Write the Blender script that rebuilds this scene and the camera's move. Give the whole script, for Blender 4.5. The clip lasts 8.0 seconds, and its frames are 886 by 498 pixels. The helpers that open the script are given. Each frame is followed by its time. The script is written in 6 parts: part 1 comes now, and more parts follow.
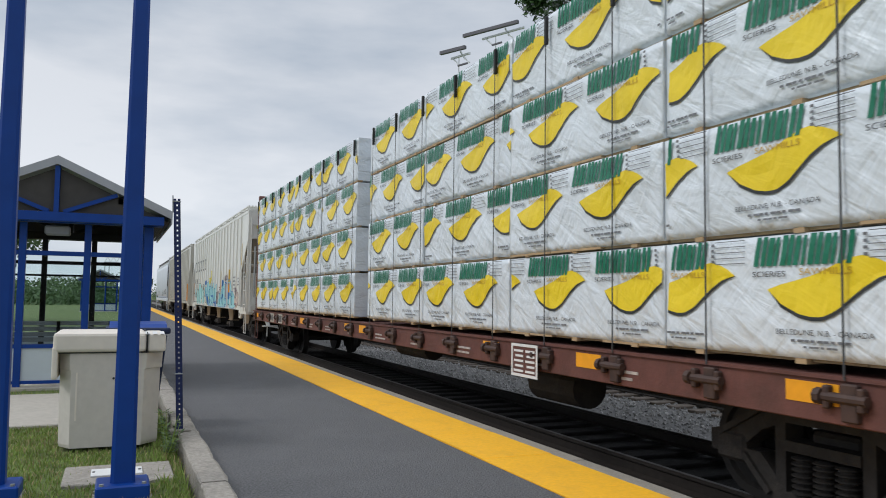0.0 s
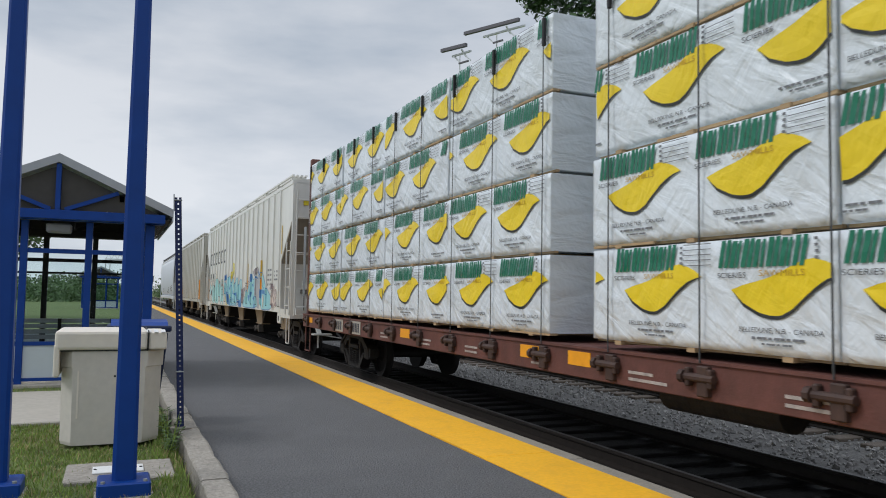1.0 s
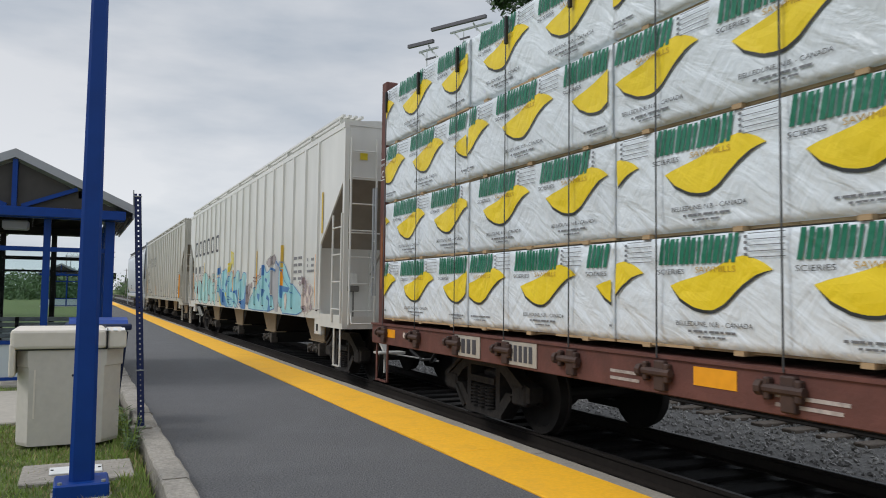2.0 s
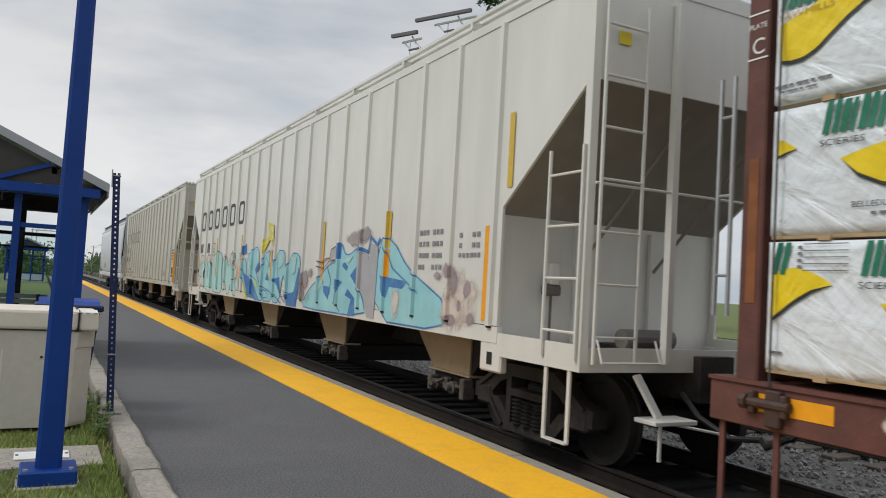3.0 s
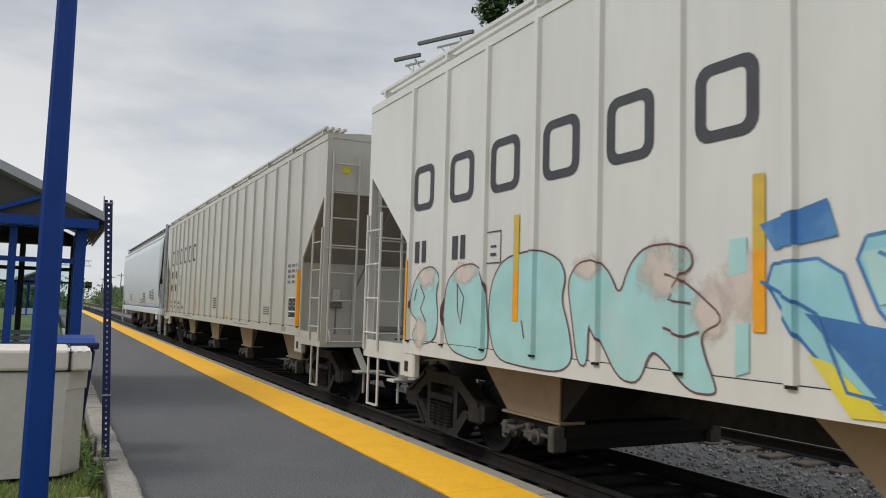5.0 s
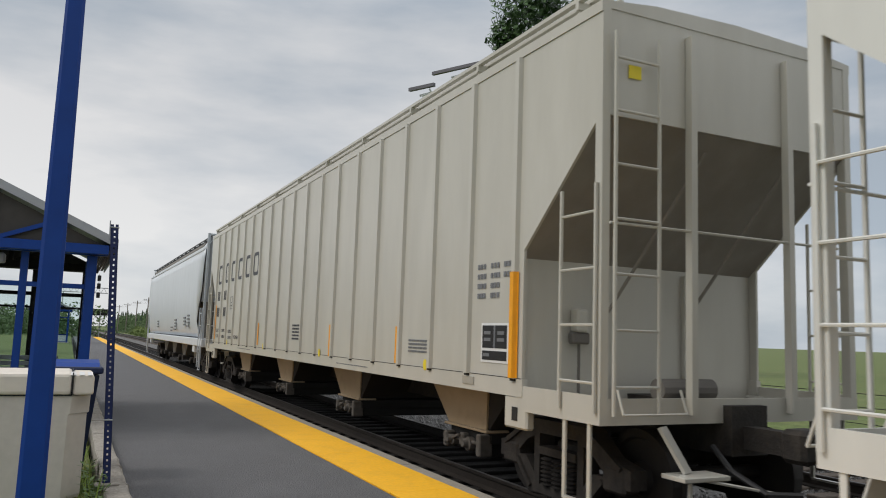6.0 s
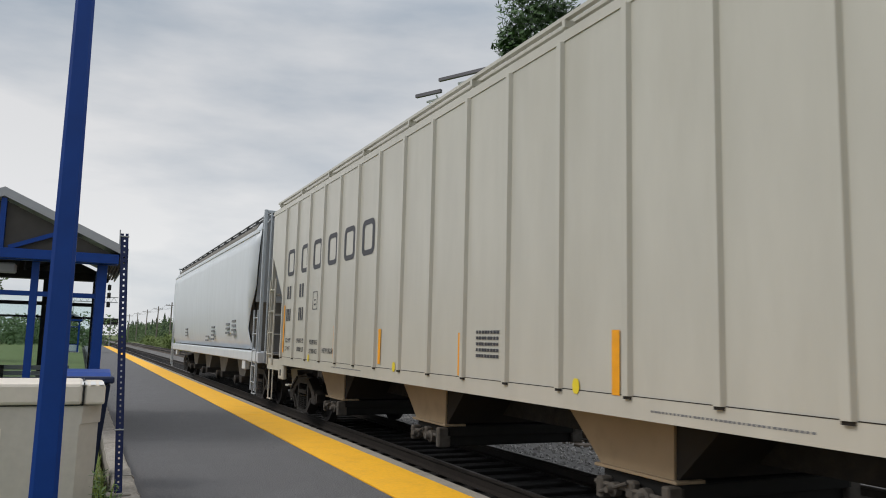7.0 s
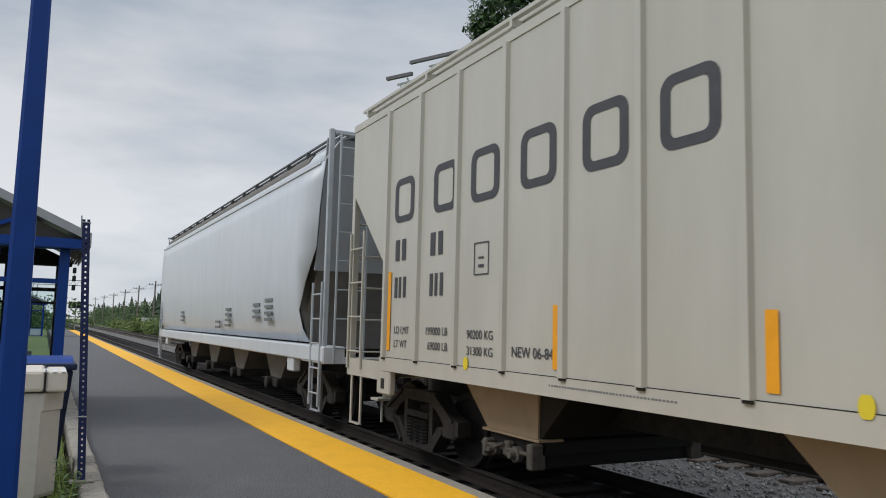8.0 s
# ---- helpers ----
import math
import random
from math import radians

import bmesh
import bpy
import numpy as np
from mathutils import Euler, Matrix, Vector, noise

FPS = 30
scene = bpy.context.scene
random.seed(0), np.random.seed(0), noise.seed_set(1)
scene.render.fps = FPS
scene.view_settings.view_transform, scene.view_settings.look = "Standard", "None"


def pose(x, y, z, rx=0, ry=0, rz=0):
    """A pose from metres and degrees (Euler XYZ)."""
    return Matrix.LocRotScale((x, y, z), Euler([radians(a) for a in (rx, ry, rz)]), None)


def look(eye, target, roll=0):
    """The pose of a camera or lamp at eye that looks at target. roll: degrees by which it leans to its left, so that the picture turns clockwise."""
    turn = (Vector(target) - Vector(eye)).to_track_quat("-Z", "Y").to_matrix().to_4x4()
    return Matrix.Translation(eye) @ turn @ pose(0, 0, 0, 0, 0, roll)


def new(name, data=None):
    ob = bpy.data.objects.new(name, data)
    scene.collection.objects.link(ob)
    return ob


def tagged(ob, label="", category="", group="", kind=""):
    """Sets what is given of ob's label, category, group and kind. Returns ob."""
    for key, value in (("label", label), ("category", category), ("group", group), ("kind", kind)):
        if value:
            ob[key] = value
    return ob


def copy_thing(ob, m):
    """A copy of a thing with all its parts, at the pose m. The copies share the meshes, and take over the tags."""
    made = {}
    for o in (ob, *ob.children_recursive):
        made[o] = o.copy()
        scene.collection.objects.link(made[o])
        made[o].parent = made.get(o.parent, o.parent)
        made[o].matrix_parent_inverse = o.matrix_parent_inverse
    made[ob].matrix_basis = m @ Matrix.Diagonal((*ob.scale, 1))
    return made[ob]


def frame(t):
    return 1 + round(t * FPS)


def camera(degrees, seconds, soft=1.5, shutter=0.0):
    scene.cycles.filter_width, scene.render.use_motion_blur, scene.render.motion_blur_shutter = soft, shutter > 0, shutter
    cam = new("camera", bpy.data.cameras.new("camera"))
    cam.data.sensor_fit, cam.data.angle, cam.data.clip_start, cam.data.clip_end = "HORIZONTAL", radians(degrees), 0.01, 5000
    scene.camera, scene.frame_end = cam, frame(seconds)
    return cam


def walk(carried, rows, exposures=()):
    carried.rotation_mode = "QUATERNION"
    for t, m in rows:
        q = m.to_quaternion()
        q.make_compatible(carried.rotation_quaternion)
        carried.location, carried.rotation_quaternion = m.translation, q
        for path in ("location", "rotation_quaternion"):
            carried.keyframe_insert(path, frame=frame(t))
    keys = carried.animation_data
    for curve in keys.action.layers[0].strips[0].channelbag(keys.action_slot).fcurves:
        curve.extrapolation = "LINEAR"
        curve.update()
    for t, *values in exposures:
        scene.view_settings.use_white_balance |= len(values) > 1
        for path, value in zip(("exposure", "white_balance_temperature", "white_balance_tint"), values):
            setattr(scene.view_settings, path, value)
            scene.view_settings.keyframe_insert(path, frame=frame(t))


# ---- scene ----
cam = camera(60.0, 8.0, soft=1.0, shutter=0.08)
PATH = [
    (0, pose(0.002, 0.000, 1.434, 93.73, -0.80, -23.11)),
    (0.5, pose(-0.002, -0.057, 1.475, 93.50, -1.14, -23.39)),
    (1, pose(-0.004, -0.029, 1.447, 93.55, -0.93, -23.07)),
    (2.5, pose(0.037, -0.067, 1.457, 93.20, -1.34, -27.06)),
    (3, pose(-0.042, 0.080, 1.489, 92.82, -3.33, -27.67)),
    (3.5, pose(-0.079, 0.145, 1.547, 91.58, -1.56, -31.15)),
    (4, pose(-0.030, 0.337, 1.513, 91.66, -1.09, -27.99)),
    (4.5, pose(0.056, 0.491, 1.514, 92.57, -1.49, -27.32)),
    (5, pose(0.134, 0.587, 1.513, 94.44, -1.67, -26.96)),
    (6.5, pose(0.251, 0.574, 1.478, 96.87, -1.78, -25.48)),
    (7, pose(0.235, 0.617, 1.488, 96.98, -1.41, -25.20)),
    (7.5, pose(0.253, 0.593, 1.494, 96.32, -0.75, -25.43)),
    (8, pose(0.261, 0.550, 1.518, 95.78, -1.33, -27.36)),
]
walk(cam, PATH, [(0, 0.0, 6250, 10), (1, -0.06, 6250, 10), (2.5, -0.07, 6550, 10), (3, -0.04, 6680, 10), (3.5, 0.05, 6670, 10),
                 (4, 0.04, 6520, 10), (5, -0.07, 6600, 10), (6.5, -0.04, 6720, 10), (7.5, -0.06, 6500, 10), (8, -0.10, 6400, 10)])

# ---- world, sun, exposure ----
world = bpy.data.worlds.new("overcast_sky")
scene.world = world
world.use_nodes = True
wn, wl = world.node_tree.nodes, world.node_tree.links
wn.clear()
w_out = wn.new("ShaderNodeOutputWorld")
w_bg = wn.new("ShaderNodeBackground")
w_sky = wn.new("ShaderNodeTexSky")
w_sky.sky_type = "NISHITA"
w_sky.sun_disc = False
w_sky.sun_elevation = radians(39)
w_sky.sun_rotation = radians(-76)
w_co = wn.new("ShaderNodeTexCoord")
w_map = wn.new("ShaderNodeMapping")
w_map.inputs["Scale"].default_value = (1.0, 1.0, 3.6)
w_noise = wn.new("ShaderNodeTexNoise")
w_noise.inputs["Scale"].default_value = 1.7
w_noise.inputs["Detail"].default_value = 7.0
w_noise.inputs["Roughness"].default_value = 0.52
w_ramp = wn.new("ShaderNodeValToRGB")
w_ramp.color_ramp.elements[0].position = 0.38
w_ramp.color_ramp.elements[0].color = (0.43, 0.50, 0.585, 1)
w_ramp.color_ramp.elements[1].position = 0.62
w_ramp.color_ramp.elements[1].color = (0.85, 0.86, 0.88, 1)
w_dim = wn.new("ShaderNodeMix")
w_dim.data_type = "RGBA"
w_dim.blend_type = "MULTIPLY"
w_dim.inputs[0].default_value = 1.0
w_dim.inputs[7].default_value = (0.1, 0.1, 0.1, 1)
w_mix = wn.new("ShaderNodeMix")
w_mix.data_type = "RGBA"
w_mix.inputs[0].default_value = 0.90
wl.new(w_co.outputs["Generated"], w_map.inputs["Vector"])
wl.new(w_map.outputs["Vector"], w_noise.inputs["Vector"])
wl.new(w_noise.outputs["Fac"], w_ramp.inputs["Fac"])
wl.new(w_sky.outputs["Color"], w_dim.inputs[6])
wl.new(w_dim.outputs[2], w_mix.inputs[6])
wl.new(w_ramp.outputs["Color"], w_mix.inputs[7])
w_bg.inputs["Strength"].default_value = 0.92
w_sep = wn.new("ShaderNodeSeparateXYZ")
w_zen = wn.new("ShaderNodeMapRange")          # an overcast sky is brightest overhead
w_zen.inputs["From Min"].default_value = 0.38
w_zen.inputs["From Max"].default_value = 1.0
w_zen.inputs["To Min"].default_value = 1.0
w_zen.inputs["To Max"].default_value = 1.9
w_up = wn.new("ShaderNodeMix")
w_up.data_type, w_up.blend_type = "RGBA", "MULTIPLY"
w_up.inputs[0].default_value = 1.0
wl.new(w_co.outputs["Generated"], w_sep.inputs["Vector"])
wl.new(w_sep.outputs["Z"], w_zen.inputs["Value"])
wl.new(w_mix.outputs[2], w_up.inputs[6])
w_low = wn.new("ShaderNodeMapRange")          # thin bright cloud low over the horizon
w_low.interpolation_type = "SMOOTHSTEP"
w_low.inputs["From Min"].default_value = 0.0
w_low.inputs["From Max"].default_value = 0.30
w_low.inputs["To Min"].default_value = 1.14
w_low.inputs["To Max"].default_value = 1.0
w_both = wn.new("ShaderNodeMath")
w_both.operation = "MULTIPLY"
wl.new(w_sep.outputs["Z"], w_low.inputs["Value"])
wl.new(w_zen.outputs["Result"], w_both.inputs[0])
wl.new(w_low.outputs["Result"], w_both.inputs[1])
wl.new(w_both.outputs[0], w_up.inputs[7])
wl.new(w_up.outputs[2], w_bg.inputs["Color"])
wl.new(w_bg.outputs["Background"], w_out.inputs["Surface"])

sun = new("sun", bpy.data.lights.new("sun", "SUN"))
sun.data.energy = 1.3
sun.data.angle = radians(20)
sun.data.color = (1.0, 0.98, 0.95)
sun.matrix_world = look((-24, 6, 25), (0, 0, 0))
scene.view_settings.exposure = 0.0


# ---- materials ----
def material(name, color, rough=0.6, metal=0.0, vary=0.12, grain=18.0, stain=0.0, stain_color=(0.05, 0.04, 0.03), stain_scale=1.2,
             bump=0.0, bump_scale=60.0, stretch=(1, 1, 1), per_object=0.0, alpha=None):
    m = bpy.data.materials.new(name)
    m.use_nodes = True
    n, l = m.node_tree.nodes, m.node_tree.links
    bsdf = n["Principled BSDF"]
    bsdf.inputs["Roughness"].default_value = rough
    bsdf.inputs["Metallic"].default_value = metal
    co = n.new("ShaderNodeTexCoord")
    mp = n.new("ShaderNodeMapping")
    mp.inputs["Scale"].default_value = stretch
    l.new(co.outputs["Object"], mp.inputs["Vector"])
    fine = n.new("ShaderNodeTexNoise")
    fine.inputs["Scale"].default_value = grain
    fine.inputs["Detail"].default_value = 5
    l.new(mp.outputs["Vector"], fine.inputs["Vector"])
    rng = n.new("ShaderNodeMapRange")
    rng.inputs["From Min"].default_value = 0.25
    rng.inputs["From Max"].default_value = 0.75
    rng.inputs["To Min"].default_value = 1 - vary
    rng.inputs["To Max"].default_value = 1 + vary
    l.new(fine.outputs["Fac"], rng.inputs["Value"])
    mul = n.new("ShaderNodeMix")
    mul.data_type, mul.blend_type = "RGBA", "MULTIPLY"
    mul.inputs[0].default_value = 1
    mul.inputs[6].default_value = (*color, 1)
    l.new(rng.outputs["Result"], mul.inputs[7])
    last = mul.outputs[2]
    if stain:
        big = n.new("ShaderNodeTexNoise")
        big.inputs["Scale"].default_value = stain_scale
        big.inputs["Detail"].default_value = 7
        big.inputs["Roughness"].default_value = 0.65
        l.new(mp.outputs["Vector"], big.inputs["Vector"])
        sr = n.new("ShaderNodeMapRange")
        sr.inputs["From Min"].default_value = 0.48
        sr.inputs["From Max"].default_value = 0.75
        sr.inputs["To Max"].default_value = stain
        l.new(big.outputs["Fac"], sr.inputs["Value"])
        mx = n.new("ShaderNodeMix")
        mx.data_type = "RGBA"
        l.new(sr.outputs["Result"], mx.inputs[0])
        l.new(last, mx.inputs[6])
        mx.inputs[7].default_value = (*stain_color, 1)
        last = mx.outputs[2]
    if per_object:
        info = n.new("ShaderNodeObjectInfo")
        pr = n.new("ShaderNodeMapRange")
        pr.inputs["To Min"].default_value = 1 - per_object
        pr.inputs["To Max"].default_value = 1 + per_object
        l.new(info.outputs["Random"], pr.inputs["Value"])
        pm = n.new("ShaderNodeMix")
        pm.data_type, pm.blend_type = "RGBA", "MULTIPLY"
        pm.inputs[0].default_value = 1
        l.new(last, pm.inputs[6])
        l.new(pr.outputs["Result"], pm.inputs[7])
        last = pm.outputs[2]
    l.new(last, bsdf.inputs["Base Color"])
    if bump:
        bn = n.new("ShaderNodeTexNoise")
        bn.inputs["Scale"].default_value = bump_scale
        bn.inputs["Detail"].default_value = 6
        l.new(mp.outputs["Vector"], bn.inputs["Vector"])
        bp = n.new("ShaderNodeBump")
        bp.inputs["Strength"].default_value = bump
        bp.inputs["Distance"].default_value = 0.02
        l.new(bn.outputs["Fac"], bp.inputs["Height"])
        l.new(bp.outputs["Normal"], bsdf.inputs["Normal"])
    return m


M = {}
M["asphalt"] = material("asphalt", (0.120, 0.119, 0.123), 0.88, vary=0.55, grain=55, stain=0.35, stain_color=(0.18, 0.18, 0.185), stain_scale=1.6, bump=1.0, bump_scale=70)
M["yellow"] = material("yellow_paint", (0.92, 0.47, 0.010), 0.65, vary=0.08, grain=25, stain=0.30, stain_color=(0.55, 0.28, 0.04), stain_scale=3, bump=0.25, bump_scale=120)
M["concrete"] = material("concrete", (0.30, 0.27, 0.225), 0.9, vary=0.18, grain=40, stain=0.5, stain_color=(0.16, 0.15, 0.13), stain_scale=3, bump=0.5, bump_scale=70)
M["kerb"] = material("worn_kerb_concrete", (0.335, 0.305, 0.265), 0.92, vary=0.25, grain=30, stain=0.55, stain_color=(0.14, 0.13, 0.11), stain_scale=5, bump=0.8, bump_scale=45)
M["grass"] = material("grass_ground", (0.10, 0.135, 0.035), 0.95, vary=0.3, grain=4, stain=0.6, stain_color=(0.19, 0.17, 0.07), stain_scale=0.8, bump=0.8, bump_scale=30)
M["blade"] = material("grass_blade", (0.20, 0.28, 0.055), 0.8, vary=0.35, grain=3)
M["dry"] = material("dry_grass_blade", (0.36, 0.30, 0.14), 0.85, vary=0.3, grain=3)
M["ballast"] = material("ballast", (0.13, 0.125, 0.12), 0.95, vary=0.55, grain=22, stain=0.4, stain_color=(0.06, 0.055, 0.05), stain_scale=1.5, bump=1.0, bump_scale=25)
M["stone"] = material("ballast_stone", (0.29, 0.28, 0.27), 0.9, vary=0.5, grain=7, bump=0.5, bump_scale=40)
# ballast and sleepers below the train: its shade is in both colours
M["oily_shade"] = material("oily_shaded_ballast", (0.010, 0.009, 0.008), 0.85, vary=0.5, grain=24, bump=1.0, bump_scale=25)
M["tie"] = material("shaded_creosoted_timber", (0.010, 0.0085, 0.0075), 0.9, vary=0.3, grain=8, stretch=(1, 8, 8), bump=0.5, bump_scale=20)
M["oldtie"] = material("weathered_timber", (0.13, 0.105, 0.085), 0.9, vary=0.3, grain=8, stretch=(1, 8, 8), bump=0.5, bump_scale=20)
M["rail"] = material("rusty_rail_steel", (0.028, 0.022, 0.018), 0.7, 0.3, vary=0.2, grain=12)
M["railtop"] = material("worn_rail_head", (0.13, 0.12, 0.115), 0.5, 0.9, vary=0.1, grain=5)
M["blue"] = material("blue_enamel", (0.003, 0.043, 0.25), 0.45, vary=0.10, grain=6, stain=0.12, stain_color=(0.010, 0.055, 0.27), stain_scale=2.5)
M["blue"].node_tree.nodes["Principled BSDF"].inputs["Specular IOR Level"].default_value = 0.28
M["navy"] = material("navy_sign_post_paint", (0.004, 0.014, 0.085), 0.55, vary=0.15, grain=10)
M["blue_dark"] = material("dark_blue_plastic", (0.006, 0.016, 0.062), 0.5, vary=0.1, grain=8)
M["binbody"] = material("putty_plastic", (0.60, 0.555, 0.495), 0.55, vary=0.06, grain=14, stain=0.18, stain_color=(0.42, 0.39, 0.34), stain_scale=2.2)
M["binlid"] = material("cream_plastic", (0.76, 0.69, 0.60), 0.5, vary=0.05, grain=12, stain=0.15, stain_color=(0.6, 0.54, 0.46), stain_scale=2)
M["white"] = material("white_paint", (0.75, 0.75, 0.74), 0.5, vary=0.05, grain=12, stain=0.2, stain_color=(0.5, 0.49, 0.46), stain_scale=2)
M["black"] = material("black_rubber", (0.012, 0.012, 0.013), 0.6, vary=0.2, grain=20)
M["fascia"] = material("grey_sheet_metal", (0.36, 0.37, 0.40), 0.5, 0.2, vary=0.06, grain=5)
M["soffit"] = material("dark_soffit", (0.05, 0.045, 0.042), 0.7, vary=0.15, grain=8)
M["darksteel"] = material("near_black_steel", (0.012, 0.011, 0.010), 0.9, vary=0.2, grain=8)
M["walkway"] = material("weathered_grey_walkway_steel", (0.13, 0.13, 0.135), 0.7, 0.2, vary=0.2, grain=6)
M["frosted"] = material("frosted_panel", (0.55, 0.60, 0.63), 0.4, vary=0.04, grain=4)
M["bench"] = material("grey_bench_slat", (0.22, 0.23, 0.24), 0.6, vary=0.1, grain=8)
M["hopper"] = material("cream_grey_wagon_paint", (0.512, 0.492, 0.435), 0.33, vary=0.06, grain=3, stain=0.55, stain_color=(0.41, 0.385, 0.32), stain_scale=0.7, stretch=(1, 1, 0.25))
M["hopper_white"] = material("white_wagon_paint", (0.70, 0.69, 0.645), 0.33, vary=0.06, grain=3, stain=0.5, stain_color=(0.58, 0.57, 0.53), stain_scale=1.0, stretch=(1, 1, 0.25))
M["hopper_grey"] = material("pale_grey_wagon_paint", (0.61, 0.645, 0.69), 0.38, vary=0.05, grain=3, stain=0.2, stain_color=(0.50, 0.525, 0.56), stain_scale=1.0, stretch=(1, 1, 0.3))
# car grey darkened: the shade on the end plate is in this colour
M["grey_end"] = material("shaded_grey_end_paint", (0.36, 0.38, 0.41), 0.55, vary=0.1, grain=3, stain=0.5, stain_color=(0.22, 0.22, 0.225), stain_scale=1.5, stretch=(1, 1, 0.4))
M["grey_post"] = material("blue_grey_post_paint", (0.42, 0.455, 0.49), 0.5, vary=0.1, grain=5, stain=0.3, stain_color=(0.28, 0.28, 0.28), stain_scale=2)
M["hopper_rib"] = material("shadow_grey_post_paint", (0.36, 0.34, 0.29), 0.55, vary=0.08, grain=4, stain=0.3, stain_color=(0.25, 0.22, 0.18), stain_scale=2, stretch=(1, 1, 0.25))
M["chute"] = material("dusty_tan_chute_paint", (0.41, 0.31, 0.20), 0.75, vary=0.12, grain=5, stain=0.45, stain_color=(0.27, 0.195, 0.125), stain_scale=2.5)
# dark tone that carries the shade of car ends and recesses
M["slope"] = material("shaded_slope_sheet", (0.15, 0.138, 0.122), 0.7, vary=0.15, grain=3, stain=0.4, stain_color=(0.12, 0.105, 0.09), stain_scale=1.5)
# brown-grey that includes the shade on the underside of the front slope
M["slope_front"] = material("dusty_shaded_slope_paint", (0.27, 0.245, 0.215), 0.7, vary=0.12, grain=3, stain=0.5, stain_color=(0.20, 0.175, 0.15), stain_scale=1.2, stretch=(1, 1, 0.4))
# near-black: shade below the car body is put into this colour
M["underside"] = material("shaded_underside_paint", (0.024, 0.020, 0.017), 0.92, vary=0.2, grain=4, stain=0.4, stain_color=(0.018, 0.015, 0.013), stain_scale=2)
M["truck"] = material("grimy_cast_steel", (0.026, 0.022, 0.019), 0.75, 0.1, vary=0.35, grain=8, stain=0.4, stain_color=(0.065, 0.05, 0.037), stain_scale=4, bump=0.4, bump_scale=30)
M["wheel"] = material("wheel_steel", (0.020, 0.017, 0.015), 0.7, 0.15, vary=0.25, grain=6)
M["redsteel"] = material("oxide_red_steel", (0.125, 0.046, 0.036), 0.7, vary=0.22, grain=5, stain=0.5, stain_color=(0.05, 0.026, 0.02), stain_scale=3, bump=0.2, bump_scale=30)
M["winch"] = material("greasy_brown_steel", (0.05, 0.026, 0.02), 0.7, vary=0.3, grain=9, stain=0.5, stain_color=(0.11, 0.06, 0.04), stain_scale=6)
M["rust"] = material("rusty_steel", (0.24, 0.085, 0.03), 0.85, vary=0.3, grain=8, stain=0.5, stain_color=(0.09, 0.04, 0.025), stain_scale=4)
M["orange"] = material("amber_reflector", (0.86, 0.36, 0.008), 0.5, vary=0.08, grain=10)
M["mustard"] = material("faded_mustard_reflector", (0.62, 0.42, 0.06), 0.6, vary=0.10, grain=8)
M["yellowtape"] = material("yellow_label", (0.75, 0.60, 0.03), 0.55, vary=0.05, grain=10)
M["wrap"] = material("white_lumber_wrap", (0.72, 0.765, 0.80), 0.33, vary=0.04, grain=3, stain=0.15, stain_color=(0.66, 0.68, 0.71), stain_scale=2.0, bump=0.45, bump_scale=5.0, stretch=(1, 0.7, 1.6), per_object=0.04)
def add_creases(m, strength):
    n, l = m.node_tree.nodes, m.node_tree.links
    bsdf = n["Principled BSDF"]
    co = n.new("ShaderNodeTexCoord")
    heights = []
    for angle, stretch, scale in ((33, (1, 1.0, 3.6), 1.7), (-51, (1, 0.8, 2.6), 1.1), (75, (1, 0.7, 4.0), 0.9)):
        mp = n.new("ShaderNodeMapping")
        mp.vector_type = "TEXTURE"
        mp.inputs["Rotation"].default_value = (radians(angle), 0, 0)
        mp.inputs["Scale"].default_value = (1, 1 / stretch[1], 1 / stretch[2])
        l.new(co.outputs["Object"], mp.inputs["Vector"])
        t = n.new("ShaderNodeTexNoise")
        t.inputs["Scale"].default_value = scale
        t.inputs["Detail"].default_value = 4
        t.inputs["Distortion"].default_value = 0.8
        l.new(mp.outputs["Vector"], t.inputs["Vector"])
        heights.append(t.outputs["Fac"])
    add = n.new("ShaderNodeMath")
    add.operation = "ADD"
    l.new(heights[0], add.inputs[0])
    l.new(heights[1], add.inputs[1])
    add2 = n.new("ShaderNodeMath")
    add2.operation = "ADD"
    l.new(add.outputs[0], add2.inputs[0])
    l.new(heights[2], add2.inputs[1])
    bp = n.new("ShaderNodeBump")
    bp.inputs["Strength"].default_value = strength
    bp.inputs["Distance"].default_value = 0.06
    l.new(add2.outputs[0], bp.inputs["Height"])
    l.new(bp.outputs["Normal"], bsdf.inputs["Normal"])


add_creases(M["wrap"], 0.62)
M["wrapgreen"] = material("green_print", (0.010, 0.17, 0.095), 0.4, vary=0.08, grain=5)
M["wrapyellow"] = material("yellow_print", (0.86, 0.63, 0.014), 0.4, vary=0.06, grain=5)
M["wrapblack"] = material("black_print", (0.03, 0.032, 0.035), 0.4, vary=0.1, grain=8)
M["wrapgrey"] = material("grey_print", (0.16, 0.165, 0.175), 0.45, vary=0.1, grain=8)
M["orange_print"] = material("ochre_print", (0.50, 0.30, 0.02), 0.45, vary=0.1, grain=8)
for key in ("wrapgreen", "wrapyellow"):
    add_creases(M[key], 0.22)
M["dusty"] = material("dusty_gate_gear", (0.10, 0.088, 0.075), 0.85, vary=0.35, grain=9, stain=0.5, stain_color=(0.05, 0.04, 0.032), stain_scale=6)
M["strap"] = material("dark_grey_strap", (0.05, 0.052, 0.055), 0.35, vary=0.1, grain=6)
M["timber"] = material("raw_softwood", (0.42, 0.29, 0.16), 0.8, vary=0.25, grain=6, stretch=(6, 1, 6))
M["stencil"] = material("worn_white_stencil", (0.42, 0.37, 0.34), 0.7, vary=0.35, grain=14, stain=0.6, stain_color=(0.16, 0.08, 0.065), stain_scale=8)
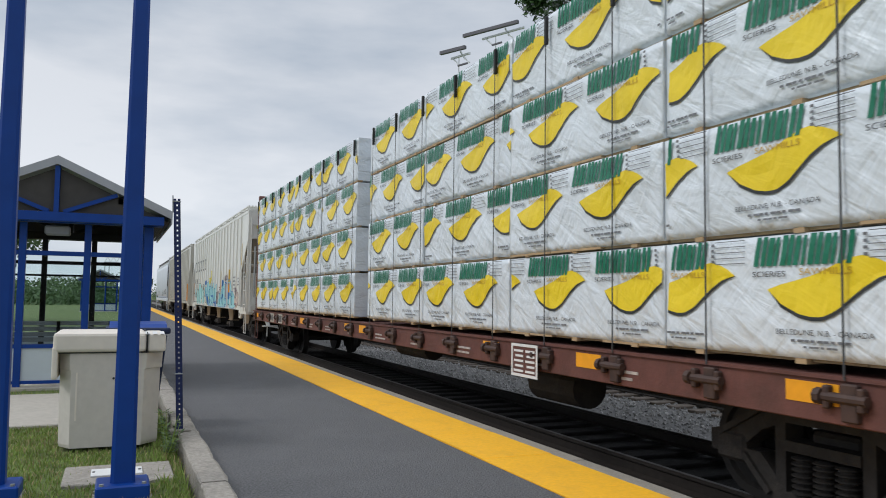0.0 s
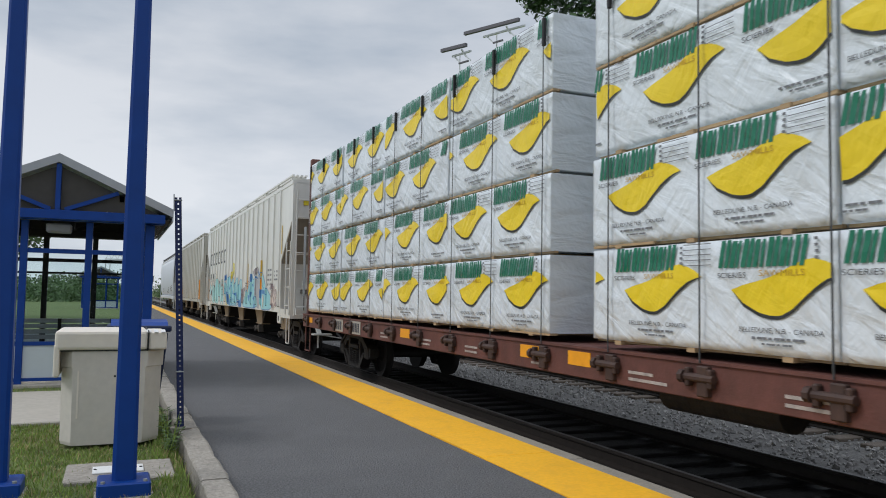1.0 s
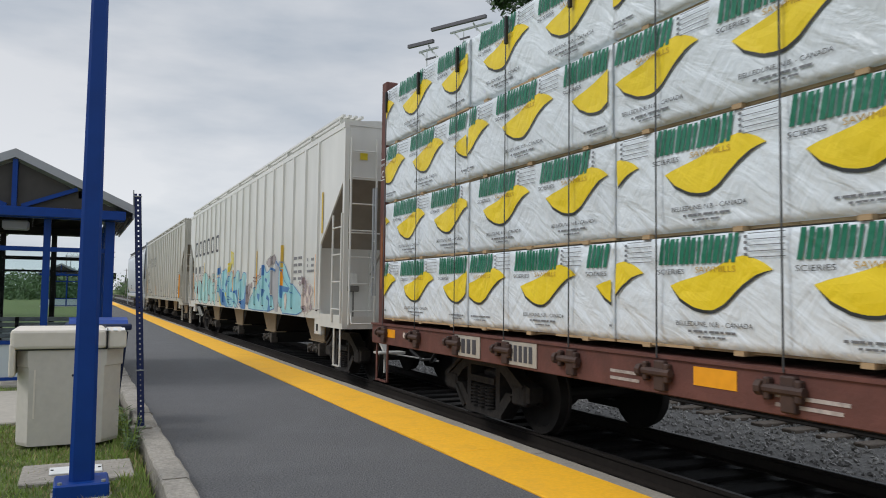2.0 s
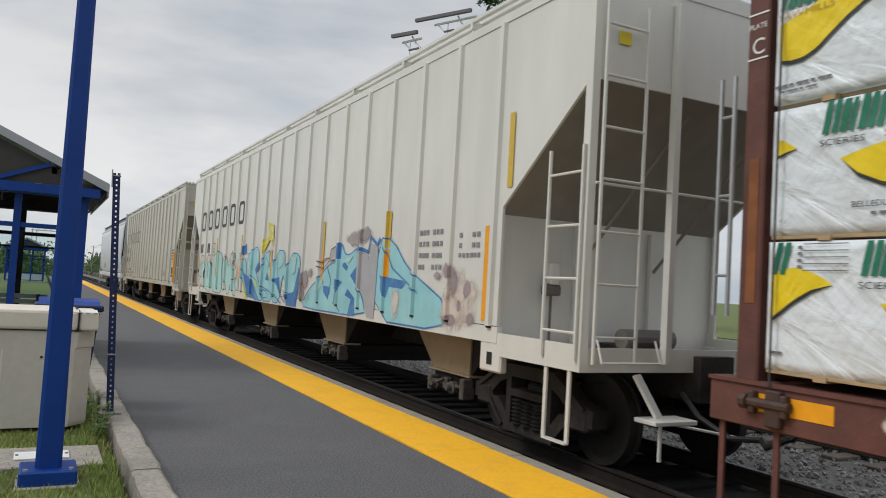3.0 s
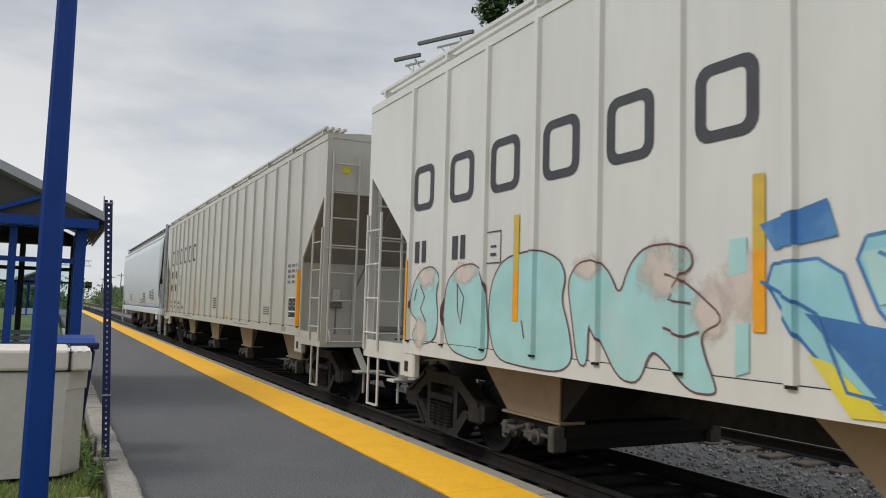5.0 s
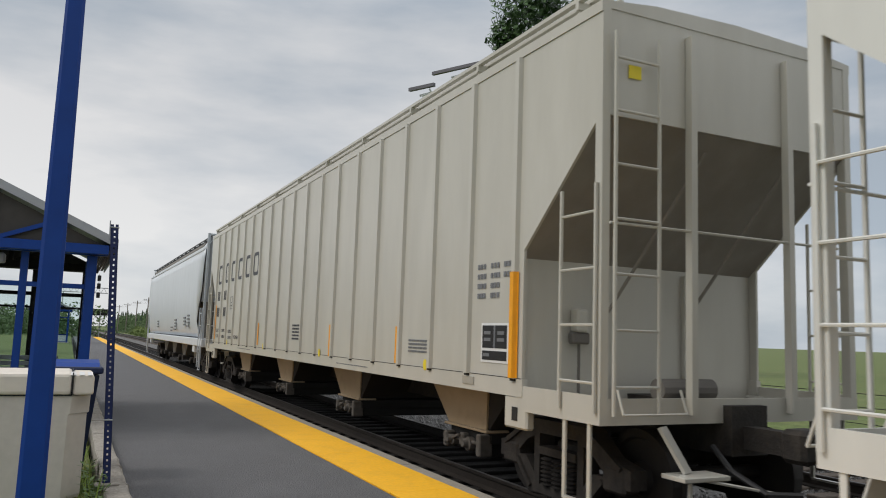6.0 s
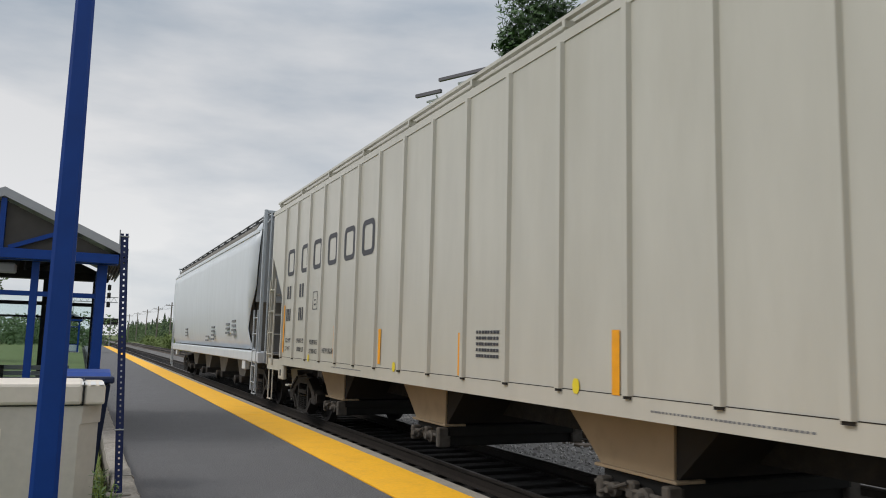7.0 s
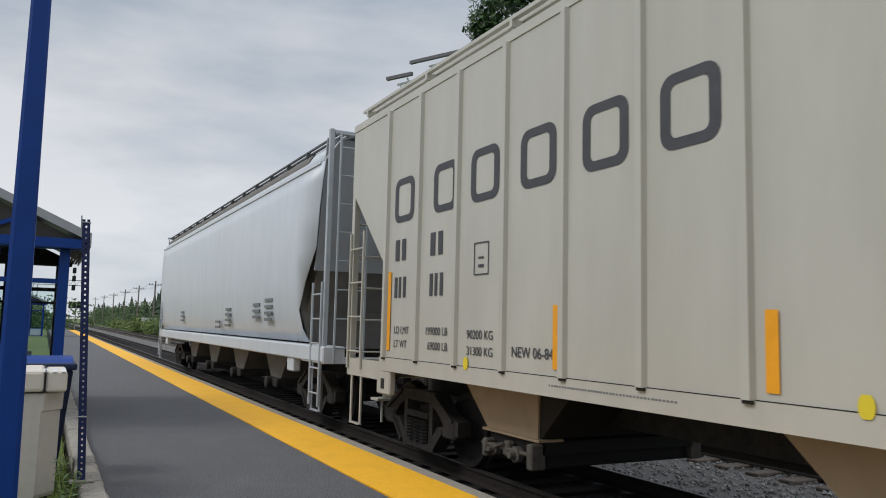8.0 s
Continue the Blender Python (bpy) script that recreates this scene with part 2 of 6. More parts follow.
M["faint_ink"] = material("faded_grey_stencil", (0.24, 0.24, 0.25), 0.6, vary=0.25, grain=20)
M["ink"] = material("charcoal_stencil", (0.055, 0.055, 0.065), 0.6, vary=0.15, grain=8)
M["g_teal"] = material("pale_turquoise_spray", (0.30, 0.60, 0.65), 0.45, vary=0.12, grain=2.5, stain=0.55, stain_color=(0.52, 0.74, 0.75), stain_scale=1.3)
M["g_mint"] = material("mint_spray", (0.38, 0.65, 0.64), 0.5, vary=0.10, grain=2.5, stain=0.5, stain_color=(0.60, 0.58, 0.54), stain_scale=1.6)
M["g_blue"] = material("deep_blue_spray", (0.05, 0.17, 0.42), 0.45, vary=0.2, grain=2.5, stain=0.6, stain_color=(0.20, 0.46, 0.62), stain_scale=2.2)
M["g_yellow"] = material("lemon_spray", (0.72, 0.60, 0.05), 0.5, vary=0.15, grain=4, stain=0.4, stain_color=(0.62, 0.60, 0.40), stain_scale=3)
M["g_haze"] = material("thin_lemon_spray", (0.70, 0.66, 0.30), 0.5, vary=0.2, grain=5, stain=0.6, stain_color=(0.66, 0.66, 0.58), stain_scale=3)
M["g_mauve"] = material("mauve_grey_spray", (0.34, 0.29, 0.30), 0.6, vary=0.12, grain=3, stain=0.6, stain_color=(0.52, 0.48, 0.46), stain_scale=2)


def feather(m, power):
    """Lets a sprayed cloud thin out towards its rim."""
    n, l = m.node_tree.nodes, m.node_tree.links
    co = n.new("ShaderNodeTexCoord")
    sep = n.new("ShaderNodeSeparateXYZ")
    l.new(co.outputs["Generated"], sep.inputs[0])
    flat = n.new("ShaderNodeCombineXYZ")
    l.new(sep.outputs["Y"], flat.inputs["Y"])
    l.new(sep.outputs["Z"], flat.inputs["Z"])
    dist = n.new("ShaderNodeVectorMath")
    dist.operation = "DISTANCE"
    l.new(flat.outputs[0], dist.inputs[0])
    dist.inputs[1].default_value = (0, 0.5, 0.5)
    nz = n.new("ShaderNodeTexNoise")
    nz.inputs["Scale"].default_value = 5
    nz.inputs["Detail"].default_value = 5
    l.new(co.outputs["Object"], nz.inputs["Vector"])
    add = n.new("ShaderNodeMath")
    add.operation = "MULTIPLY_ADD"
    l.new(nz.outputs["Fac"], add.inputs[0])
    add.inputs[1].default_value = 0.55
    l.new(dist.outputs["Value"], add.inputs[2])
    fade = n.new("ShaderNodeMapRange")
    fade.interpolation_type = "SMOOTHSTEP"
    fade.inputs["From Min"].default_value = 0.42
    fade.inputs["From Max"].default_value = 0.72
    fade.inputs["To Min"].default_value = power
    fade.inputs["To Max"].default_value = 0.0
    l.new(add.outputs[0], fade.inputs["Value"])
    l.new(fade.outputs["Result"], n["Principled BSDF"].inputs["Alpha"])


feather(M["g_mauve"], 0.9)
M["g_pink"] = material("peach_spray", (0.68, 0.58, 0.52), 0.55, vary=0.10, grain=3)
feather(M["g_pink"], 0.95)
M["g_plum"] = material("plum_spray", (0.34, 0.27, 0.29), 0.6, vary=0.2, grain=4, stain=0.5, stain_color=(0.45, 0.38, 0.37), stain_scale=3)
feather(M["g_plum"], 0.85)
M["g_line"] = material("maroon_outline_spray", (0.16, 0.07, 0.07), 0.6, vary=0.2, grain=5)
M["g_grey"] = material("silver_grey_spray", (0.40, 0.40, 0.42), 0.5, vary=0.08, grain=3)
M["bark"] = material("bark", (0.10, 0.08, 0.06), 0.9, vary=0.3, grain=10, bump=0.8, bump_scale=20)
M["leaf"] = material("leaf", (0.07, 0.12, 0.035), 0.7, vary=0.35, grain=1.2)
M["poplar"] = material("poplar_leaf", (0.055, 0.115, 0.03), 0.55, vary=0.35, grain=1.5)
M["leaf_light"] = material("light_leaf", (0.12, 0.17, 0.035), 0.7, vary=0.3, grain=1.0)
M["conifer"] = material("conifer_needles", (0.03, 0.055, 0.026), 0.8, vary=0.35, grain=1.0)
M["pole_wood"] = material("grey_pole_timber", (0.20, 0.175, 0.15), 0.9, vary=0.2, grain=4)
M["galv"] = material("galvanised_steel", (0.38, 0.39, 0.40), 0.45, 0.6, vary=0.1, grain=6)
M["mast_white"] = material("white_mast_paint", (0.72, 0.74, 0.76), 0.5, vary=0.05, grain=3)
M["mast_dark"] = material("dark_lamp_bar", (0.10, 0.095, 0.11), 0.5, vary=0.1, grain=3)
M["clay"] = material("path_concrete", (0.42, 0.385, 0.33), 0.92, vary=0.1, grain=12, stain=0.3, stain_color=(0.30, 0.27, 0.22), stain_scale=2, bump=0.3, bump_scale=50)

glass = bpy.data.materials.new("shelter_glass")
glass.use_nodes = True
gb = glass.node_tree.nodes["Principled BSDF"]
gb.inputs["Base Color"].default_value = (0.86, 0.93, 0.93, 1)
gb.inputs["Roughness"].default_value = 0.03
gb.inputs["Transmission Weight"].default_value = 1.0
gb.inputs["IOR"].default_value = 1.05
M["glass"] = glass
signal_red = bpy.data.materials.new("red_signal_glow")
signal_red.use_nodes = True
sb = signal_red.node_tree.nodes["Principled BSDF"]
sb.inputs["Base Color"].default_value = (0.8, 0.02, 0.02, 1)
sb.inputs["Emission Color"].default_value = (1, 0.03, 0.02, 1)
sb.inputs["Emission Strength"].default_value = 3.0
M["red"] = signal_red


# ---- mesh helpers ----
def finish(name, bm, mat, smooth=False):
    bmesh.ops.recalc_face_normals(bm, faces=bm.faces)
    me = bpy.data.meshes.new(name)
    bm.to_mesh(me)
    bm.free()
    for mm in (mat if isinstance(mat, (list, tuple)) else [mat]):
        me.materials.append(mm)
    if smooth:
        for p in me.polygons:
            p.use_smooth = True
    return new(name, me)


def part(name, bm, mat, parent, label="", smooth=False):
    ob = finish(name, bm, mat, smooth)
    ob.parent = parent
    if label:
        tagged(ob, label)
    return ob


def shared(name, mesh_ob, parent, loc=(0, 0, 0)):
    ob = new(name, mesh_ob.data)
    ob.parent = parent
    ob.location = loc
    return ob


def holder(name, loc=(0, 0, 0)):
    ob = new(name)
    ob.empty_display_size = 0.2
    ob.location = loc
    return ob


def box(bm, x0, y0, z0, x1, y1, z1):
    v = [bm.verts.new((x, y, z)) for x in (x0, x1) for y in (y0, y1) for z in (z0, z1)]
    for f in ((0, 1, 3, 2), (4, 6, 7, 5), (0, 4, 5, 1), (2, 3, 7, 6), (0, 2, 6, 4), (1, 5, 7, 3)):
        bm.faces.new([v[i] for i in f])
    return v


def rbox(bm, x0, y0, z0, x1, y1, z1, r=0.01, seg=1):
    """A box with bevelled edges."""
    v = box(bm, x0, y0, z0, x1, y1, z1)
    es = list({e for w in v for e in w.link_edges})
    bmesh.ops.bevel(bm, geom=es, offset=r, segments=seg, affect="EDGES", profile=0.5)


def rod(bm, p, q, r, n=8, r2=None, caps=True):
    p, q = Vector(p), Vector(q)
    d = (q - p).normalized()
    a = d.orthogonal().normalized()
    b = d.cross(a)
    r2 = r if r2 is None else r2
    rings = []
    for c, rr in ((p, r), (q, r2)):
        rings.append([bm.verts.new(c + (a * math.cos(2 * math.pi * i / n) + b * math.sin(2 * math.pi * i / n)) * rr) for i in range(n)])
    for i in range(n):
        bm.faces.new((rings[0][i], rings[0][(i + 1) % n], rings[1][(i + 1) % n], rings[1][i]))
    if caps:
        bm.faces.new(rings[0][::-1])
        bm.faces.new(rings[1])


def beam(bm, p, q, w, h):
    """A rectangular bar from p to q; h is measured upwards as far as the bar allows."""
    p, q = Vector(p), Vector(q)
    d = (q - p).normalized()
    up = Vector((0, 0, 1)) if abs(d.z) < 0.95 else Vector((0, 1, 0))
    s = d.cross(up).normalized()
    u = s.cross(d).normalized()
    rings = [[bm.verts.new(c + s * a * w / 2 + u * b * h / 2) for a, b in ((-1, -1), (1, -1), (1, 1), (-1, 1))] for c in (p, q)]
    for i in range(4):
        bm.faces.new((rings[0][i], rings[0][(i + 1) % 4], rings[1][(i + 1) % 4], rings[1][i]))
    bm.faces.new(rings[0][::-1])
    bm.faces.new(rings[1])


def prism_x(bm, yz, x0, x1):
    """A polygon in (y, z) drawn out along x."""
    a = [bm.verts.new((x0, y, z)) for y, z in yz]
    b = [bm.verts.new((x1, y, z)) for y, z in yz]
    n = len(yz)
    for i in range(n):
        bm.faces.new((a[i], a[(i + 1) % n], b[(i + 1) % n], b[i]))
    bm.faces.new(a[::-1])
    bm.faces.new(b)


def prism_y(bm, xz, y0, y1):
    a = [bm.verts.new((x, y0, z)) for x, z in xz]
    b = [bm.verts.new((x, y1, z)) for x, z in xz]
    n = len(xz)
    for i in range(n):
        bm.faces.new((a[i], a[(i + 1) % n], b[(i + 1) % n], b[i]))
    bm.faces.new(a[::-1])
    bm.faces.new(b)


def patch_x(bm, x, yz, thick=0.003):
    """A thin painted patch on a side that faces -x."""
    prism_x(bm, yz, x - thick, x)


def lathe(bm, profile, n=24, axis="x", centre=(0, 0, 0)):
    """A ring of (along, radius) pairs turned round an axis."""
    rings = []
    for a, r in profile:
        ring = []
        for i in range(n):
            c, s = math.cos(2 * math.pi * i / n) * r, math.sin(2 * math.pi * i / n) * r
            v = (a, c, s) if axis == "x" else (c, s, a) if axis == "z" else (c, a, s)
            ring.append(bm.verts.new(Vector(v) + Vector(centre)))
        rings.append(ring)
    for p, q in zip(rings, rings[1:]):
        for i in range(n):
            bm.faces.new((p[i], p[(i + 1) % n], q[(i + 1) % n], q[i]))
    bm.faces.new(rings[0][::-1])
    bm.faces.new(rings[-1])


def text_part(name, words, size, parent, x, y, z, mat):
    """Flat lettering on a side that faces -x; y is its left end, z its foot."""
    cu = bpy.data.curves.new(name, "FONT")
    cu.body = words
    cu.size = size
    cu.extrude = 0.001
    tmp = bpy.data.objects.new(name, cu)
    scene.collection.objects.link(tmp)
    bpy.context.view_layer.update()
    me = bpy.data.meshes.new_from_object(tmp.evaluated_get(bpy.context.evaluated_depsgraph_get()))
    bpy.data.objects.remove(tmp)
    me.materials.clear()
    me.materials.append(mat)
    me.transform(Matrix.Rotation(radians(-90), 4, "Z") @ Matrix.Rotation(radians(90), 4, "X"))
    ob = new(name, me)
    ob.parent = parent
    ob.location = (x, y, z)
    return ob

# ---- ground, platform, tracks ----
TRACK_X = 5.83      # centre of the near track
RAIL_Z = -0.20      # top of its rails
TRACK2_X = 10.3
BED_Z = -0.42
EDGE_X = 3.995


def build_ground():
    xs = [(-2500, -0.05), (-60, -0.05), (-6, -0.04), (0.56, -0.02), (0.60, BED_Z - 0.08), (4.2, BED_Z - 0.08), (4.3, BED_Z), (7.4, BED_Z),
          (8.6, BED_Z), (12.0, BED_Z), (13.2, BED_Z - 0.25), (15.0, BED_Z - 0.3), (19.0, -0.4), (60, -0.2), (2500, -0.2)]
    ys = [-400, -60, -20, 0, 10, 20, 40, 80, 160, 400, 2800]
    bm = bmesh.new()
    grid = [[bm.verts.new((x, y, z)) for x, z in xs] for y in ys]
    for j in range(len(ys) - 1):
        for i in range(len(xs) - 1):
            f = bm.faces.new((grid[j][i], grid[j][i + 1], grid[j + 1][i + 1], grid[j + 1][i]))
            x = (xs[i][0] + xs[i + 1][0]) / 2
            # the strip under the train gets the bed with shade painted in
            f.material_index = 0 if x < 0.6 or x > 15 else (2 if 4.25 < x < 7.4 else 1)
    ob = finish("ground", bm, [M["grass"], M["ballast"], M["oily_shade"]])
    tagged(ob, "flat grassy ground with a grey ballast track bed", "ground", kind="structure")


def slab(name, x0, x1, y0, y1, z0, z1, mat, label, category):
    bm = bmesh.new()
    rbox(bm, x0, y0, z0, x1, y1, z1, 0.012)
    return tagged(finish(name, bm, mat), label, category, kind="structure")


PLAT0, PLAT1 = -12.0, 110.0


def build_platform():
    slab("platform_asphalt", 0.84, 3.091, PLAT0, PLAT1, -0.5, 0.0, M["asphalt"], "worn dark grey asphalt platform surface", "platform")
    line = holder("yellow_line")
    tagged(line, "bright yellow tactile safety strip along the platform edge", "safety line", kind="structure")
    rnd = random.Random(5)
    y = PLAT0
    while y < PLAT1:
        ln = min(1.22, PLAT1 - y)
        bm = bmesh.new()
        dx = rnd.uniform(-0.006, 0.006)
        rbox(bm, 3.10 + dx, y + 0.001, -0.05, 3.81 + dx, y + ln - 0.001, 0.006 + rnd.uniform(-0.002, 0.002), 0.004)
        part("tile", bm, M["yellow"], line)
        y += ln
    edge = holder("platform_edge")
    tagged(edge, "weathered grey concrete coping on the platform edge", "coping", kind="structure")
    y = PLAT0
    while y < PLAT1:
        ln = min(3.0, PLAT1 - y)
        bm = bmesh.new()
        rbox(bm, 3.82, y + 0.006, -0.55, EDGE_X + rnd.uniform(-0.008, 0.008), y + ln - 0.006, -0.002 + rnd.uniform(-0.003, 0.003), 0.018, 2)
        part("coping_stone", bm, M["concrete"], edge)
        y += ln
    kerb = holder("kerb")
    tagged(kerb, "cracked and crumbling concrete kerb beside the grass", "kerb", kind="structure")
    y = -6.0
    while y < 40:
        ln = rnd.uniform(0.9, 1.7)
        bm = bmesh.new()
        n = 7
        rows = []
        for i in range(n):
            yy = y + ln * i / (n - 1) * 0.992
            a, b, h = rnd.uniform(-0.008, 0.008), rnd.uniform(-0.014, 0.008), rnd.uniform(-0.006, 0.004)
            prof = [(0.615 + a, -0.35), (0.615 + a, 0.085 + h), (0.628 + a, 0.099 + h), (0.80 + b, 0.10 + h), (0.822 + b, 0.086 + h), (0.842, 0.003), (0.842, -0.35)]
            rows.append([bm.verts.new((px, yy, pz)) for px, pz in prof])
        for p, q in zip(rows, rows[1:]):
            for i in range(6):
                bm.faces.new((p[i], p[i + 1], q[i + 1], q[i]))
        bm.faces.new(rows[0][::-1])
        bm.faces.new(rows[-1])
        part("kerbstone", bm, M["kerb"], kerb)
        y += ln
    slab("pavement_path", -9.0, -0.30, 9.45, 12.35, -0.3, 0.012, M["clay"], "pale concrete path through the grass to the shelter", "path")


def build_track(cx, rz, y0, y1, tie_mat, name, label, ties_detail):
    track = holder(name)
    tagged(track, label, "railway track", kind="structure")
    prof = [(-0.07, -0.17), (0.07, -0.17), (0.07, -0.155), (0.012, -0.135), (0.012, -0.045), (0.036, -0.03), (0.036, -0.004), (0.03, 0), (-0.03, 0), (-0.036, -0.004), (-0.036, -0.03), (-0.012, -0.045), (-0.012, -0.135), (-0.07, -0.155)]
    for s in (-1, 1):
        bm = bmesh.new()
        prism_y(bm, [(cx + s * 0.7525 + x, rz + z) for x, z in prof], y0, y1)
        part("rail", bm, M["rail"], track)
        bm = bmesh.new()
        box(bm, cx + s * 0.7525 - 0.022, y0, rz, cx + s * 0.7525 + 0.022, y1, rz + 0.003)
        part("rail_head", bm, M["railtop"], track)
    bm = bmesh.new()
    rbox(bm, -1.3, -0.115, -0.16, 1.3, 0.115, 0.0, 0.012)
    first = part("sleeper", bm, tie_mat, track)
    first.location = (cx, ties_detail[0], rz - 0.172)
    y = ties_detail[0] + 0.55
    while y < ties_detail[1]:
        shared("sleeper", first, track, (cx, y, rz - 0.172))
        y += 0.55
    bm = bmesh.new()
    while y < y1 - 1:
        box(bm, cx - 1.3, y - 0.115, rz - 0.33, cx + 1.3, y + 0.115, rz - 0.172)
        y += 0.55
    far = part("far_sleepers", bm, tie_mat, track)
    tagged(far, kind="stuff")


def build_stones():
    rnd = random.Random(11)
    verts, faces = [], []
    ico = [(0, 0, 1), (0.9, 0, 0.3), (0.25, 0.85, 0.3), (-0.72, 0.5, 0.3), (-0.72, -0.5, 0.3), (0.25, -0.85, 0.3), (0, 0, -0.5)]
    tris = [(0, 1, 2), (0, 2, 3), (0, 3, 4), (0, 4, 5), (0, 5, 1), (6, 2, 1), (6, 3, 2), (6, 4, 3), (6, 5, 4), (6, 1, 5)]
    for k in range(16000):
        if k < 12500:
            x, y = rnd.uniform(7.0, 13.4), 2.5 + 26 * rnd.random() ** 1.5
        else:
            x, y = rnd.uniform(8.0, 13.0), rnd.uniform(25, 60)
        z = BED_Z if x < 12 else BED_Z - 0.2 * (x - 12)
        s = rnd.uniform(0.022, 0.05)
        e = Euler((rnd.uniform(0, 6), rnd.uniform(0, 6), rnd.uniform(0, 6))).to_matrix()
        b = len(verts)
        for p in ico:
            v = e @ Vector((p[0] * rnd.uniform(0.7, 1.3), p[1] * rnd.uniform(0.7, 1.3), p[2] * rnd.uniform(0.6, 1.1)))
            verts.append((x + v.x * s, y + v.y * s, z + 0.008 + v.z * s))
        faces += [(a + b, c + b, d + b) for a, c, d in tris]
    me = bpy.data.meshes.new("ballast_stones")
    me.from_pydata(verts, [], faces)
    me.materials.append(M["stone"])
    tagged(new("ballast_stones", me), "loose grey crushed ballast stones between the tracks", "ballast", kind="stuff")


# ---- station furniture ----
def lamp_pole(x, y):
    top = holder("blue_pole", (x, y, -0.02))
    tagged(top, "tapered blue painted steel pole on a square base", "pole", "blue steel poles")
    bm = bmesh.new()
    h, w0, w1 = 5.2, 0.083, 0.048
    rings = []
    for z, w in ((0.10, w0), (h, w1)):
        c = w * 0.30
        rings.append([bm.verts.new((a, b, z)) for a, b in ((-w + c, -w), (w - c, -w), (w, -w + c), (w, w - c), (w - c, w), (-w + c, w), (-w, w - c), (-w, -w + c))])
    for i in range(8):
        bm.faces.new((rings[0][i], rings[0][(i + 1) % 8], rings[1][(i + 1) % 8], rings[1][i]))
    bm.faces.new(rings[1])
    bm.faces.new(rings[0][::-1])
    part("shaft", bm, M["blue"], top)
    bm = bmesh.new()
    rbox(bm, -0.18, -0.17, 0.0, 0.18, 0.17, 0.11, 0.012)
    part("base_box", bm, M["blue"], top)
    for sx in (-1, 1):
        bm = bmesh.new()
        rod(bm, (sx * 0.14, -0.14, 0.10), (sx * 0.14, -0.14, 0.125), 0.016, 6)
        part("bolt", bm, M["galv"], top)
    bm = bmesh.new()
    rbox(bm, -0.20, -0.19, -0.06, 0.20, 0.19, 0.012, 0.01)
    part("footing", bm, M["clay"], top, "rough concrete footing")
    return top


def sign_post():
    top = holder("sign_post", (0.64, 8.06, 0.10))
    tagged(top, "thin blue perforated steel sign post on the kerb, leaning", "sign post")
    lean = Matrix.Rotation(radians(-2.6), 4, "Y")
    h = 2.30
    bm = bmesh.new()
    w = 0.030
    box(bm, -w, -0.002, 0.02, -0.007, 0.002, h)
    box(bm, 0.007, -0.002, 0.02, w, 0.002, h)
    z = 0.02
    while z < h - 0.02:
        box(bm, -0.007, -0.0015, z, 0.007, 0.0015, z + 0.034)
        z += 0.0505
    for s in (-1, 1):
        beam(bm, (s * w, 0.0, 0.02), (s * w, 0.0, h), 0.004, 0.004)
        box(bm, s * w - 0.002, 0, 0.02, s * w + 0.002, 0.035, h)
    bm.transform(lean)
    part("channel", bm, M["navy"], top, "navy perforated steel channel")
    bm = bmesh.new()
    rbox(bm, -0.10, -0.06, 0.0, 0.10, 0.07, 0.018, 0.005)
    part("foot_plate", bm, M["kerb"], top)
    for z, dx in ((0.56, -0.026), (2.27, -0.10)):
        bm = bmesh.new()
        rod(bm, (dx - 0.04, 0, z), (dx + 0.035, 0, z), 0.007, 6)
        part("bolt", bm, M["galv"], top)
    bm = bmesh.new()
    beam(bm, (-0.137, 0.02, 2.16), (-0.143, 0.02, 2.33), 0.010, 0.03)
    part("bracket", bm, M["fascia"], top)


def salt_bin():
    top = holder("grit_bin", (0.0, 7.88, -0.01))
    tagged(top, "putty grey plastic grit bin with a cream hinged lid", "storage bin")
    bm = bmesh.new()

    def ring(z, gx0, gx1, dep, ch):
        return [bm.verts.new((x, y, z)) for x, y in ((gx0 + ch, 0), (gx1 - ch * 1.5, 0), (gx1, ch * 1.6), (gx1, dep), (gx0, dep), (gx0, ch * 1.6))]
    levels = [(0.03, -0.425, 0.42, 0.74, 0.10), (0.06, -0.435, 0.43, 0.75, 0.10), (0.74, -0.442, 0.435, 0.78, 0.10), (0.745, -0.450, 0.45, 0.80, 0.10), (0.89, -0.455, 0.455, 0.80, 0.10), (0.90, -0.42, 0.42, 0.76, 0.09)]
    rings = [ring(*v) for v in levels]
    for p, q in zip(rings, rings[1:]):
        for i in range(6):
            bm.faces.new((p[i], p[(i + 1) % 6], q[(i + 1) % 6], q[i]))
    bm.faces.new(rings[0][::-1])
    bm.faces.new(rings[-1])
    part("tub", bm, M["binbody"], top)
    bm = bmesh.new()
    rbox(bm, -0.50, -0.035, 0.905, 0.30, 0.84, 1.085, 0.03, 2)
    rbox(bm, -0.505, -0.03, 0.66, -0.455, 0.80, 0.96, 0.015, 2)
    part("lid", bm, M["binlid"], top, "cream lid with a deep side flap")
    bm = bmesh.new()
    rbox(bm, 0.305, -0.02, 0.905, 0.47, 0.82, 1.07, 0.02, 2)
    part("lid_end", bm, M["binlid"], top)
    bm = bmesh.new()
    box(bm, 0.298, -0.036, 0.905, 0.306, 0.80, 1.088)
    box(bm, -0.47, -0.012, 0.896, 0.305, 0.01, 0.906)
    part("seam", bm, M["black"], top)
    bm = bmesh.new()
    for i in range(3):
        prism_x(bm, [(-0.037, 1.07), (0.12, 1.089), (0.12, 1.092), (-0.037, 1.074)], 0.285 + i * 0.065, 0.325 + i * 0.065)
    part("warning_tape", bm, M["white"], top, "white and black warning tape")
    bm = bmesh.new()
    rod(bm, (0.02, -0.012, 0.66), (0.02, 0.01, 0.66), 0.011, 8)
    part("drain_hole", bm, M["black"], top)
    bm = bmesh.new()
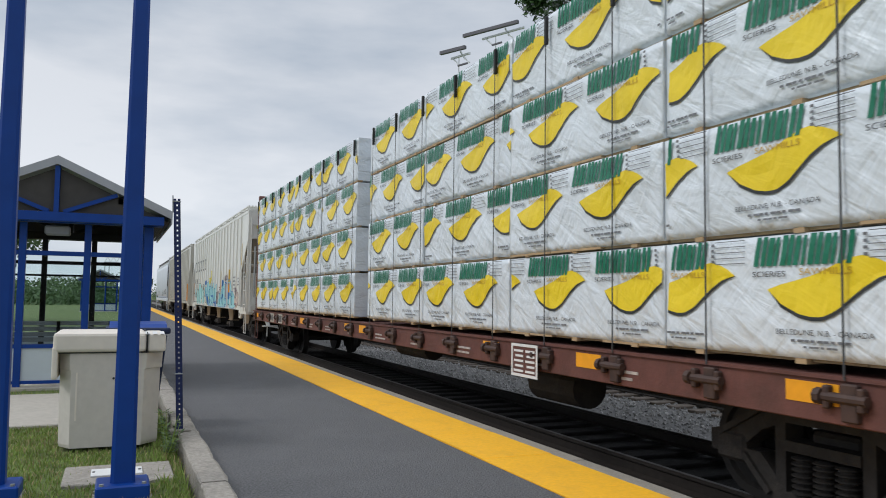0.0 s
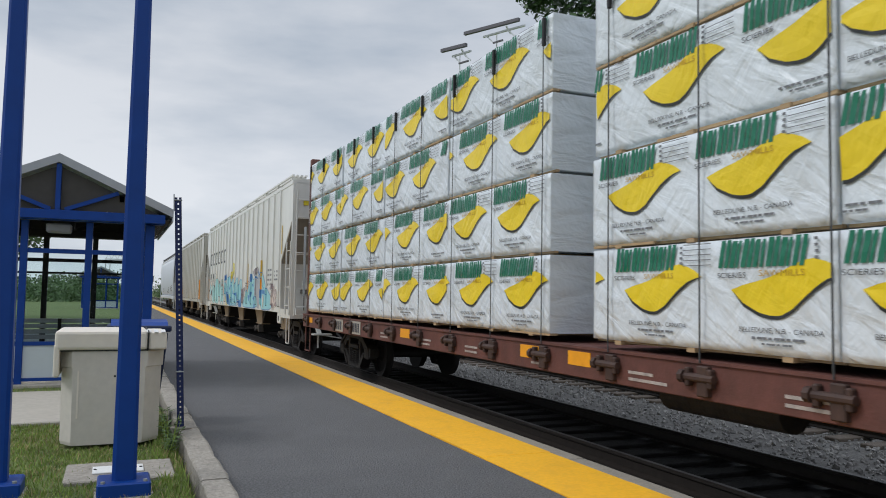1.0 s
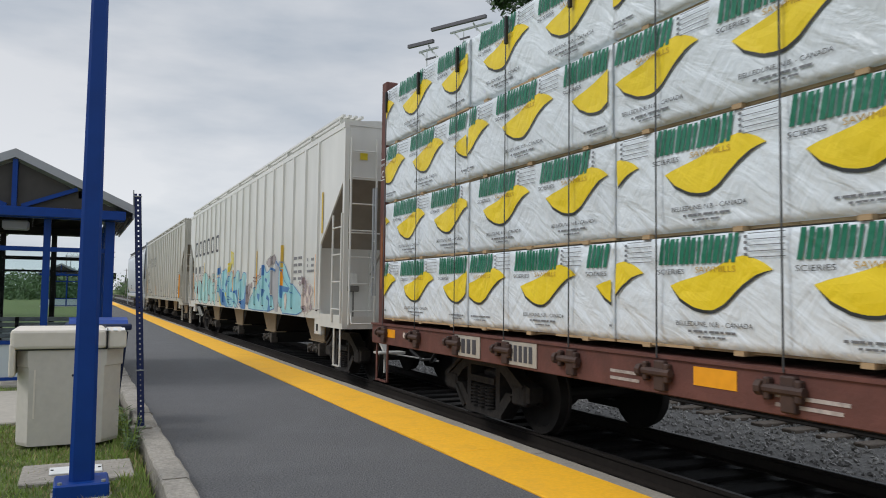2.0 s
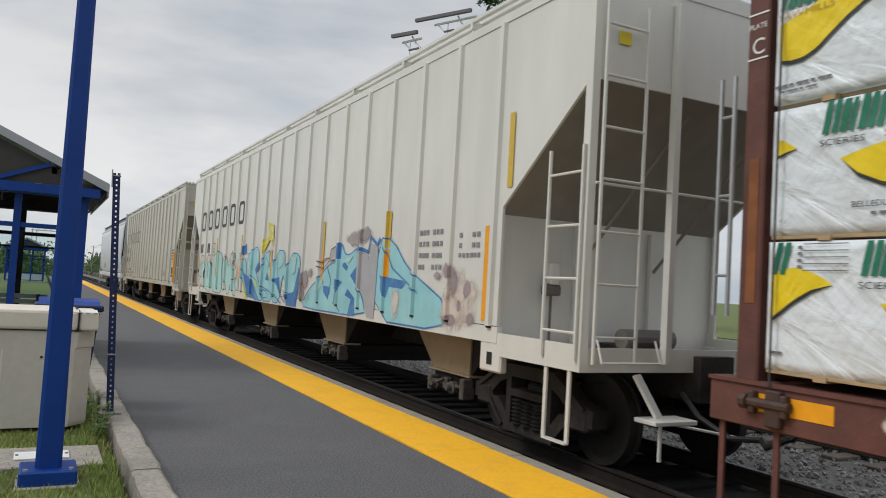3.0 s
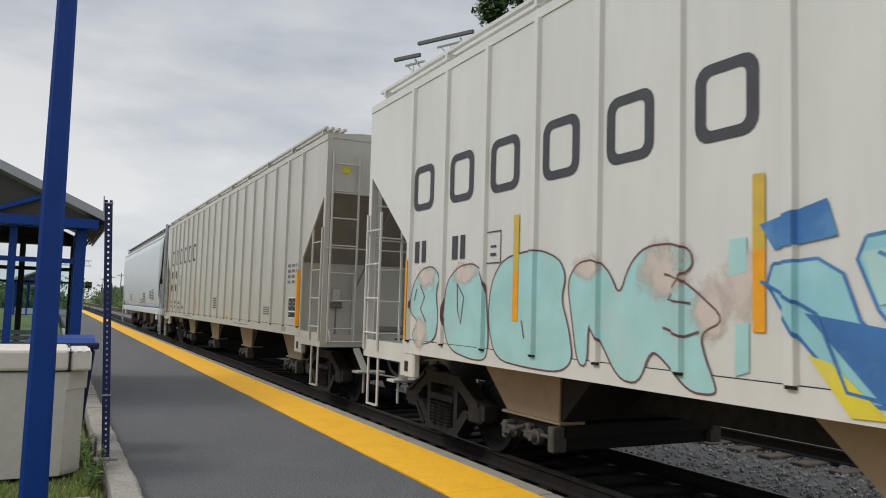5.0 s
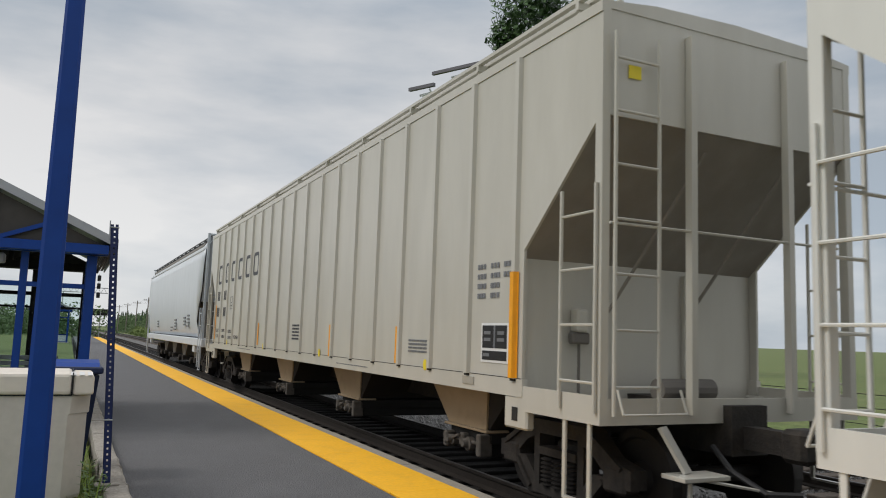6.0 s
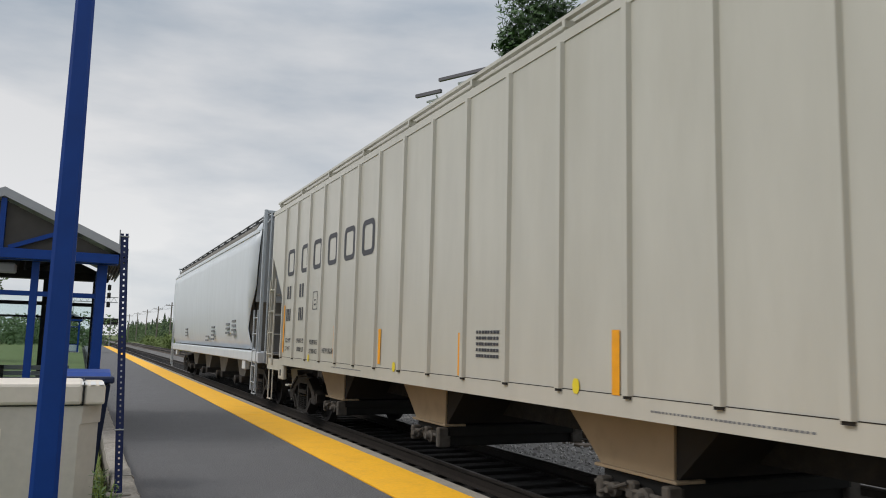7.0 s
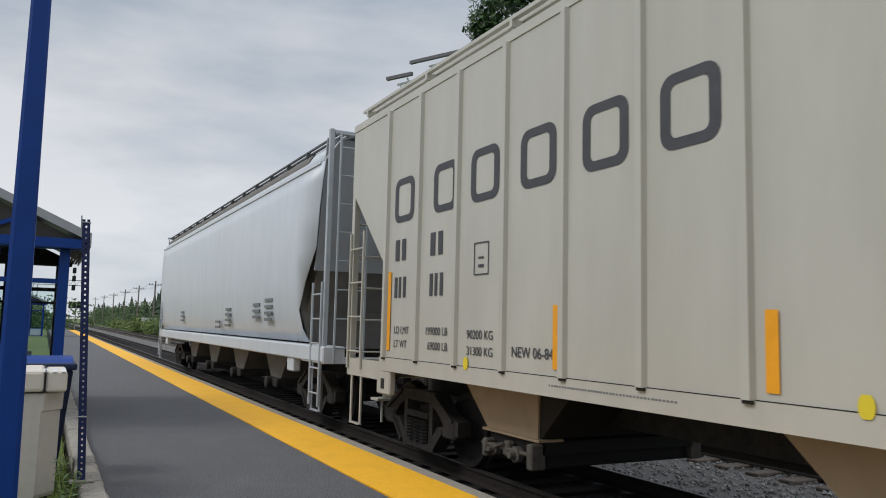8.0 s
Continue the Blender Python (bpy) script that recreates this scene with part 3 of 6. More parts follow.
    box(bm, -0.30, -0.008, 0.28, -0.285, 0.004, 0.72)
    part("drip_mark", bm, M["binlid"], top, "pale vertical scrape")


def blue_tub():
    top = holder("recycling_tub", (0.25, 9.25, 0.02))
    tagged(top, "dark blue tapered plastic recycling tub with a lid", "recycling bin")
    bm = bmesh.new()
    r0, r1 = [], []
    for (a, z, out) in ((0.21, 0.02, r0), (0.30, 1.0, r1)):
        for x, y in ((-a, -a), (a, -a), (a, a), (-a, a)):
            out.append(bm.verts.new((x, y, z)))
    for i in range(4):
        bm.faces.new((r0[i], r0[(i + 1) % 4], r1[(i + 1) % 4], r1[i]))
    bm.faces.new(r0[::-1])
    bm.faces.new(r1)
    bmesh.ops.bevel(bm, geom=list(bm.edges), offset=0.03, segments=2, affect="EDGES")
    part("tub", bm, M["blue_dark"], top)
    bm = bmesh.new()
    rbox(bm, -0.33, -0.33, 0.99, 0.33, 0.33, 1.06, 0.02, 2)
    part("rim", bm, M["blue_dark"], top)
    bm = bmesh.new()
    prism_x(bm, [(-0.31, 1.06), (0.31, 1.06), (0.24, 1.095), (0.0, 1.12), (-0.24, 1.095)], -0.29, 0.29)
    part("lid", bm, M["blue"], top, "blue domed lid")


def utility_pad():
    bm = bmesh.new()
    rbox(bm, -0.32, 6.45, -0.2, 0.49, 7.12, 0.008, 0.01)
    tagged(finish("concrete_pad", bm, M["kerb"]), "small stained concrete pad set in grass", "concrete pad", kind="structure")
    top = holder("access_cover", (0, 0, 0))
    tagged(top, "white access cover plate on a concrete pad", "access cover")
    bm = bmesh.new()
    rbox(bm, -0.12, 6.66, 0.008, 0.26, 6.90, 0.022, 0.004)
    part("plate", bm, M["white"], top)
    for x in (-0.10, 0.24):
        bm = bmesh.new()
        rod(bm, (x, 6.78, 0.02), (x, 6.78, 0.028), 0.012, 6)
        part("screw", bm, M["black"], top)


def shelter(x, y, scale_len=4.7, label="blue steel and glass platform shelter with a gabled roof", inner=True):
    """Gable towards -y. x is the ridge, y the gable's plane."""
    top = holder("shelter", (x, y, 0.0))
    tagged(top, label, "shelter", "platform shelters")
    hw, ew = 1.34, 1.66
    ln = scale_len
    y0, y1 = 0.35, ln - 0.35
    cols = (-1.34, -0.45, 0.45, 1.34)
    for yy in (y0, y1):
        for cx in cols:
            bm = bmesh.new()
            w = 0.07 if abs(cx) > 1 else 0.05
            rbox(bm, cx - w, yy - w, -0.05, cx + w, yy + w, 2.52, 0.006)
            # rear of the blue frame is near-black: its shade is put into the colour
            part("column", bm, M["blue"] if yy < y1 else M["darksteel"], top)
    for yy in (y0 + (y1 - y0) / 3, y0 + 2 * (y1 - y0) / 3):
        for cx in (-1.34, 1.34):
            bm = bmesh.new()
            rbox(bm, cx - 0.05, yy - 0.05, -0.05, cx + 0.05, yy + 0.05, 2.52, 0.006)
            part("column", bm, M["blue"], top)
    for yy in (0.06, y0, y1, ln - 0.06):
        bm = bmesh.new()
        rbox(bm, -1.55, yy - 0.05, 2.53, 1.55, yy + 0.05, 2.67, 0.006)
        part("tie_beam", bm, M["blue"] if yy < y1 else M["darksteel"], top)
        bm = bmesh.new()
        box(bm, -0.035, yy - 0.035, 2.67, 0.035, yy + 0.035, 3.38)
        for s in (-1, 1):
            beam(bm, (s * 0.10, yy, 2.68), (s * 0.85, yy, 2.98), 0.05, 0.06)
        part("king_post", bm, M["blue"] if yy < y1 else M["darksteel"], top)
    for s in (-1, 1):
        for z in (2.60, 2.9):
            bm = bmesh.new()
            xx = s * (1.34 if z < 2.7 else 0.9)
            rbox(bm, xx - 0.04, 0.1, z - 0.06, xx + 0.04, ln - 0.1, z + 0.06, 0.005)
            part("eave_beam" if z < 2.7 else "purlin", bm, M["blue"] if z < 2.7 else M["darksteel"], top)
    # gable panels
    for yy in (0.10, ln - 0.12):
        bm = bmesh.new()
        for s in (-1, 1):
            prism_y(bm, [(s * 0.04, 2.68), (s * 1.45, 2.68), (s * 0.04, 3.34)], yy, yy + 0.02)
        part("gable_panel", bm, M["soffit"], top, "dark gable infill panel")
    # roof
    for s in (-1, 1):
        bm = bmesh.new()
        prism_y(bm, [(0, 3.42), (s * ew, 2.66), (s * ew, 2.72), (0, 3.48)], 0.02, ln - 0.02)
        part("roof_slope", bm, M["fascia"], top)
        bm = bmesh.new()
        prism_y(bm, [(0, 3.40), (s * (ew + 0.01), 2.635), (s * (ew + 0.01), 2.765), (0, 3.53)], -0.02, 0.03)
        part("barge_board", bm, M["fascia"], top)
        bm = bmesh.new()
        rbox(bm, s * ew - 0.012, 0.0, 2.56, s * ew + 0.012, ln, 2.77, 0.004)
        part("eave_fascia", bm, M["fascia"], top)
        for i in range(5):
            bm = bmesh.new()
            xa = s * (1.40 + 0.052 * i)
            box(bm, xa - 0.02, 0.05, 2.585, xa + 0.02, ln - 0.05, 2.60)
            part("soffit_slat", bm, M["soffit"], top)
    # glazing bars, lower panels, glass
    walls = [("y", y0), ("y", y1), ("x", -1.34), ("x", 1.34)]
    for ax, c in walls:
        spans = list(zip(cols, cols[1:])) if ax == "y" else [(y0 + i * (y1 - y0) / 3, y0 + (i + 1) * (y1 - y0) / 3) for i in range(3)]
        if ax == "x" and c > 0:
            spans = [spans[0], spans[2]]
        for a, b in spans:
            def wall(u0, z0, u1, z1, t, nm, mt):
                q = bmesh.new()
                if ax == "y":
                    box(q, u0, c - t, z0, u1, c + t, z1)
                else:
                    box(q, c - t, u0, z0, c + t, u1, z1)
                return part(nm, q, mt, top)
            # rails and bars behind the front wall are darkened the same way
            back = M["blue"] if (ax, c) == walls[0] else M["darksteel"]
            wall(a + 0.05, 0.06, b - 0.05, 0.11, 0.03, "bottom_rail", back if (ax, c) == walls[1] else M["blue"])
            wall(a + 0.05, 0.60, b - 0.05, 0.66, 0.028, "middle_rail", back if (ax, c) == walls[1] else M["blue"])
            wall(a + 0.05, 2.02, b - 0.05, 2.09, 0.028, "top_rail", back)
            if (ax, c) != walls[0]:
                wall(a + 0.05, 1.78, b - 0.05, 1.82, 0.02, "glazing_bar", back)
            wall(a + 0.05, 0.11, b - 0.05, 0.60, 0.008, "lower_panel", M["frosted"])
            g = wall(a + 0.05, 0.66, b - 0.05, 2.02, 0.004, "pane", M["glass"])
            g.visible_shadow = False
    if inner:
        bm = bmesh.new()
        rbox(bm, -0.18, y0 + 0.15, 2.36, 0.18, y0 + 0.45, 2.50, 0.02)
        part("ceiling_lamp", bm, M["fascia"], top, "grey box lamp under the tie beam")
    bm = bmesh.new()
    rbox(bm, -1.5, y0 - 0.2, -0.15, 1.5, y1 + 0.2, 0.02, 0.01)
    part("floor_slab", bm, M["clay"], top)
    return top


def shelter_bench(x, y):
    top = holder("bench", (x, y, 0.02))
    tagged(top, "grey slatted bench inside the shelter", "bench")
    for i in range(4):
        bm = bmesh.new()
        rbox(bm, -1.05, 0.12 * i, 0.42, 1.05, 0.12 * i + 0.10, 0.45, 0.005)
        part("seat_slat", bm, M["bench"], top)
    for i in range(4):
        bm = bmesh.new()
        rbox(bm, -1.05, 0.50, 0.52 + 0.1 * i, 1.05, 0.53, 0.60 + 0.1 * i, 0.005)
        part("back_slat", bm, M["bench"], top)
    for sx in (-0.9, 0, 0.9):
        bm = bmesh.new()
        box(bm, sx - 0.03, 0.05, 0.0, sx + 0.03, 0.10, 0.42)
        box(bm, sx - 0.03, 0.46, 0.0, sx + 0.03, 0.50, 0.90)
        part("leg", bm, M["darksteel"], top)


def grass_tufts():
    rnd = random.Random(3)
    for nm, mt, cnt, lab in (("grass_blades", M["blade"], 24000, "short green grass blades and tufts"), ("dry_grass_blades", M["dry"], 7000, "dry straw coloured grass blades")):
        verts, faces = [], []
        for k in range(cnt):
            y = rnd.uniform(4.6, 9.4) if rnd.random() < 0.86 else rnd.uniform(9.4, 13)
            x = rnd.uniform(-2.2, 0.57)
            if -0.34 < x < 0.50 and 6.45 < y < 7.12 and rnd.random() < 0.93:
                continue
            if 9.45 < y < 12.35 and x < -0.3:
                continue
            if abs(x - 0.0) < 0.42 and 7.92 < y < 8.7:
                continue
            near_kerb = x > 0.36
            h = rnd.uniform(0.022, 0.058) * (1.9 if near_kerb else 1.0)
            a = rnd.uniform(0, 6.28)
            lx, ly = rnd.uniform(-0.6, 0.6) * h, rnd.uniform(-0.6, 0.6) * h
            w = rnd.uniform(0.003, 0.006)
            dx, dy = math.cos(a) * w, math.sin(a) * w
            b = len(verts)
            verts += [(x - dx, y - dy, -0.03), (x + dx, y + dy, -0.03), (x + dx * 0.7 + lx * 0.4, y + dy * 0.7 + ly * 0.4, -0.03 + h * 0.6), (x - dx * 0.7 + lx * 0.4, y - dy * 0.7 + ly * 0.4, -0.03 + h * 0.6), (x + lx, y + ly, -0.03 + h)]
            faces += [(b, b + 1, b + 2, b + 3), (b + 3, b + 2, b + 4)]
        me = bpy.data.meshes.new(nm)
        me.from_pydata(verts, [], faces)
        me.materials.append(mt)
        tagged(new(nm, me), lab, "grass", kind="stuff")


def weed(x, y, h, seed):
    rnd = random.Random(seed)
    top = holder("weed", (x, y, -0.02))
    tagged(top, "leafy green weed growing beside the kerb", "weed", "weeds by the kerb")
    bm = bmesh.new()
    lv = bmesh.new()
    for s in range(5):
        a = rnd.uniform(0, 6.28)
        p = Vector((rnd.uniform(-0.03, 0.03), rnd.uniform(-0.05, 0.05), 0))
        q = p + Vector((math.cos(a) * 0.08, math.sin(a) * 0.08, h * rnd.uniform(0.6, 1)))
        rod(bm, p, q, 0.005, 5, 0.002)
        for k in range(12):
            c = p.lerp(q, rnd.uniform(0.15, 1))
            b = rnd.uniform(0, 6.28)
            d = Vector((math.cos(b), math.sin(b), rnd.uniform(-0.2, 0.5))) * rnd.uniform(0.04, 0.085)
            e = d.cross(Vector((0, 0, 1))).normalized() * 0.014
            lv.faces.new([lv.verts.new(c), lv.verts.new(c + d * 0.5 + e), lv.verts.new(c + d), lv.verts.new(c + d * 0.5 - e)])
    tagged(part("stems", bm, M["blade"], top), kind="stuff")
    tagged(part("leaves", lv, M["leaf"], top), kind="stuff")

# ---- rolling stock ----
def travelled(t):
    """Metres that the train has gone at t seconds."""
    return 7.25 * t + 0.0145 * t * t


def wheelset(parent, y):
    ws = holder("wheelset", (0, y, 0.457))
    ws.parent = parent
    bm = bmesh.new()
    rod(bm, (-1.0, 0, 0), (1.0, 0, 0), 0.08, 12)
    for s in (-1, 1):
        lathe(bm, [(s * 0.66, 0.475), (s * 0.69, 0.478), (s * 0.70, 0.455), (s * 0.80, 0.450), (s * 0.80, 0.38), (s * 0.765, 0.36), (s * 0.765, 0.16), (s * 0.83, 0.13), (s * 0.83, 0.07)], 28)
    me = finish("axle", bm, M["wheel"], False)
    me.parent = parent
    me.location = (0, y, 0.457)
    bpy.data.objects.remove(ws)
    me.name = "wheelset"
    for s in (-1, 1):
        q = bmesh.new()
        for k in range(3):
            a = 2.09 * k
            rod(q, (s * 0.98, math.cos(a) * 0.05, math.sin(a) * 0.05), (s * 1.03, math.cos(a) * 0.05, math.sin(a) * 0.05), 0.016, 6)
        rod(q, (s * 0.90, 0, 0), (s * 1.0, 0, 0), 0.085, 12)
        part("bearing_cap", q, M["truck"], me)
    return me


WHEELS = []


def bogie(car, y):
    """A three-piece truck: two side frames with springs, a bolster and two wheelsets."""
    tr = holder("truck", (0, y, 0))
    bm = bmesh.new()
    rbox(bm, -0.95, -0.22, 0.42, 0.95, 0.22, 0.68, 0.03)
    tr_ob = finish("truck", bm, M["truck"])
    bpy.data.objects.remove(tr)
    tr_ob.parent = car
    tr_ob.location = (0, y, 0)
    for s in (-1, 1):
        bm = bmesh.new()
        x0, x1 = s * 0.90, s * 1.08
        for a in (-1, 1):
            arm = [(a * 1.12, 0.40), (a * 1.12, 0.57), (a * 0.82, 0.64), (a * 0.52, 0.87), (a * 0.36, 0.87), (a * 0.36, 0.72), (a * 0.56, 0.64), (a * 0.74, 0.50), (a * 0.74, 0.40)]
            prism_x(bm, arm if a < 0 else arm[::-1], x0, x1)
            leg = [(a * 0.78, 0.46), (a * 0.46, 0.12), (a * 0.34, 0.12), (a * 0.34, 0.23), (a * 0.58, 0.46)]
            prism_x(bm, leg, x0, x1)
            box(bm, min(x0, x1), a * 0.38 - 0.05, 0.20, max(x0, x1) + 0.01, a * 0.38 + 0.05, 0.74)
            beam(bm, (s * 1.09, a * 0.50, 0.84), (s * 1.09, a * 1.0, 0.56), 0.04, 0.05)
            beam(bm, (s * 1.09, a * 0.48, 0.17), (s * 1.09, a * 0.74, 0.42), 0.04, 0.05)
        box(bm, min(x0, x1), -0.37, 0.73, max(x0, x1), 0.37, 0.87)
        box(bm, min(x0, x1), -0.35, 0.12, max(x0, x1), 0.35, 0.21)
        box(bm, min(x0, x1) - 0.02, -0.33, 0.52, max(x0, x1) + 0.02, 0.33, 0.60)
        part("side_frame", bm, M["truck"], tr_ob)
        for a in (-0.19, 0, 0.19):
            bm = bmesh.new()
            prof = []
            for k in range(7):
                z = 0.215 + 0.042 * k
                prof += [(z, 0.058), (z + 0.010, 0.088), (z + 0.020, 0.088), (z + 0.03, 0.058)]
            lathe(bm, prof, 10, "z", (s * 1.05, a, 0))
            part("spring", bm, M["wheel"], tr_ob)
        for a in (-0.89, 0.89):
            bm = bmesh.new()
            rbox(bm, s * 1.0 - 0.10, a - 0.16, 0.34, s * 1.0 + 0.10, a + 0.16, 0.58, 0.03)
            part("axle_box", bm, M["truck"], tr_ob)
    for a in (-0.89, 0.89):
        WHEELS.append(wheelset(tr_ob, a))
    return tr_ob


def coupler(car, y, s):
    bm = bmesh.new()
    beam(bm, (0, y, 0.88), (0, y + s * 0.62, 0.88), 0.16, 0.2)
    rbox(bm, -0.16, min(y + s * 0.55, y + s * 0.80), 0.74, 0.16, max(y + s * 0.55, y + s * 0.80), 1.02, 0.04)
    part("coupler", bm, M["truck"], car)
    bm = bmesh.new()
    pts = [Vector((-0.35, y, 0.80)), Vector((-0.38, y + s * 0.25, 0.62)), Vector((-0.30, y + s * 0.55, 0.48)), Vector((-0.12, y + s * 0.75, 0.50))]
    for p, q in zip(pts, pts[1:]):
        rod(bm, p, q, 0.028, 7)
    part("brake_hose", bm, M["black"], car)


def ladder(car, mat, rail_a, rail_b, z0, z1, n, r=0.018, name="ladder"):
    """Two upright rails (x, y) with n rungs."""
    bm = bmesh.new()
    for x, y in (rail_a, rail_b):
        rod(bm, (x, y, z0), (x, y, z1), r * 1.5, 6)
    for i in range(n):
        z = z0 + (z1 - z0) * (i + 0.5) / n
        rod(bm, (rail_a[0], rail_a[1], z), (rail_b[0], rail_b[1], z), r, 6)
    return part(name, bm, mat, car)


def stirrup(car, mat, y, side, x=1.5, z0=0.30, z1=0.98, w=0.38):
    bm = bmesh.new()
    s = side
    for a in (-w / 2, w / 2):
        beam(bm, (s * x, y + a, z0), (s * x, y + a, z1), 0.02, 0.045)
    beam(bm, (s * x, y - w / 2, z0), (s * x, y + w / 2, z0), 0.05, 0.02)
    part("step", bm, mat, car)


POST_A, POST_H = 0.050, 0.044


RIBS = {}           # where the side posts of each ribbed car stand


def drape(bm, car, W=1.597):
    """Cuts flat paint that lies on a hopper's side along its posts and lifts it over them."""
    bm.normal_update()
    bmesh.ops.triangulate(bm, faces=bm.faces[:], ngon_method="EAR_CLIP")
    ys = [v.co.y for v in bm.verts]
    lo, hi = min(ys), max(ys)
    posts = [c for c in RIBS[car] if lo - POST_A < c < hi + POST_A]
    if not posts:
        return
    cuts = [((0, c + f * POST_A, 0), (0, 1, 0)) for c in posts for f in (-1, -0.7, 0.7, 1)] + [((0, 0, 1.300), (0, 0, 1)), ((0, 0, 1.306), (0, 0, 1))]
    for co, no in cuts:
        bmesh.ops.bisect_plane(bm, geom=bm.verts[:] + bm.edges[:] + bm.faces[:], plane_co=co, plane_no=no, dist=0.00001)
    for v in bm.verts:
        if v.co.z > 1.303:
            near = min(abs(v.co.y - c) for c in posts)
            v.co.x -= POST_H * max(0.0, min(1.0, (POST_A - near) / (0.3 * POST_A)))


def covered_hopper(name, yc, paint, label, tint_rib, pitch=0.978, he=10.17):
    """A four-bay ribbed covered hopper car; local origin on the rail top at mid length."""
    car = holder(name, (TRACK_X, yc, RAIL_Z))
    tagged(car, label, "freight car", "covered hopper cars")
    hs = 9 * pitch + 0.14
    RIBS[car] = [pitch * (k - 9) for k in range(19)]
    W, ZS, ZC, ZT = 1.597, 1.14, 2.57, 4.65
    # side and end sheets as one shell
    yz = [(-hs, ZS), (-hs, ZC), (-he, 3.68), (-he, ZT), (he, ZT), (he, 3.68), (hs, ZC), (hs, ZS)]
    for s in (-1, 1):
        bm = bmesh.new()
        prism_x(bm, yz, s * W, s * (W - 0.03))
        part("side_sheet", bm, paint, car)
        bm = bmesh.new()
        prism_x(bm, [(-hs - 0.02, ZS - 0.01), (-hs - 0.02, ZS + 0.165), (hs + 0.02, ZS + 0.165), (hs + 0.02, ZS - 0.01)], s * (W + 0.006), s * (W - 0.06))
        part("side_sill", bm, paint, car)
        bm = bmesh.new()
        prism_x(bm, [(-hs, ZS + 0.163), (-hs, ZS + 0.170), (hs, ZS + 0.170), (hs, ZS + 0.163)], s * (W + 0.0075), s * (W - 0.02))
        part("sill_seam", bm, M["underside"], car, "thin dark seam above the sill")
        bm = bmesh.new()
        prism_x(bm, [(-he, ZT - 0.07), (-he, ZT + 0.03), (he, ZT + 0.03), (he, ZT - 0.07)], s * (W + 0.012), s * (W - 0.05))
        part("top_chord", bm, paint, car)
        # posts
        pb = bmesh.new()
        a, h = POST_A, POST_H
        xz = [(-a, 0), (-a * 0.7, h), (a * 0.7, h), (a, 0)]
        lo = [pb.verts.new((-s * 0 + s * hh, yy, ZS + 0.165)) for yy, hh in xz]
        hi = [pb.verts.new((s * hh, yy, ZT - 0.07)) for yy, hh in xz]
        for i in range(3):
            pb.faces.new((lo[i], lo[i + 1], hi[i + 1], hi[i]))
        pb.faces.new(hi)
        pb.faces.new(lo[::-1])
        first = None
        for k in range(19):
            y = RIBS[car][k]
            if first is None:
                first = part("side_post", pb, tint_rib, car)
                first.location = (s * W, y, 0)
            else:
                shared("side_post", first, car, (s * W, y, 0))
            # a small dark block draws the shade in the hollow below each post
            fb = bmesh.new()
            if k == 0:
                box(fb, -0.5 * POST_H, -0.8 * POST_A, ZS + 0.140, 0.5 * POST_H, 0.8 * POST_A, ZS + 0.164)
                foot = part("post_foot", fb, M["underside"], car, "dark block in place of the shaded hollow under a side post")
                foot.location = (s * (W + 0.008), y, 0)
            else:
                fb.free()
                shared("post_foot", foot, car, (s * (W + 0.008), y, 0))
    # inner body: bulkheads, slope sheets and chutes, one bay after another
    for s in (-1, 1):
        bm = bmesh.new()
        prism_x(bm, [(s * (he - 0.01), ZT - 0.02), (s * (he - 0.01), 3.66), (s * (he - 0.06), 3.66), (s * (he - 0.06), ZT - 0.02)], -W + 0.032, W - 0.032)
        part("end_sheet", bm, paint, car)
    for s in (-1, 1):
        bm = bmesh.new()
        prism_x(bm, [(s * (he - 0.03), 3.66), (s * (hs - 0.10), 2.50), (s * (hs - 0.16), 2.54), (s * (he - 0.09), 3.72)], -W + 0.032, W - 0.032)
        # front and rear tones both have shade painted in, the rear more
        part("slope_sheet", bm, M["slope_front"] if s < 0 else M["slope"], car, "dusty brown end slope sheet, underside shade in its colour" if s < 0 else "end slope sheet darkened with its own shade")
    for s in (-1, 1):
        bm = bmesh.new()
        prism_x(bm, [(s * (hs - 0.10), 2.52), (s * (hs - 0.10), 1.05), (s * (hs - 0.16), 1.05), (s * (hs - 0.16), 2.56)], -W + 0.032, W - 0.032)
        # only the rear bulkhead is darkened, for the shade behind the ladders
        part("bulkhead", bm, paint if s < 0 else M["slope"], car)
        bm = bmesh.new()
        lathe(bm, [(s * (hs - 0.10), 0.075), (s * (hs - 0.094), 0.075)], 16, "y", (-W + 0.20, 0, 1.10))
        part("drain_hole", bm, M["black"], car, "round dark opening at the foot of the bulkhead")
        for xx in (-0.55, 0.55):
            bm = bmesh.new()
            rod(bm, (xx, s * (hs - 0.02), 2.0), (xx + 0.25, s * (he - 0.12), 3.5), 0.02, 6)
            part("end_brace", bm, M["slope_front"], car)
            bm = bmesh.new()
            rbox(bm, xx - 0.03, min(s * (hs - 0.10), s * (hs - 0.04)), 1.08, xx + 0.03, max(s * (hs - 0.10), s * (hs - 0.04)), 2.45, 0.006)
            part("bulkhead_stiffener", bm, paint, car)
    bay = 4.4
    for k in range(4):
        cy = (k - 1.5) * 4.45
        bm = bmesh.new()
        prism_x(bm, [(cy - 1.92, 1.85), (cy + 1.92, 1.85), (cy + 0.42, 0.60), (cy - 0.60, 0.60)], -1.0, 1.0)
        # bay is coloured as if in shade; the chute plates keep their tan
        part("discharge_hopper", bm, M["underside"], car, "sloping hopper bay, near-black with underside shade")
        for s in (-1, 1):
            bm = bmesh.new()
            prism_x(bm, [(cy - 0.59, 1.25), (cy + 1.16, 1.25), (cy + 0.41, 0.60), (cy - 0.58, 0.60)], s * 1.005, s * 1.03)
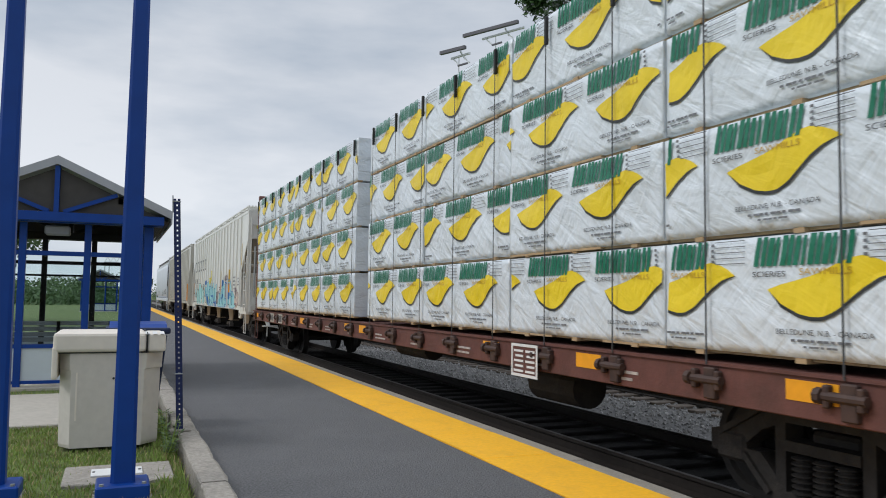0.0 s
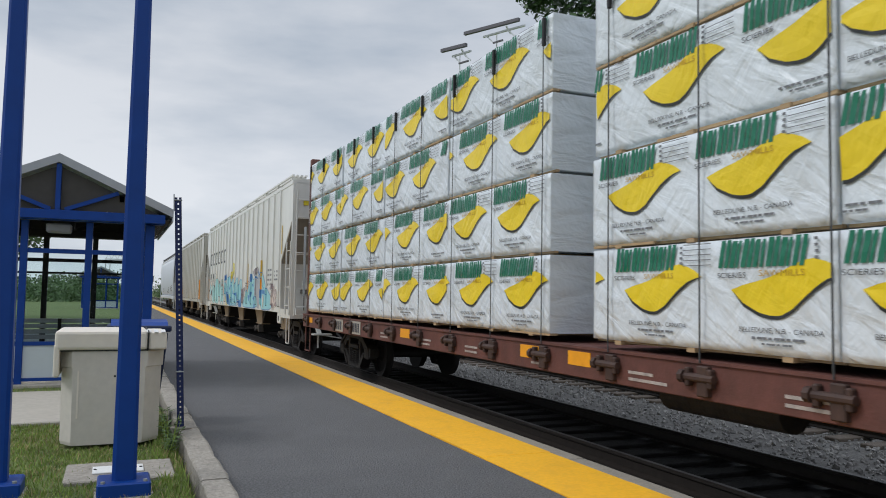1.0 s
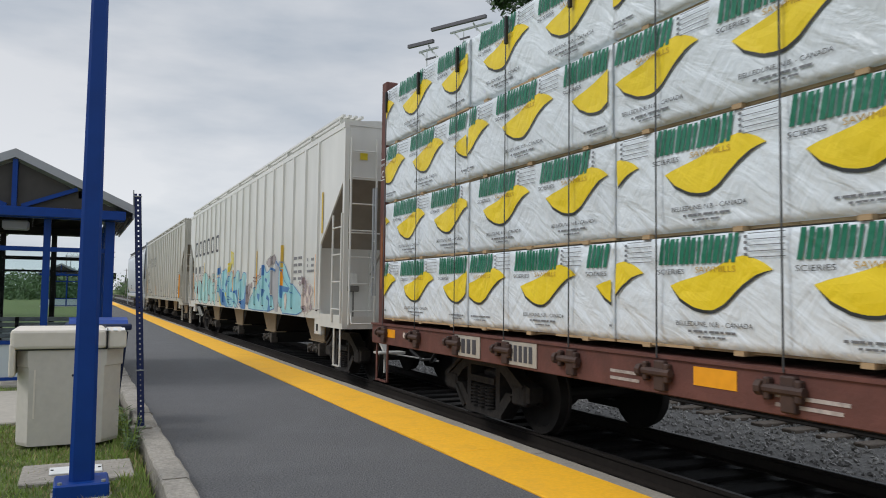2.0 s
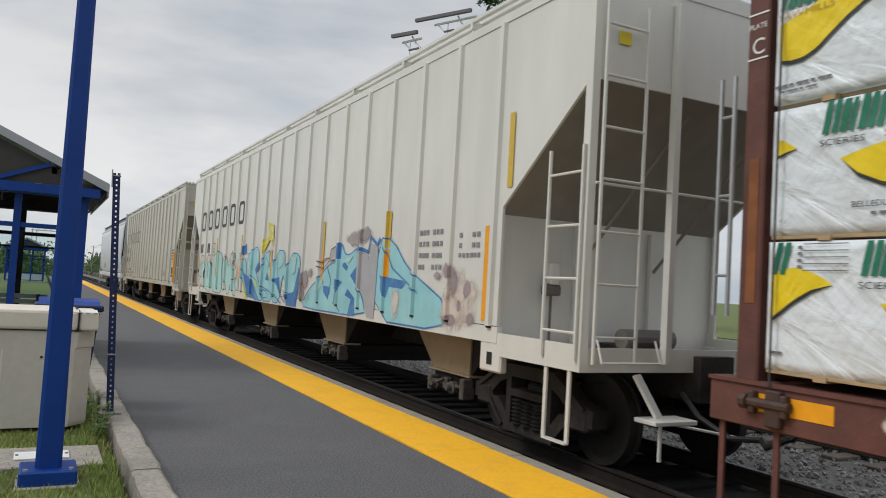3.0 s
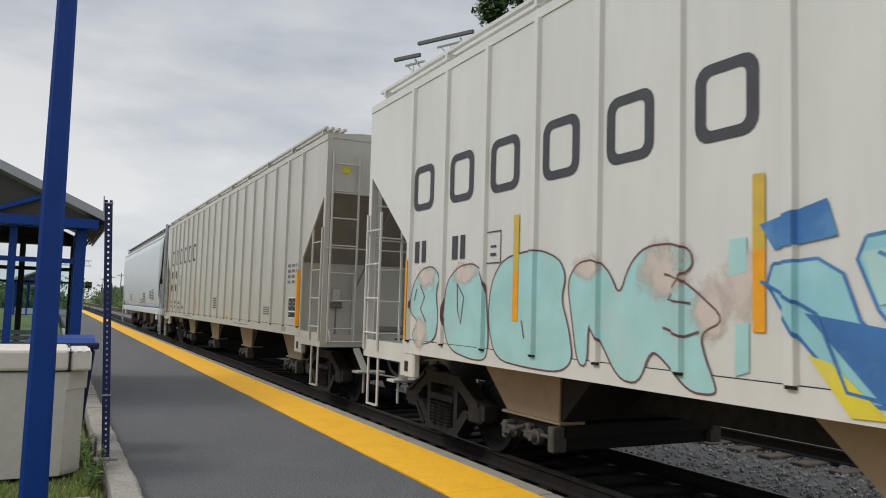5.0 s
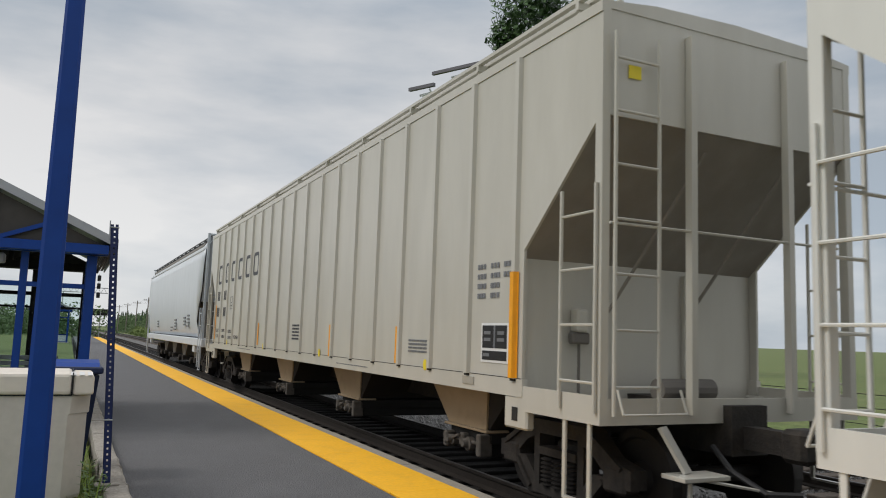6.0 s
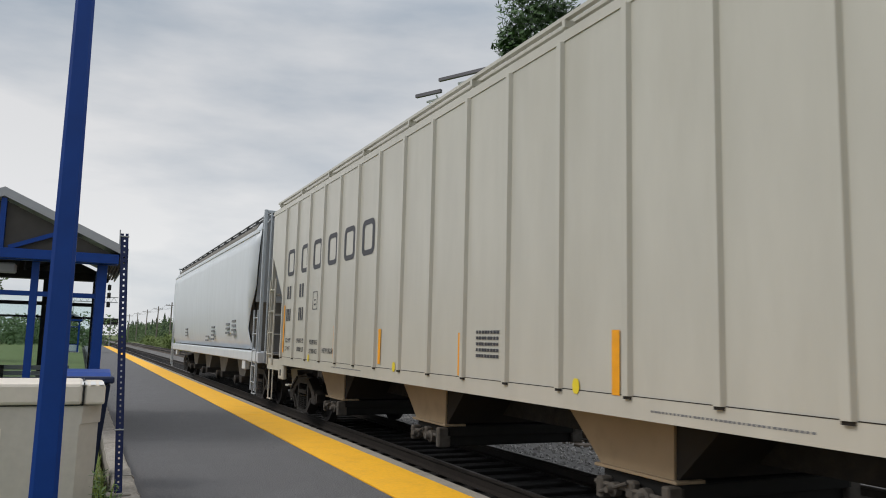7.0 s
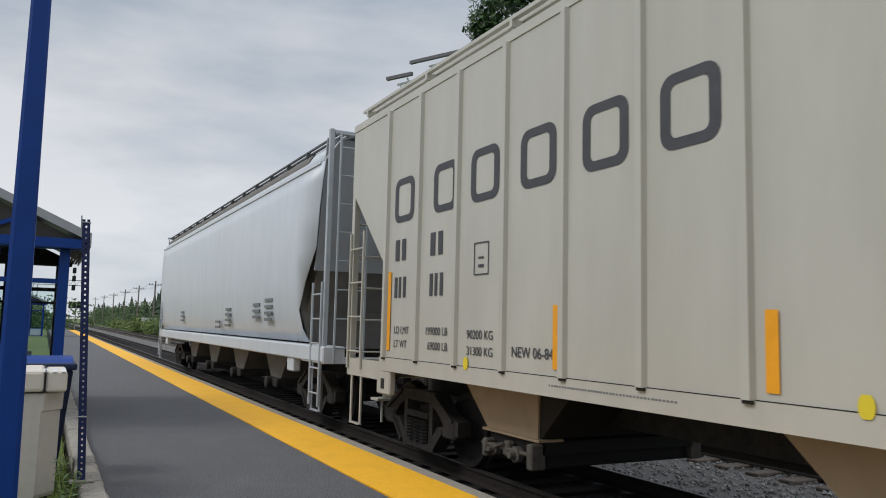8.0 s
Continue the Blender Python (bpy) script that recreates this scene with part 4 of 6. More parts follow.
            part("chute_side", bm, M["chute"], car, "dusty tan chute side plate")
            bm = bmesh.new()
            rbox(bm, min(s * 0.75, s * 1.07), cy - 0.65, 0.57, max(s * 0.75, s * 1.07), cy + 0.47, 0.60, 0.006)
            part("gate_frame", bm, M["chute"], car)
            bm = bmesh.new()
            rod(bm, (s * 1.10, cy - 0.62, 0.44), (s * 1.10, cy + 0.40, 0.44), 0.022, 8)
            rod(bm, (s * 1.14, cy - 0.10, 0.50), (s * 1.14, cy + 0.30, 0.36), 0.016, 6)
            rbox(bm, min(s * 0.98, s * 1.16), cy - 0.66, 0.30, max(s * 0.98, s * 1.16), cy - 0.56, 0.56, 0.015)
            rbox(bm, min(s * 1.0, s * 1.14), cy + 0.26, 0.30, max(s * 1.0, s * 1.14), cy + 0.36, 0.50, 0.02)
            rbox(bm, min(s * 1.02, s * 1.12), cy - 0.16, 0.36, max(s * 1.02, s * 1.12), cy - 0.04, 0.52, 0.02)
            for c, r in ((-0.30, 0.085), (0.12, 0.065)):
                lathe(bm, [(s * 1.06, r), (s * 1.13, r), (s * 1.14, r * 0.6), (s * 1.20, r * 0.45)], 10, "x", (0, cy + c, 0.41))
            part("gate_gear", bm, M["dusty"], car, "dusty gate shafts and capstans")
        bm = bmesh.new()
        rbox(bm, -1.0, cy - 0.60, 0.30, 1.0, cy + 0.42, 0.565, 0.02)
        rbox(bm, -1.03, cy - 0.66, 0.44, 1.03, cy - 0.61, 0.57, 0.01)
        part("outlet_gate", bm, M["darksteel"], car)
    bm = bmesh.new()
    box(bm, -0.22, -he - 0.1, 0.72, 0.22, he + 0.1, 1.16)
    part("centre_sill", bm, M["truck"], car)
    # roof
    bm = bmesh.new()
    prism_y(bm, [(-W, ZT + 0.03), (-1.0, ZT + 0.10), (0, ZT + 0.13), (1.0, ZT + 0.10), (W, ZT + 0.03), (W, ZT - 0.03), (-W, ZT - 0.03)], -he, he)
    part("roof", bm, paint, car)
    for s in (-1, 1):
        bm = bmesh.new()
        xa = s * (W - 0.22)
        for j in range(4):
            box(bm, xa - 0.20 + j * 0.115, -he + 0.25, ZT + 0.175, xa - 0.20 + j * 0.115 + 0.06, he - 0.25, ZT + 0.215)
        y = -he + 0.4
        k = 0
        while y < he - 0.3:
            box(bm, xa - 0.20, y, ZT + 0.10, xa + 0.21, y + 0.05, ZT + 0.175)
            rod(bm, (s * (W - 0.02), y + 0.025, ZT + 0.02), (s * (W - 0.12), y + 0.025, ZT + 0.19), 0.016, 5)
            y += 1.95
        part("running_board", bm, paint, car, "slatted steel roof walkway")
    for k in range(4):
        bm = bmesh.new()
        cy = bay * (k - 1.5)
        rbox(bm, -0.4, cy - 1.6, ZT + 0.10, 0.4, cy + 1.6, ZT + 0.20, 0.03)
        part("hatch_cover", bm, paint, car)
    # end platforms, posts, ladders, steps
    for e in (-1, 1):
        bm = bmesh.new()
        rbox(bm, -W, min(e * hs, e * he), 1.02, W, max(e * hs, e * he), 1.08, 0.01)
        for s in (-1, 1):
            box(bm, min(s * W, s * (W - 0.03)), min(e * (hs - 0.1), e * he), 1.0, max(s * W, s * (W - 0.03)), max(e * (hs - 0.1), e * he), 1.24)
        box(bm, -W + 0.03, min(e * (he - 0.03), e * he), 1.0, W - 0.03, max(e * (he - 0.03), e * he), 1.22)
        part("end_platform", bm, paint, car)
        for s in (-1, 1):
            bm = bmesh.new()
            rbox(bm, s * (W - 0.045) - 0.045, e * (he - 0.05) - 0.05, 1.08, s * (W - 0.045) + 0.045, e * (he - 0.05) + 0.05, ZT, 0.006)
            part("corner_post", bm, paint, car)
            bm = bmesh.new()
            beam(bm, (s * 0.62, e * (he + 0.035), 1.08), (s * 0.62, e * (he + 0.035), 4.52), 0.07, 0.08)
            part("end_post", bm, paint, car)
            ladder(car, paint, (s * (W + 0.02), e * (he - 0.05)), (s * (W + 0.02), e * (he - 0.56)), 1.10, 3.05, 4, 0.013, "side_ladder")
            bm = bmesh.new()
            rbox(bm, s * (W - 0.05) - 0.05, min(e * (hs - 0.32), e * (hs + 0.10)), 0.82, s * (W - 0.05) + 0.05, max(e * (hs - 0.32), e * (hs + 0.10)), 1.14, 0.02)
            part("jacking_pad", bm, paint, car)
            bm = bmesh.new()
            box(bm, s * (W + 0.004) - 0.004, e * (hs - 0.11) - 0.05, 0.90, s * (W + 0.004) + 0.002, e * (hs - 0.11) + 0.05, 1.03)
            part("jacking_slot", bm, M["black"], car)
            stirrup(car, paint, e * (he - 0.34), s, W - 0.02, 0.34, 1.02, 0.36)
        # end ladder on the camera's side of the end
        ladder(car, paint, (-W + 0.10, e * (he + 0.06)), (-W + 0.58, e * (he + 0.06)), 1.08, 4.40, 7, 0.013, "end_ladder")
        bm = bmesh.new()
        rod(bm, (-W + 0.05, e * (he + 0.05), 2.70), (W - 0.3, e * (he + 0.05), 2.70), 0.013, 6)
        part("cross_rail", bm, paint, car)
        bm = bmesh.new()
        pts = [(-W + 0.12, e * (he + 0.08), 1.30), (-W + 0.12, e * (he + 0.16), 1.10), (-W + 0.80, e * (he + 0.16), 1.10), (-W + 0.80, e * (he + 0.08), 1.30)]
        for p, q in zip(pts, pts[1:]):
            rod(bm, p, q, 0.012, 6)
        part("grab_iron", bm, paint, car)
        bm = bmesh.new()
        beam(bm, (-0.95, e * (he + 0.02), 0.98), (-0.85, e * (he + 0.22), 0.62), 0.14, 0.03)
        rbox(bm, -1.05, min(e * (he + 0.12), e * (he + 0.40)), 0.58, -0.55, max(e * (he + 0.12), e * (he + 0.40)), 0.62, 0.006)
        rod(bm, (-0.9, e * (he + 0.3), 0.60), (-0.9, e * (he + 0.3), 0.25), 0.02, 6)
        rod(bm, (-1.0, e * (he + 0.28), 0.62), (0.0, e * (he + 0.6), 0.45), 0.014, 6)
        part("uncoupling_lever", bm, paint, car)
        # brake gear on the platform
        bm = bmesh.new()
        yb = e * (hs - 0.02)
        rbox(bm, -0.98, yb - 0.07, 1.78, -0.84, yb + 0.07, 2.02, 0.03, 2)
        part("brake_valve", bm, paint, car)
        bm = bmesh.new()
        rbox(bm, -1.02, yb - 0.05, 1.66, -0.80, yb + 0.05, 1.78, 0.02)
        rod(bm, (-0.91, yb, 1.08), (-0.91, yb, 1.68), 0.016, 6)
        part("valve_pipe", bm, M["slope"], car)
        bm = bmesh.new()
        rod(bm, (-0.3, e * (hs + 0.45), 1.24), (0.4, e * (hs + 0.45), 1.24), 0.11, 12)
        part("brake_cylinder", bm, M["slope"], car)
        bm = bmesh.new()
        patch_y = e * (he + 0.001)
        box(bm, -W + 0.28, min(patch_y, patch_y + e * 0.004), 4.02, -W + 0.42, max(patch_y, patch_y + e * 0.004), 4.14)
        part("warning_label", bm, M["yellowtape"], car)
        coupler(car, e * he, e)
        bogie(car, e * (hs - 0.12))
    return car


def stencils(car, hs, W=1.60, with_board=True):
    """Letter blocks and data bars on the side that faces the platform; y runs from the rear end of the sheet."""
    def at(d):
        return hs - d
    x = -W - 0.002
    starts = (0.22, 1.34, 2.23, 3.20, 4.16, 5.09) if with_board else (0.44, 1.44, 2.38, 3.36, 4.31, 5.31)
    for k, d in enumerate(starts):
        # plain rounded hollow blocks
        bm = bmesh.new()
        z0, z1, wd = (3.03, 3.60, 0.58) if with_board else (2.94, 3.51, 0.57)

        def outline(inset_y, inset_z, r):
            pts = []
            for cx, cz, a0 in ((wd - inset_y - r, z1 - inset_z - r, 0), (inset_y + r, z1 - inset_z - r, 90), (inset_y + r, z0 + inset_z + r, 180), (wd - inset_y - r, z0 + inset_z + r, 270)):
                for i in range(5):
                    a = radians(a0 + 22.5 * i)
                    pts.append(bm.verts.new((x, at(d + cx + r * math.cos(a)), cz + r * math.sin(a))))
            return pts
        outer, inner = outline(0, 0, 0.13), outline(0.105, 0.085, 0.06)
        for i in range(20):
            j = (i + 1) % 20
            bm.faces.new((outer[i], outer[j], inner[j], inner[i]))
        drape(bm, car)
        part("owner_mark", bm, M["ink"], car, "charcoal rounded block shape")
    rnd = random.Random(7)

    def bars(name, d0, z0, cols, rows, cw, rh, gap, mat=M["ink"]):
        q = bmesh.new()
        for r in range(rows):
            d = d0
            for c in range(cols):
                wv = cw * rnd.uniform(0.7, 1.0)
                patch_x(q, x, [(at(d), z0 - r * rh * 1.9), (at(d + wv), z0 - r * rh * 1.9), (at(d + wv), z0 + rh - r * rh * 1.9), (at(d), z0 + rh - r * rh * 1.9)])
                d += cw + gap
        tagged(part(name, q, mat, car), kind="stuff")
    for d in (0.28, 1.29) if with_board else (0.52, 1.54):
        bars("reporting_mark", d, 2.54 if with_board else 2.28, 2, 1, 0.15, 0.27, 0.05)
        if with_board:
            bars("car_number", d, 2.07, 3, 1, 0.09, 0.26, 0.04)
    for words, d, z, size in (("LD LMT", 0.30, 1.62, 0.13), ("LT WT", 0.30, 1.45, 0.13), ("199000 LB", 1.20, 1.62, 0.13), ("69000 LB", 1.27, 1.45, 0.13), ("90200 KG", 2.20, 1.60, 0.13), ("31300 KG", 2.20, 1.43, 0.13), ("NEW 06-84", 3.08, 1.45, 0.14)) if with_board else ():
        text_part("stencil_lettering", words, size, car, x - 0.003, at(d), z, M["ink"])
    if with_board:
        bars("maintenance_data", 9.1, 1.80, 8, 5, 0.058, 0.034, 0.008)
        bars("notice", 14.95, 1.62, 13, 4, 0.044, 0.024, 0.006, M["wrapgrey"])
        bars("sill_notice", 3.7, 1.22, 40, 1, 0.032, 0.016, 0.007, M["wrapgrey"])
        bars("sill_notice", 12.0, 1.20, 36, 1, 0.034, 0.016, 0.007, M["wrapgrey"])
    else:
        for r in range(4):
            bars("maintenance_data", 15.78, 2.33 - 0.145 * r, 3 if r < 3 else 2, 1, 0.085, 0.060, 0.014, M["faint_ink"])
            bars("maintenance_data", 16.15, 2.33 - 0.145 * r, 3, 1, 0.085, 0.060, 0.014, M["faint_ink"])
        for r in range(2):
            bars("dimension_data", 16.84, 2.27 - 0.12 * r, 1, 1, 0.07, 0.055, 0.01, M["faint_ink"])
            bars("dimension_data", 17.14, 2.27 - 0.12 * r, 2, 1, 0.085, 0.055, 0.012, M["faint_ink"])
        bars("dimension_data", 16.84, 2.04, 6, 1, 0.074, 0.050, 0.012, M["faint_ink"])
    for c, d in enumerate((16.80, 17.09, 17.36) if with_board else ()):
        for r in range(4 if c < 2 else 2):
            bars("dimension_data", d, 2.43 - 0.105 * r, 3, 1, 0.058, 0.055, 0.008, M["wrapgrey"])
    q = bmesh.new()
    y0, z0 = at(2.33), 2.26 if with_board else 2.20
    for a, b, c, d in ((0, 0, 0.30, 0.012), (0, 0.33, 0.30, 0.342), (0, 0, 0.012, 0.34), (0.288, 0, 0.30, 0.34), (0.09, 0.08, 0.2, 0.11), (0.09, 0.17, 0.2, 0.19)):
        patch_x(q, x, [(y0 - a, z0 + b), (y0 - c, z0 + b), (y0 - c, z0 + d), (y0 - a, z0 + d)])
    part("stencil_box", q, M["ink"], car)
    for d in (2.2, 6.65, 11.02, 15.5) if with_board else ():
        q = bmesh.new()
        c = at(d)
        patch_x(q, x - 0.006, [(c + 0.052 * math.cos(a / 12 * 6.283), 1.34 + 0.066 * max(-1, min(1, 1.2 * math.sin(a / 12 * 6.283)))) for a in range(12)])
        part("round_label", q, M["yellowtape"], car, "small yellow round label")
    refl = ((0.08, 1.40, 2.41), (3.76, 1.37, 1.93), (6.0, 1.36, 1.87), (8.66, 1.32, 1.81), (11.53, 1.30, 1.83), (14.5, 1.32, 1.81), (17.57, 1.31, 2.36)) if with_board else (
        (0.30, 1.31, 2.33), (2.88, 1.61, 2.10), (5.83, 1.62, 2.16), (8.62, 1.64, 2.27), (11.95, 1.65, 2.12), (14.76, 1.64, 2.16), (17.43, 1.35, 2.38))
    faded = () if with_board else ((2.88, 2.10, 2.67), (5.83, 2.16, 2.66), (11.95, 2.12, 2.69), (14.76, 2.19, 2.70), (17.82, 2.77, 3.56))
    for d, za, zb in refl + faded:
        q = bmesh.new()
        q.faces.new([q.verts.new((x - 0.007, at(dd), zz)) for dd, zz in ((d, za), (d + 0.10, za), (d + 0.10, zb), (d, zb))])
        drape(q, car)
        if (d, za, zb) in faded:
            part("reflector", q, M["mustard"], car, "faded mustard reflector strip")
        else:
            part("reflector", q, M["orange"], car, "vertical amber reflector strip")
    if with_board:
        q = bmesh.new()
        patch_x(q, x, [(at(16.92), 1.44), (at(17.49), 1.44), (at(17.49), 1.85), (at(16.92), 1.85)])
        part("placard_border", q, M["white"], car)
        q = bmesh.new()
        for a0, a1, b0, b1 in ((0.03, 0.265, 0.15, 0.385), (0.305, 0.54, 0.15, 0.385), (0.03, 0.54, 0.025, 0.12)):
            patch_x(q, x - (0.004 if a1 - a0 > 0.1 else 0.003), [(at(16.92 + a0), 1.44 + b0), (at(16.92 + a1), 1.44 + b0), (at(16.92 + a1), 1.44 + b1), (at(16.92 + a0), 1.44 + b1)])
        board = part("placard_panel", q, M["black"], car)
        q = bmesh.new()
        patch_x(q, x - 0.003, [(at(17.19), 1.59), (at(17.22), 1.59), (at(17.22), 1.825), (at(17.19), 1.825)])
        part("placard_divider", q, M["wrapgrey"], board)
        for a0, b0 in ((0.07, 0.22), (0.07, 0.29), (0.35, 0.22), (0.35, 0.29), (0.05, 0.06)):
            q = bmesh.new()
            patch_x(q, x - 0.008, [(at(16.92 + a0), 1.44 + b0), (at(17.06 + a0), 1.44 + b0), (at(17.06 + a0), 1.475 + b0), (at(16.92 + a0), 1.475 + b0)])
            part("placard_text_bar", q, M["wrapgrey"], board)
        q = bmesh.new()
        prism_x(q, [(at(16.52), 1.19), (at(16.78), 1.19), (at(16.78), 1.27), (at(16.52), 1.27)], x - 0.012, x + 0.01)
        part("lading_tag", q, M["hopper_rib"], car, "small grey tag holder on the sill")


def curved_hopper(yc, length):
    """A pale grey car with smooth bowed sides and open ends."""
    car = holder("curved_side_hopper_car", (TRACK_X, yc, RAIL_Z))
    tagged(car, "pale grey smooth-sided covered hopper car, last of the train", "freight car")
    he = length / 2
    W = 1.60
    paint = M["hopper_grey"]
    bm = bmesh.new()

    def section(y, k):
        pts = [(0.95, 1.28), (1.40, 1.42), (1.56, 1.9), (1.60, 2.6), (1.61, 3.5), (1.585, 4.3), (1.52, 4.66), (1.46, 4.76), (0.9, 4.96), (0.35, 5.02)]
        return [bm.verts.new((-px * k, y, z)) for px, z in pts] + [bm.verts.new((px * k, y, z)) for px, z in reversed(pts)]
    rows = [section(-he + 1.5, 0.975), section(he - 0.5, 0.975)]
    for p, q in zip(rows, rows[1:]):
        n = len(p)
        for i in range(n):
            bm.faces.new((p[i], p[(i + 1) % n], q[(i + 1) % n], q[i]))
    bm.faces.new(rows[0][::-1])
    bm.faces.new(rows[-1])
    # shade behind the cut-back skin is put into the body's colour
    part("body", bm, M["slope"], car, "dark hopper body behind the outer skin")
    # bowed outer skin whose front edge is cut back over the open end
    prof = [(1.40, 1.40), (1.50, 1.62), (1.565, 1.95), (1.60, 2.45), (1.618, 3.0), (1.622, 3.6), (1.61, 4.1), (1.59, 4.42), (1.40, 4.72), (1.34, 4.79), (0.9, 4.95), (0.35, 5.02)]
    for s in (-1, 1):
        bm = bmesh.new()
        grid = []
        for px, z in prof:
            cut = float(np.interp(z, (1.40, 1.62, 1.95, 2.45, 2.60, 2.75, 4.72), (1.30, 1.42, 1.47, 1.05, 0.72, 0.50, 0.17)))
            grid.append([bm.verts.new((s * px, y, z)) for y in (-he + cut, -he + 1.6, 0, he - 1.6, he - 0.12)])
        for p, q in zip(grid, grid[1:]):
            for i in range(4):
                f = bm.faces.new((p[i], p[i + 1], q[i + 1], q[i]))
                f.smooth = True
        bmesh.ops.split_edges(bm, edges=[e for e in bm.edges if all(abs(v.co.z - 4.42) < 0.001 or abs(v.co.z - 4.79) < 0.001 for v in e.verts)])
        bmesh.ops.solidify(bm, geom=bm.faces[:], thickness=0.012)
        part("side_skin", bm, paint, car)
        bm = bmesh.new()
        rbox(bm, min(s * 1.22, s * 1.60), -he, 1.10, max(s * 1.22, s * 1.60), he, 1.36, 0.02)
        part("side_sill", bm, paint, car)
        bm = bmesh.new()
        prism_y(bm, [(s * 1.585, 4.40), (s * 1.625, 4.40), (s * 1.625, 4.44), (s * 1.585, 4.45)], -he + 0.42, he - 0.12)
        part("eave_rail", bm, paint, car)
        bm = bmesh.new()
        for j in range(3):
            box(bm, s * 1.30 - 0.13 + j * 0.10, -he + 0.15, 4.865, s * 1.30 - 0.085 + j * 0.10, he - 0.1, 4.89)
        y = -he + 0.5
        while y < he:
            box(bm, s * 1.30 - 0.15, y, 4.76, s * 1.30 + 0.13, y + 0.04, 4.865)
            y += 1.3
        part("running_board", bm, M["walkway"], car, "dark slatted roof walkway")
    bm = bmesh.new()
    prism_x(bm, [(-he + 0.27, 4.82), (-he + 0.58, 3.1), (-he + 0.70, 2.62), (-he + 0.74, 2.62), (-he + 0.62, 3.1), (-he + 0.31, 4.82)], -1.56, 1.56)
    part("end_plate", bm, M["grey_end"], car, "grey end plate with its shade put into the colour")
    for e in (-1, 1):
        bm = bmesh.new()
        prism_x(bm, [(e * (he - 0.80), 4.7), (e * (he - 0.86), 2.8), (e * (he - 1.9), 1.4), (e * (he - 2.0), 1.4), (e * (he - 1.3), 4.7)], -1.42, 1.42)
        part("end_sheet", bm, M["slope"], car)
        bm = bmesh.new()
        rbox(bm, -1.58, min(e * (he - 1.2), e * he), 1.08, 1.58, max(e * (he - 1.2), e * he), 1.14, 0.01)
        part("end_platform", bm, paint, car)
        for s in (-1, 1):
            bm = bmesh.new()
            rbox(bm, s * 1.54 - 0.04, e * (he - 0.12) - 0.04, 1.14, s * 1.54 + 0.04, e * (he - 0.12) + 0.04, 4.94, 0.008)
            if e < 0:
                part("corner_post", bm, M["grey_post"], car)
            else:
                bm.free()
            ladder(car, M["grey_post"], (s * 1.60, e * (he - 0.15)), (s * 1.60, e * (he - 0.62)), 0.40, 2.4, 5, 0.014, "side_ladder")
            stirrup(car, M["grey_post"], e * (he - 0.4), s, 1.56, 0.32, 1.1, 0.42)
            bm = bmesh.new()
            rbox(bm, s * 1.5 - 0.07, e * (he - 1.9) - 0.2, 0.86, s * 1.5 + 0.07, e * (he - 1.9) + 0.2, 1.10, 0.02)
            part("jacking_pad", bm, paint, car)
        bm = bmesh.new()
        rbox(bm, -1.5, e * (he - 0.14) - 0.05, 4.86, 1.5, e * (he - 0.14) + 0.05, 4.93, 0.01)
        part("end_beam", bm, M["grey_post"], car)
        ladder(car, M["grey_post"], (-1.42, e * (he + 0.02)), (-0.92, e * (he + 0.02)), 1.1, 4.85, 8, 0.013, "end_ladder")
        coupler(car, e * he, e)
        bogie(car, e * (he - 1.9))
    n = 4
    for k in range(n):
        cy = (k - 1.5) * (length - 6) / 4
        bm = bmesh.new()
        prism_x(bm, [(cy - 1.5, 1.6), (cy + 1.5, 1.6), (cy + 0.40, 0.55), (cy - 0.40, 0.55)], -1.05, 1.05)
        # these bays have underside shade in their colour too
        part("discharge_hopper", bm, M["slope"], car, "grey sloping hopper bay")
        bm = bmesh.new()
        rbox(bm, -1.15, cy - 0.45, 0.36, 1.15, cy + 0.45, 0.55, 0.02)
        for s in (-1, 1):
            lathe(bm, [(s * 1.15, 0.13), (s * 1.26, 0.13), (s * 1.28, 0.08)], 12, "x", (0, cy, 0.45))
        part("outlet_gate", bm, M["truck"], car)
    bm = bmesh.new()
    box(bm, -0.22, -he - 0.1, 0.75, 0.22, he + 0.1, 1.10)
    part("centre_sill", bm, M["truck"], car)
    rnd = random.Random(9)
    for d, z, c in ((3.2, 1.75, 4), (4.2, 1.8, 3), (7.0, 1.6, 4), (8.2, 1.55, 2), (14.0, 1.7, 3)):
        bm = bmesh.new()
        for r in range(c):
            patch_x(bm, -1.585, [(-he + d, z + 0.13 * r), (-he + d + 0.55, z + 0.13 * r), (-he + d + 0.55, z + 0.06 + 0.13 * r), (-he + d, z + 0.06 + 0.13 * r)], 0.03)
        part("stencil_data", bm, M["wrapgrey"], car)
    return car


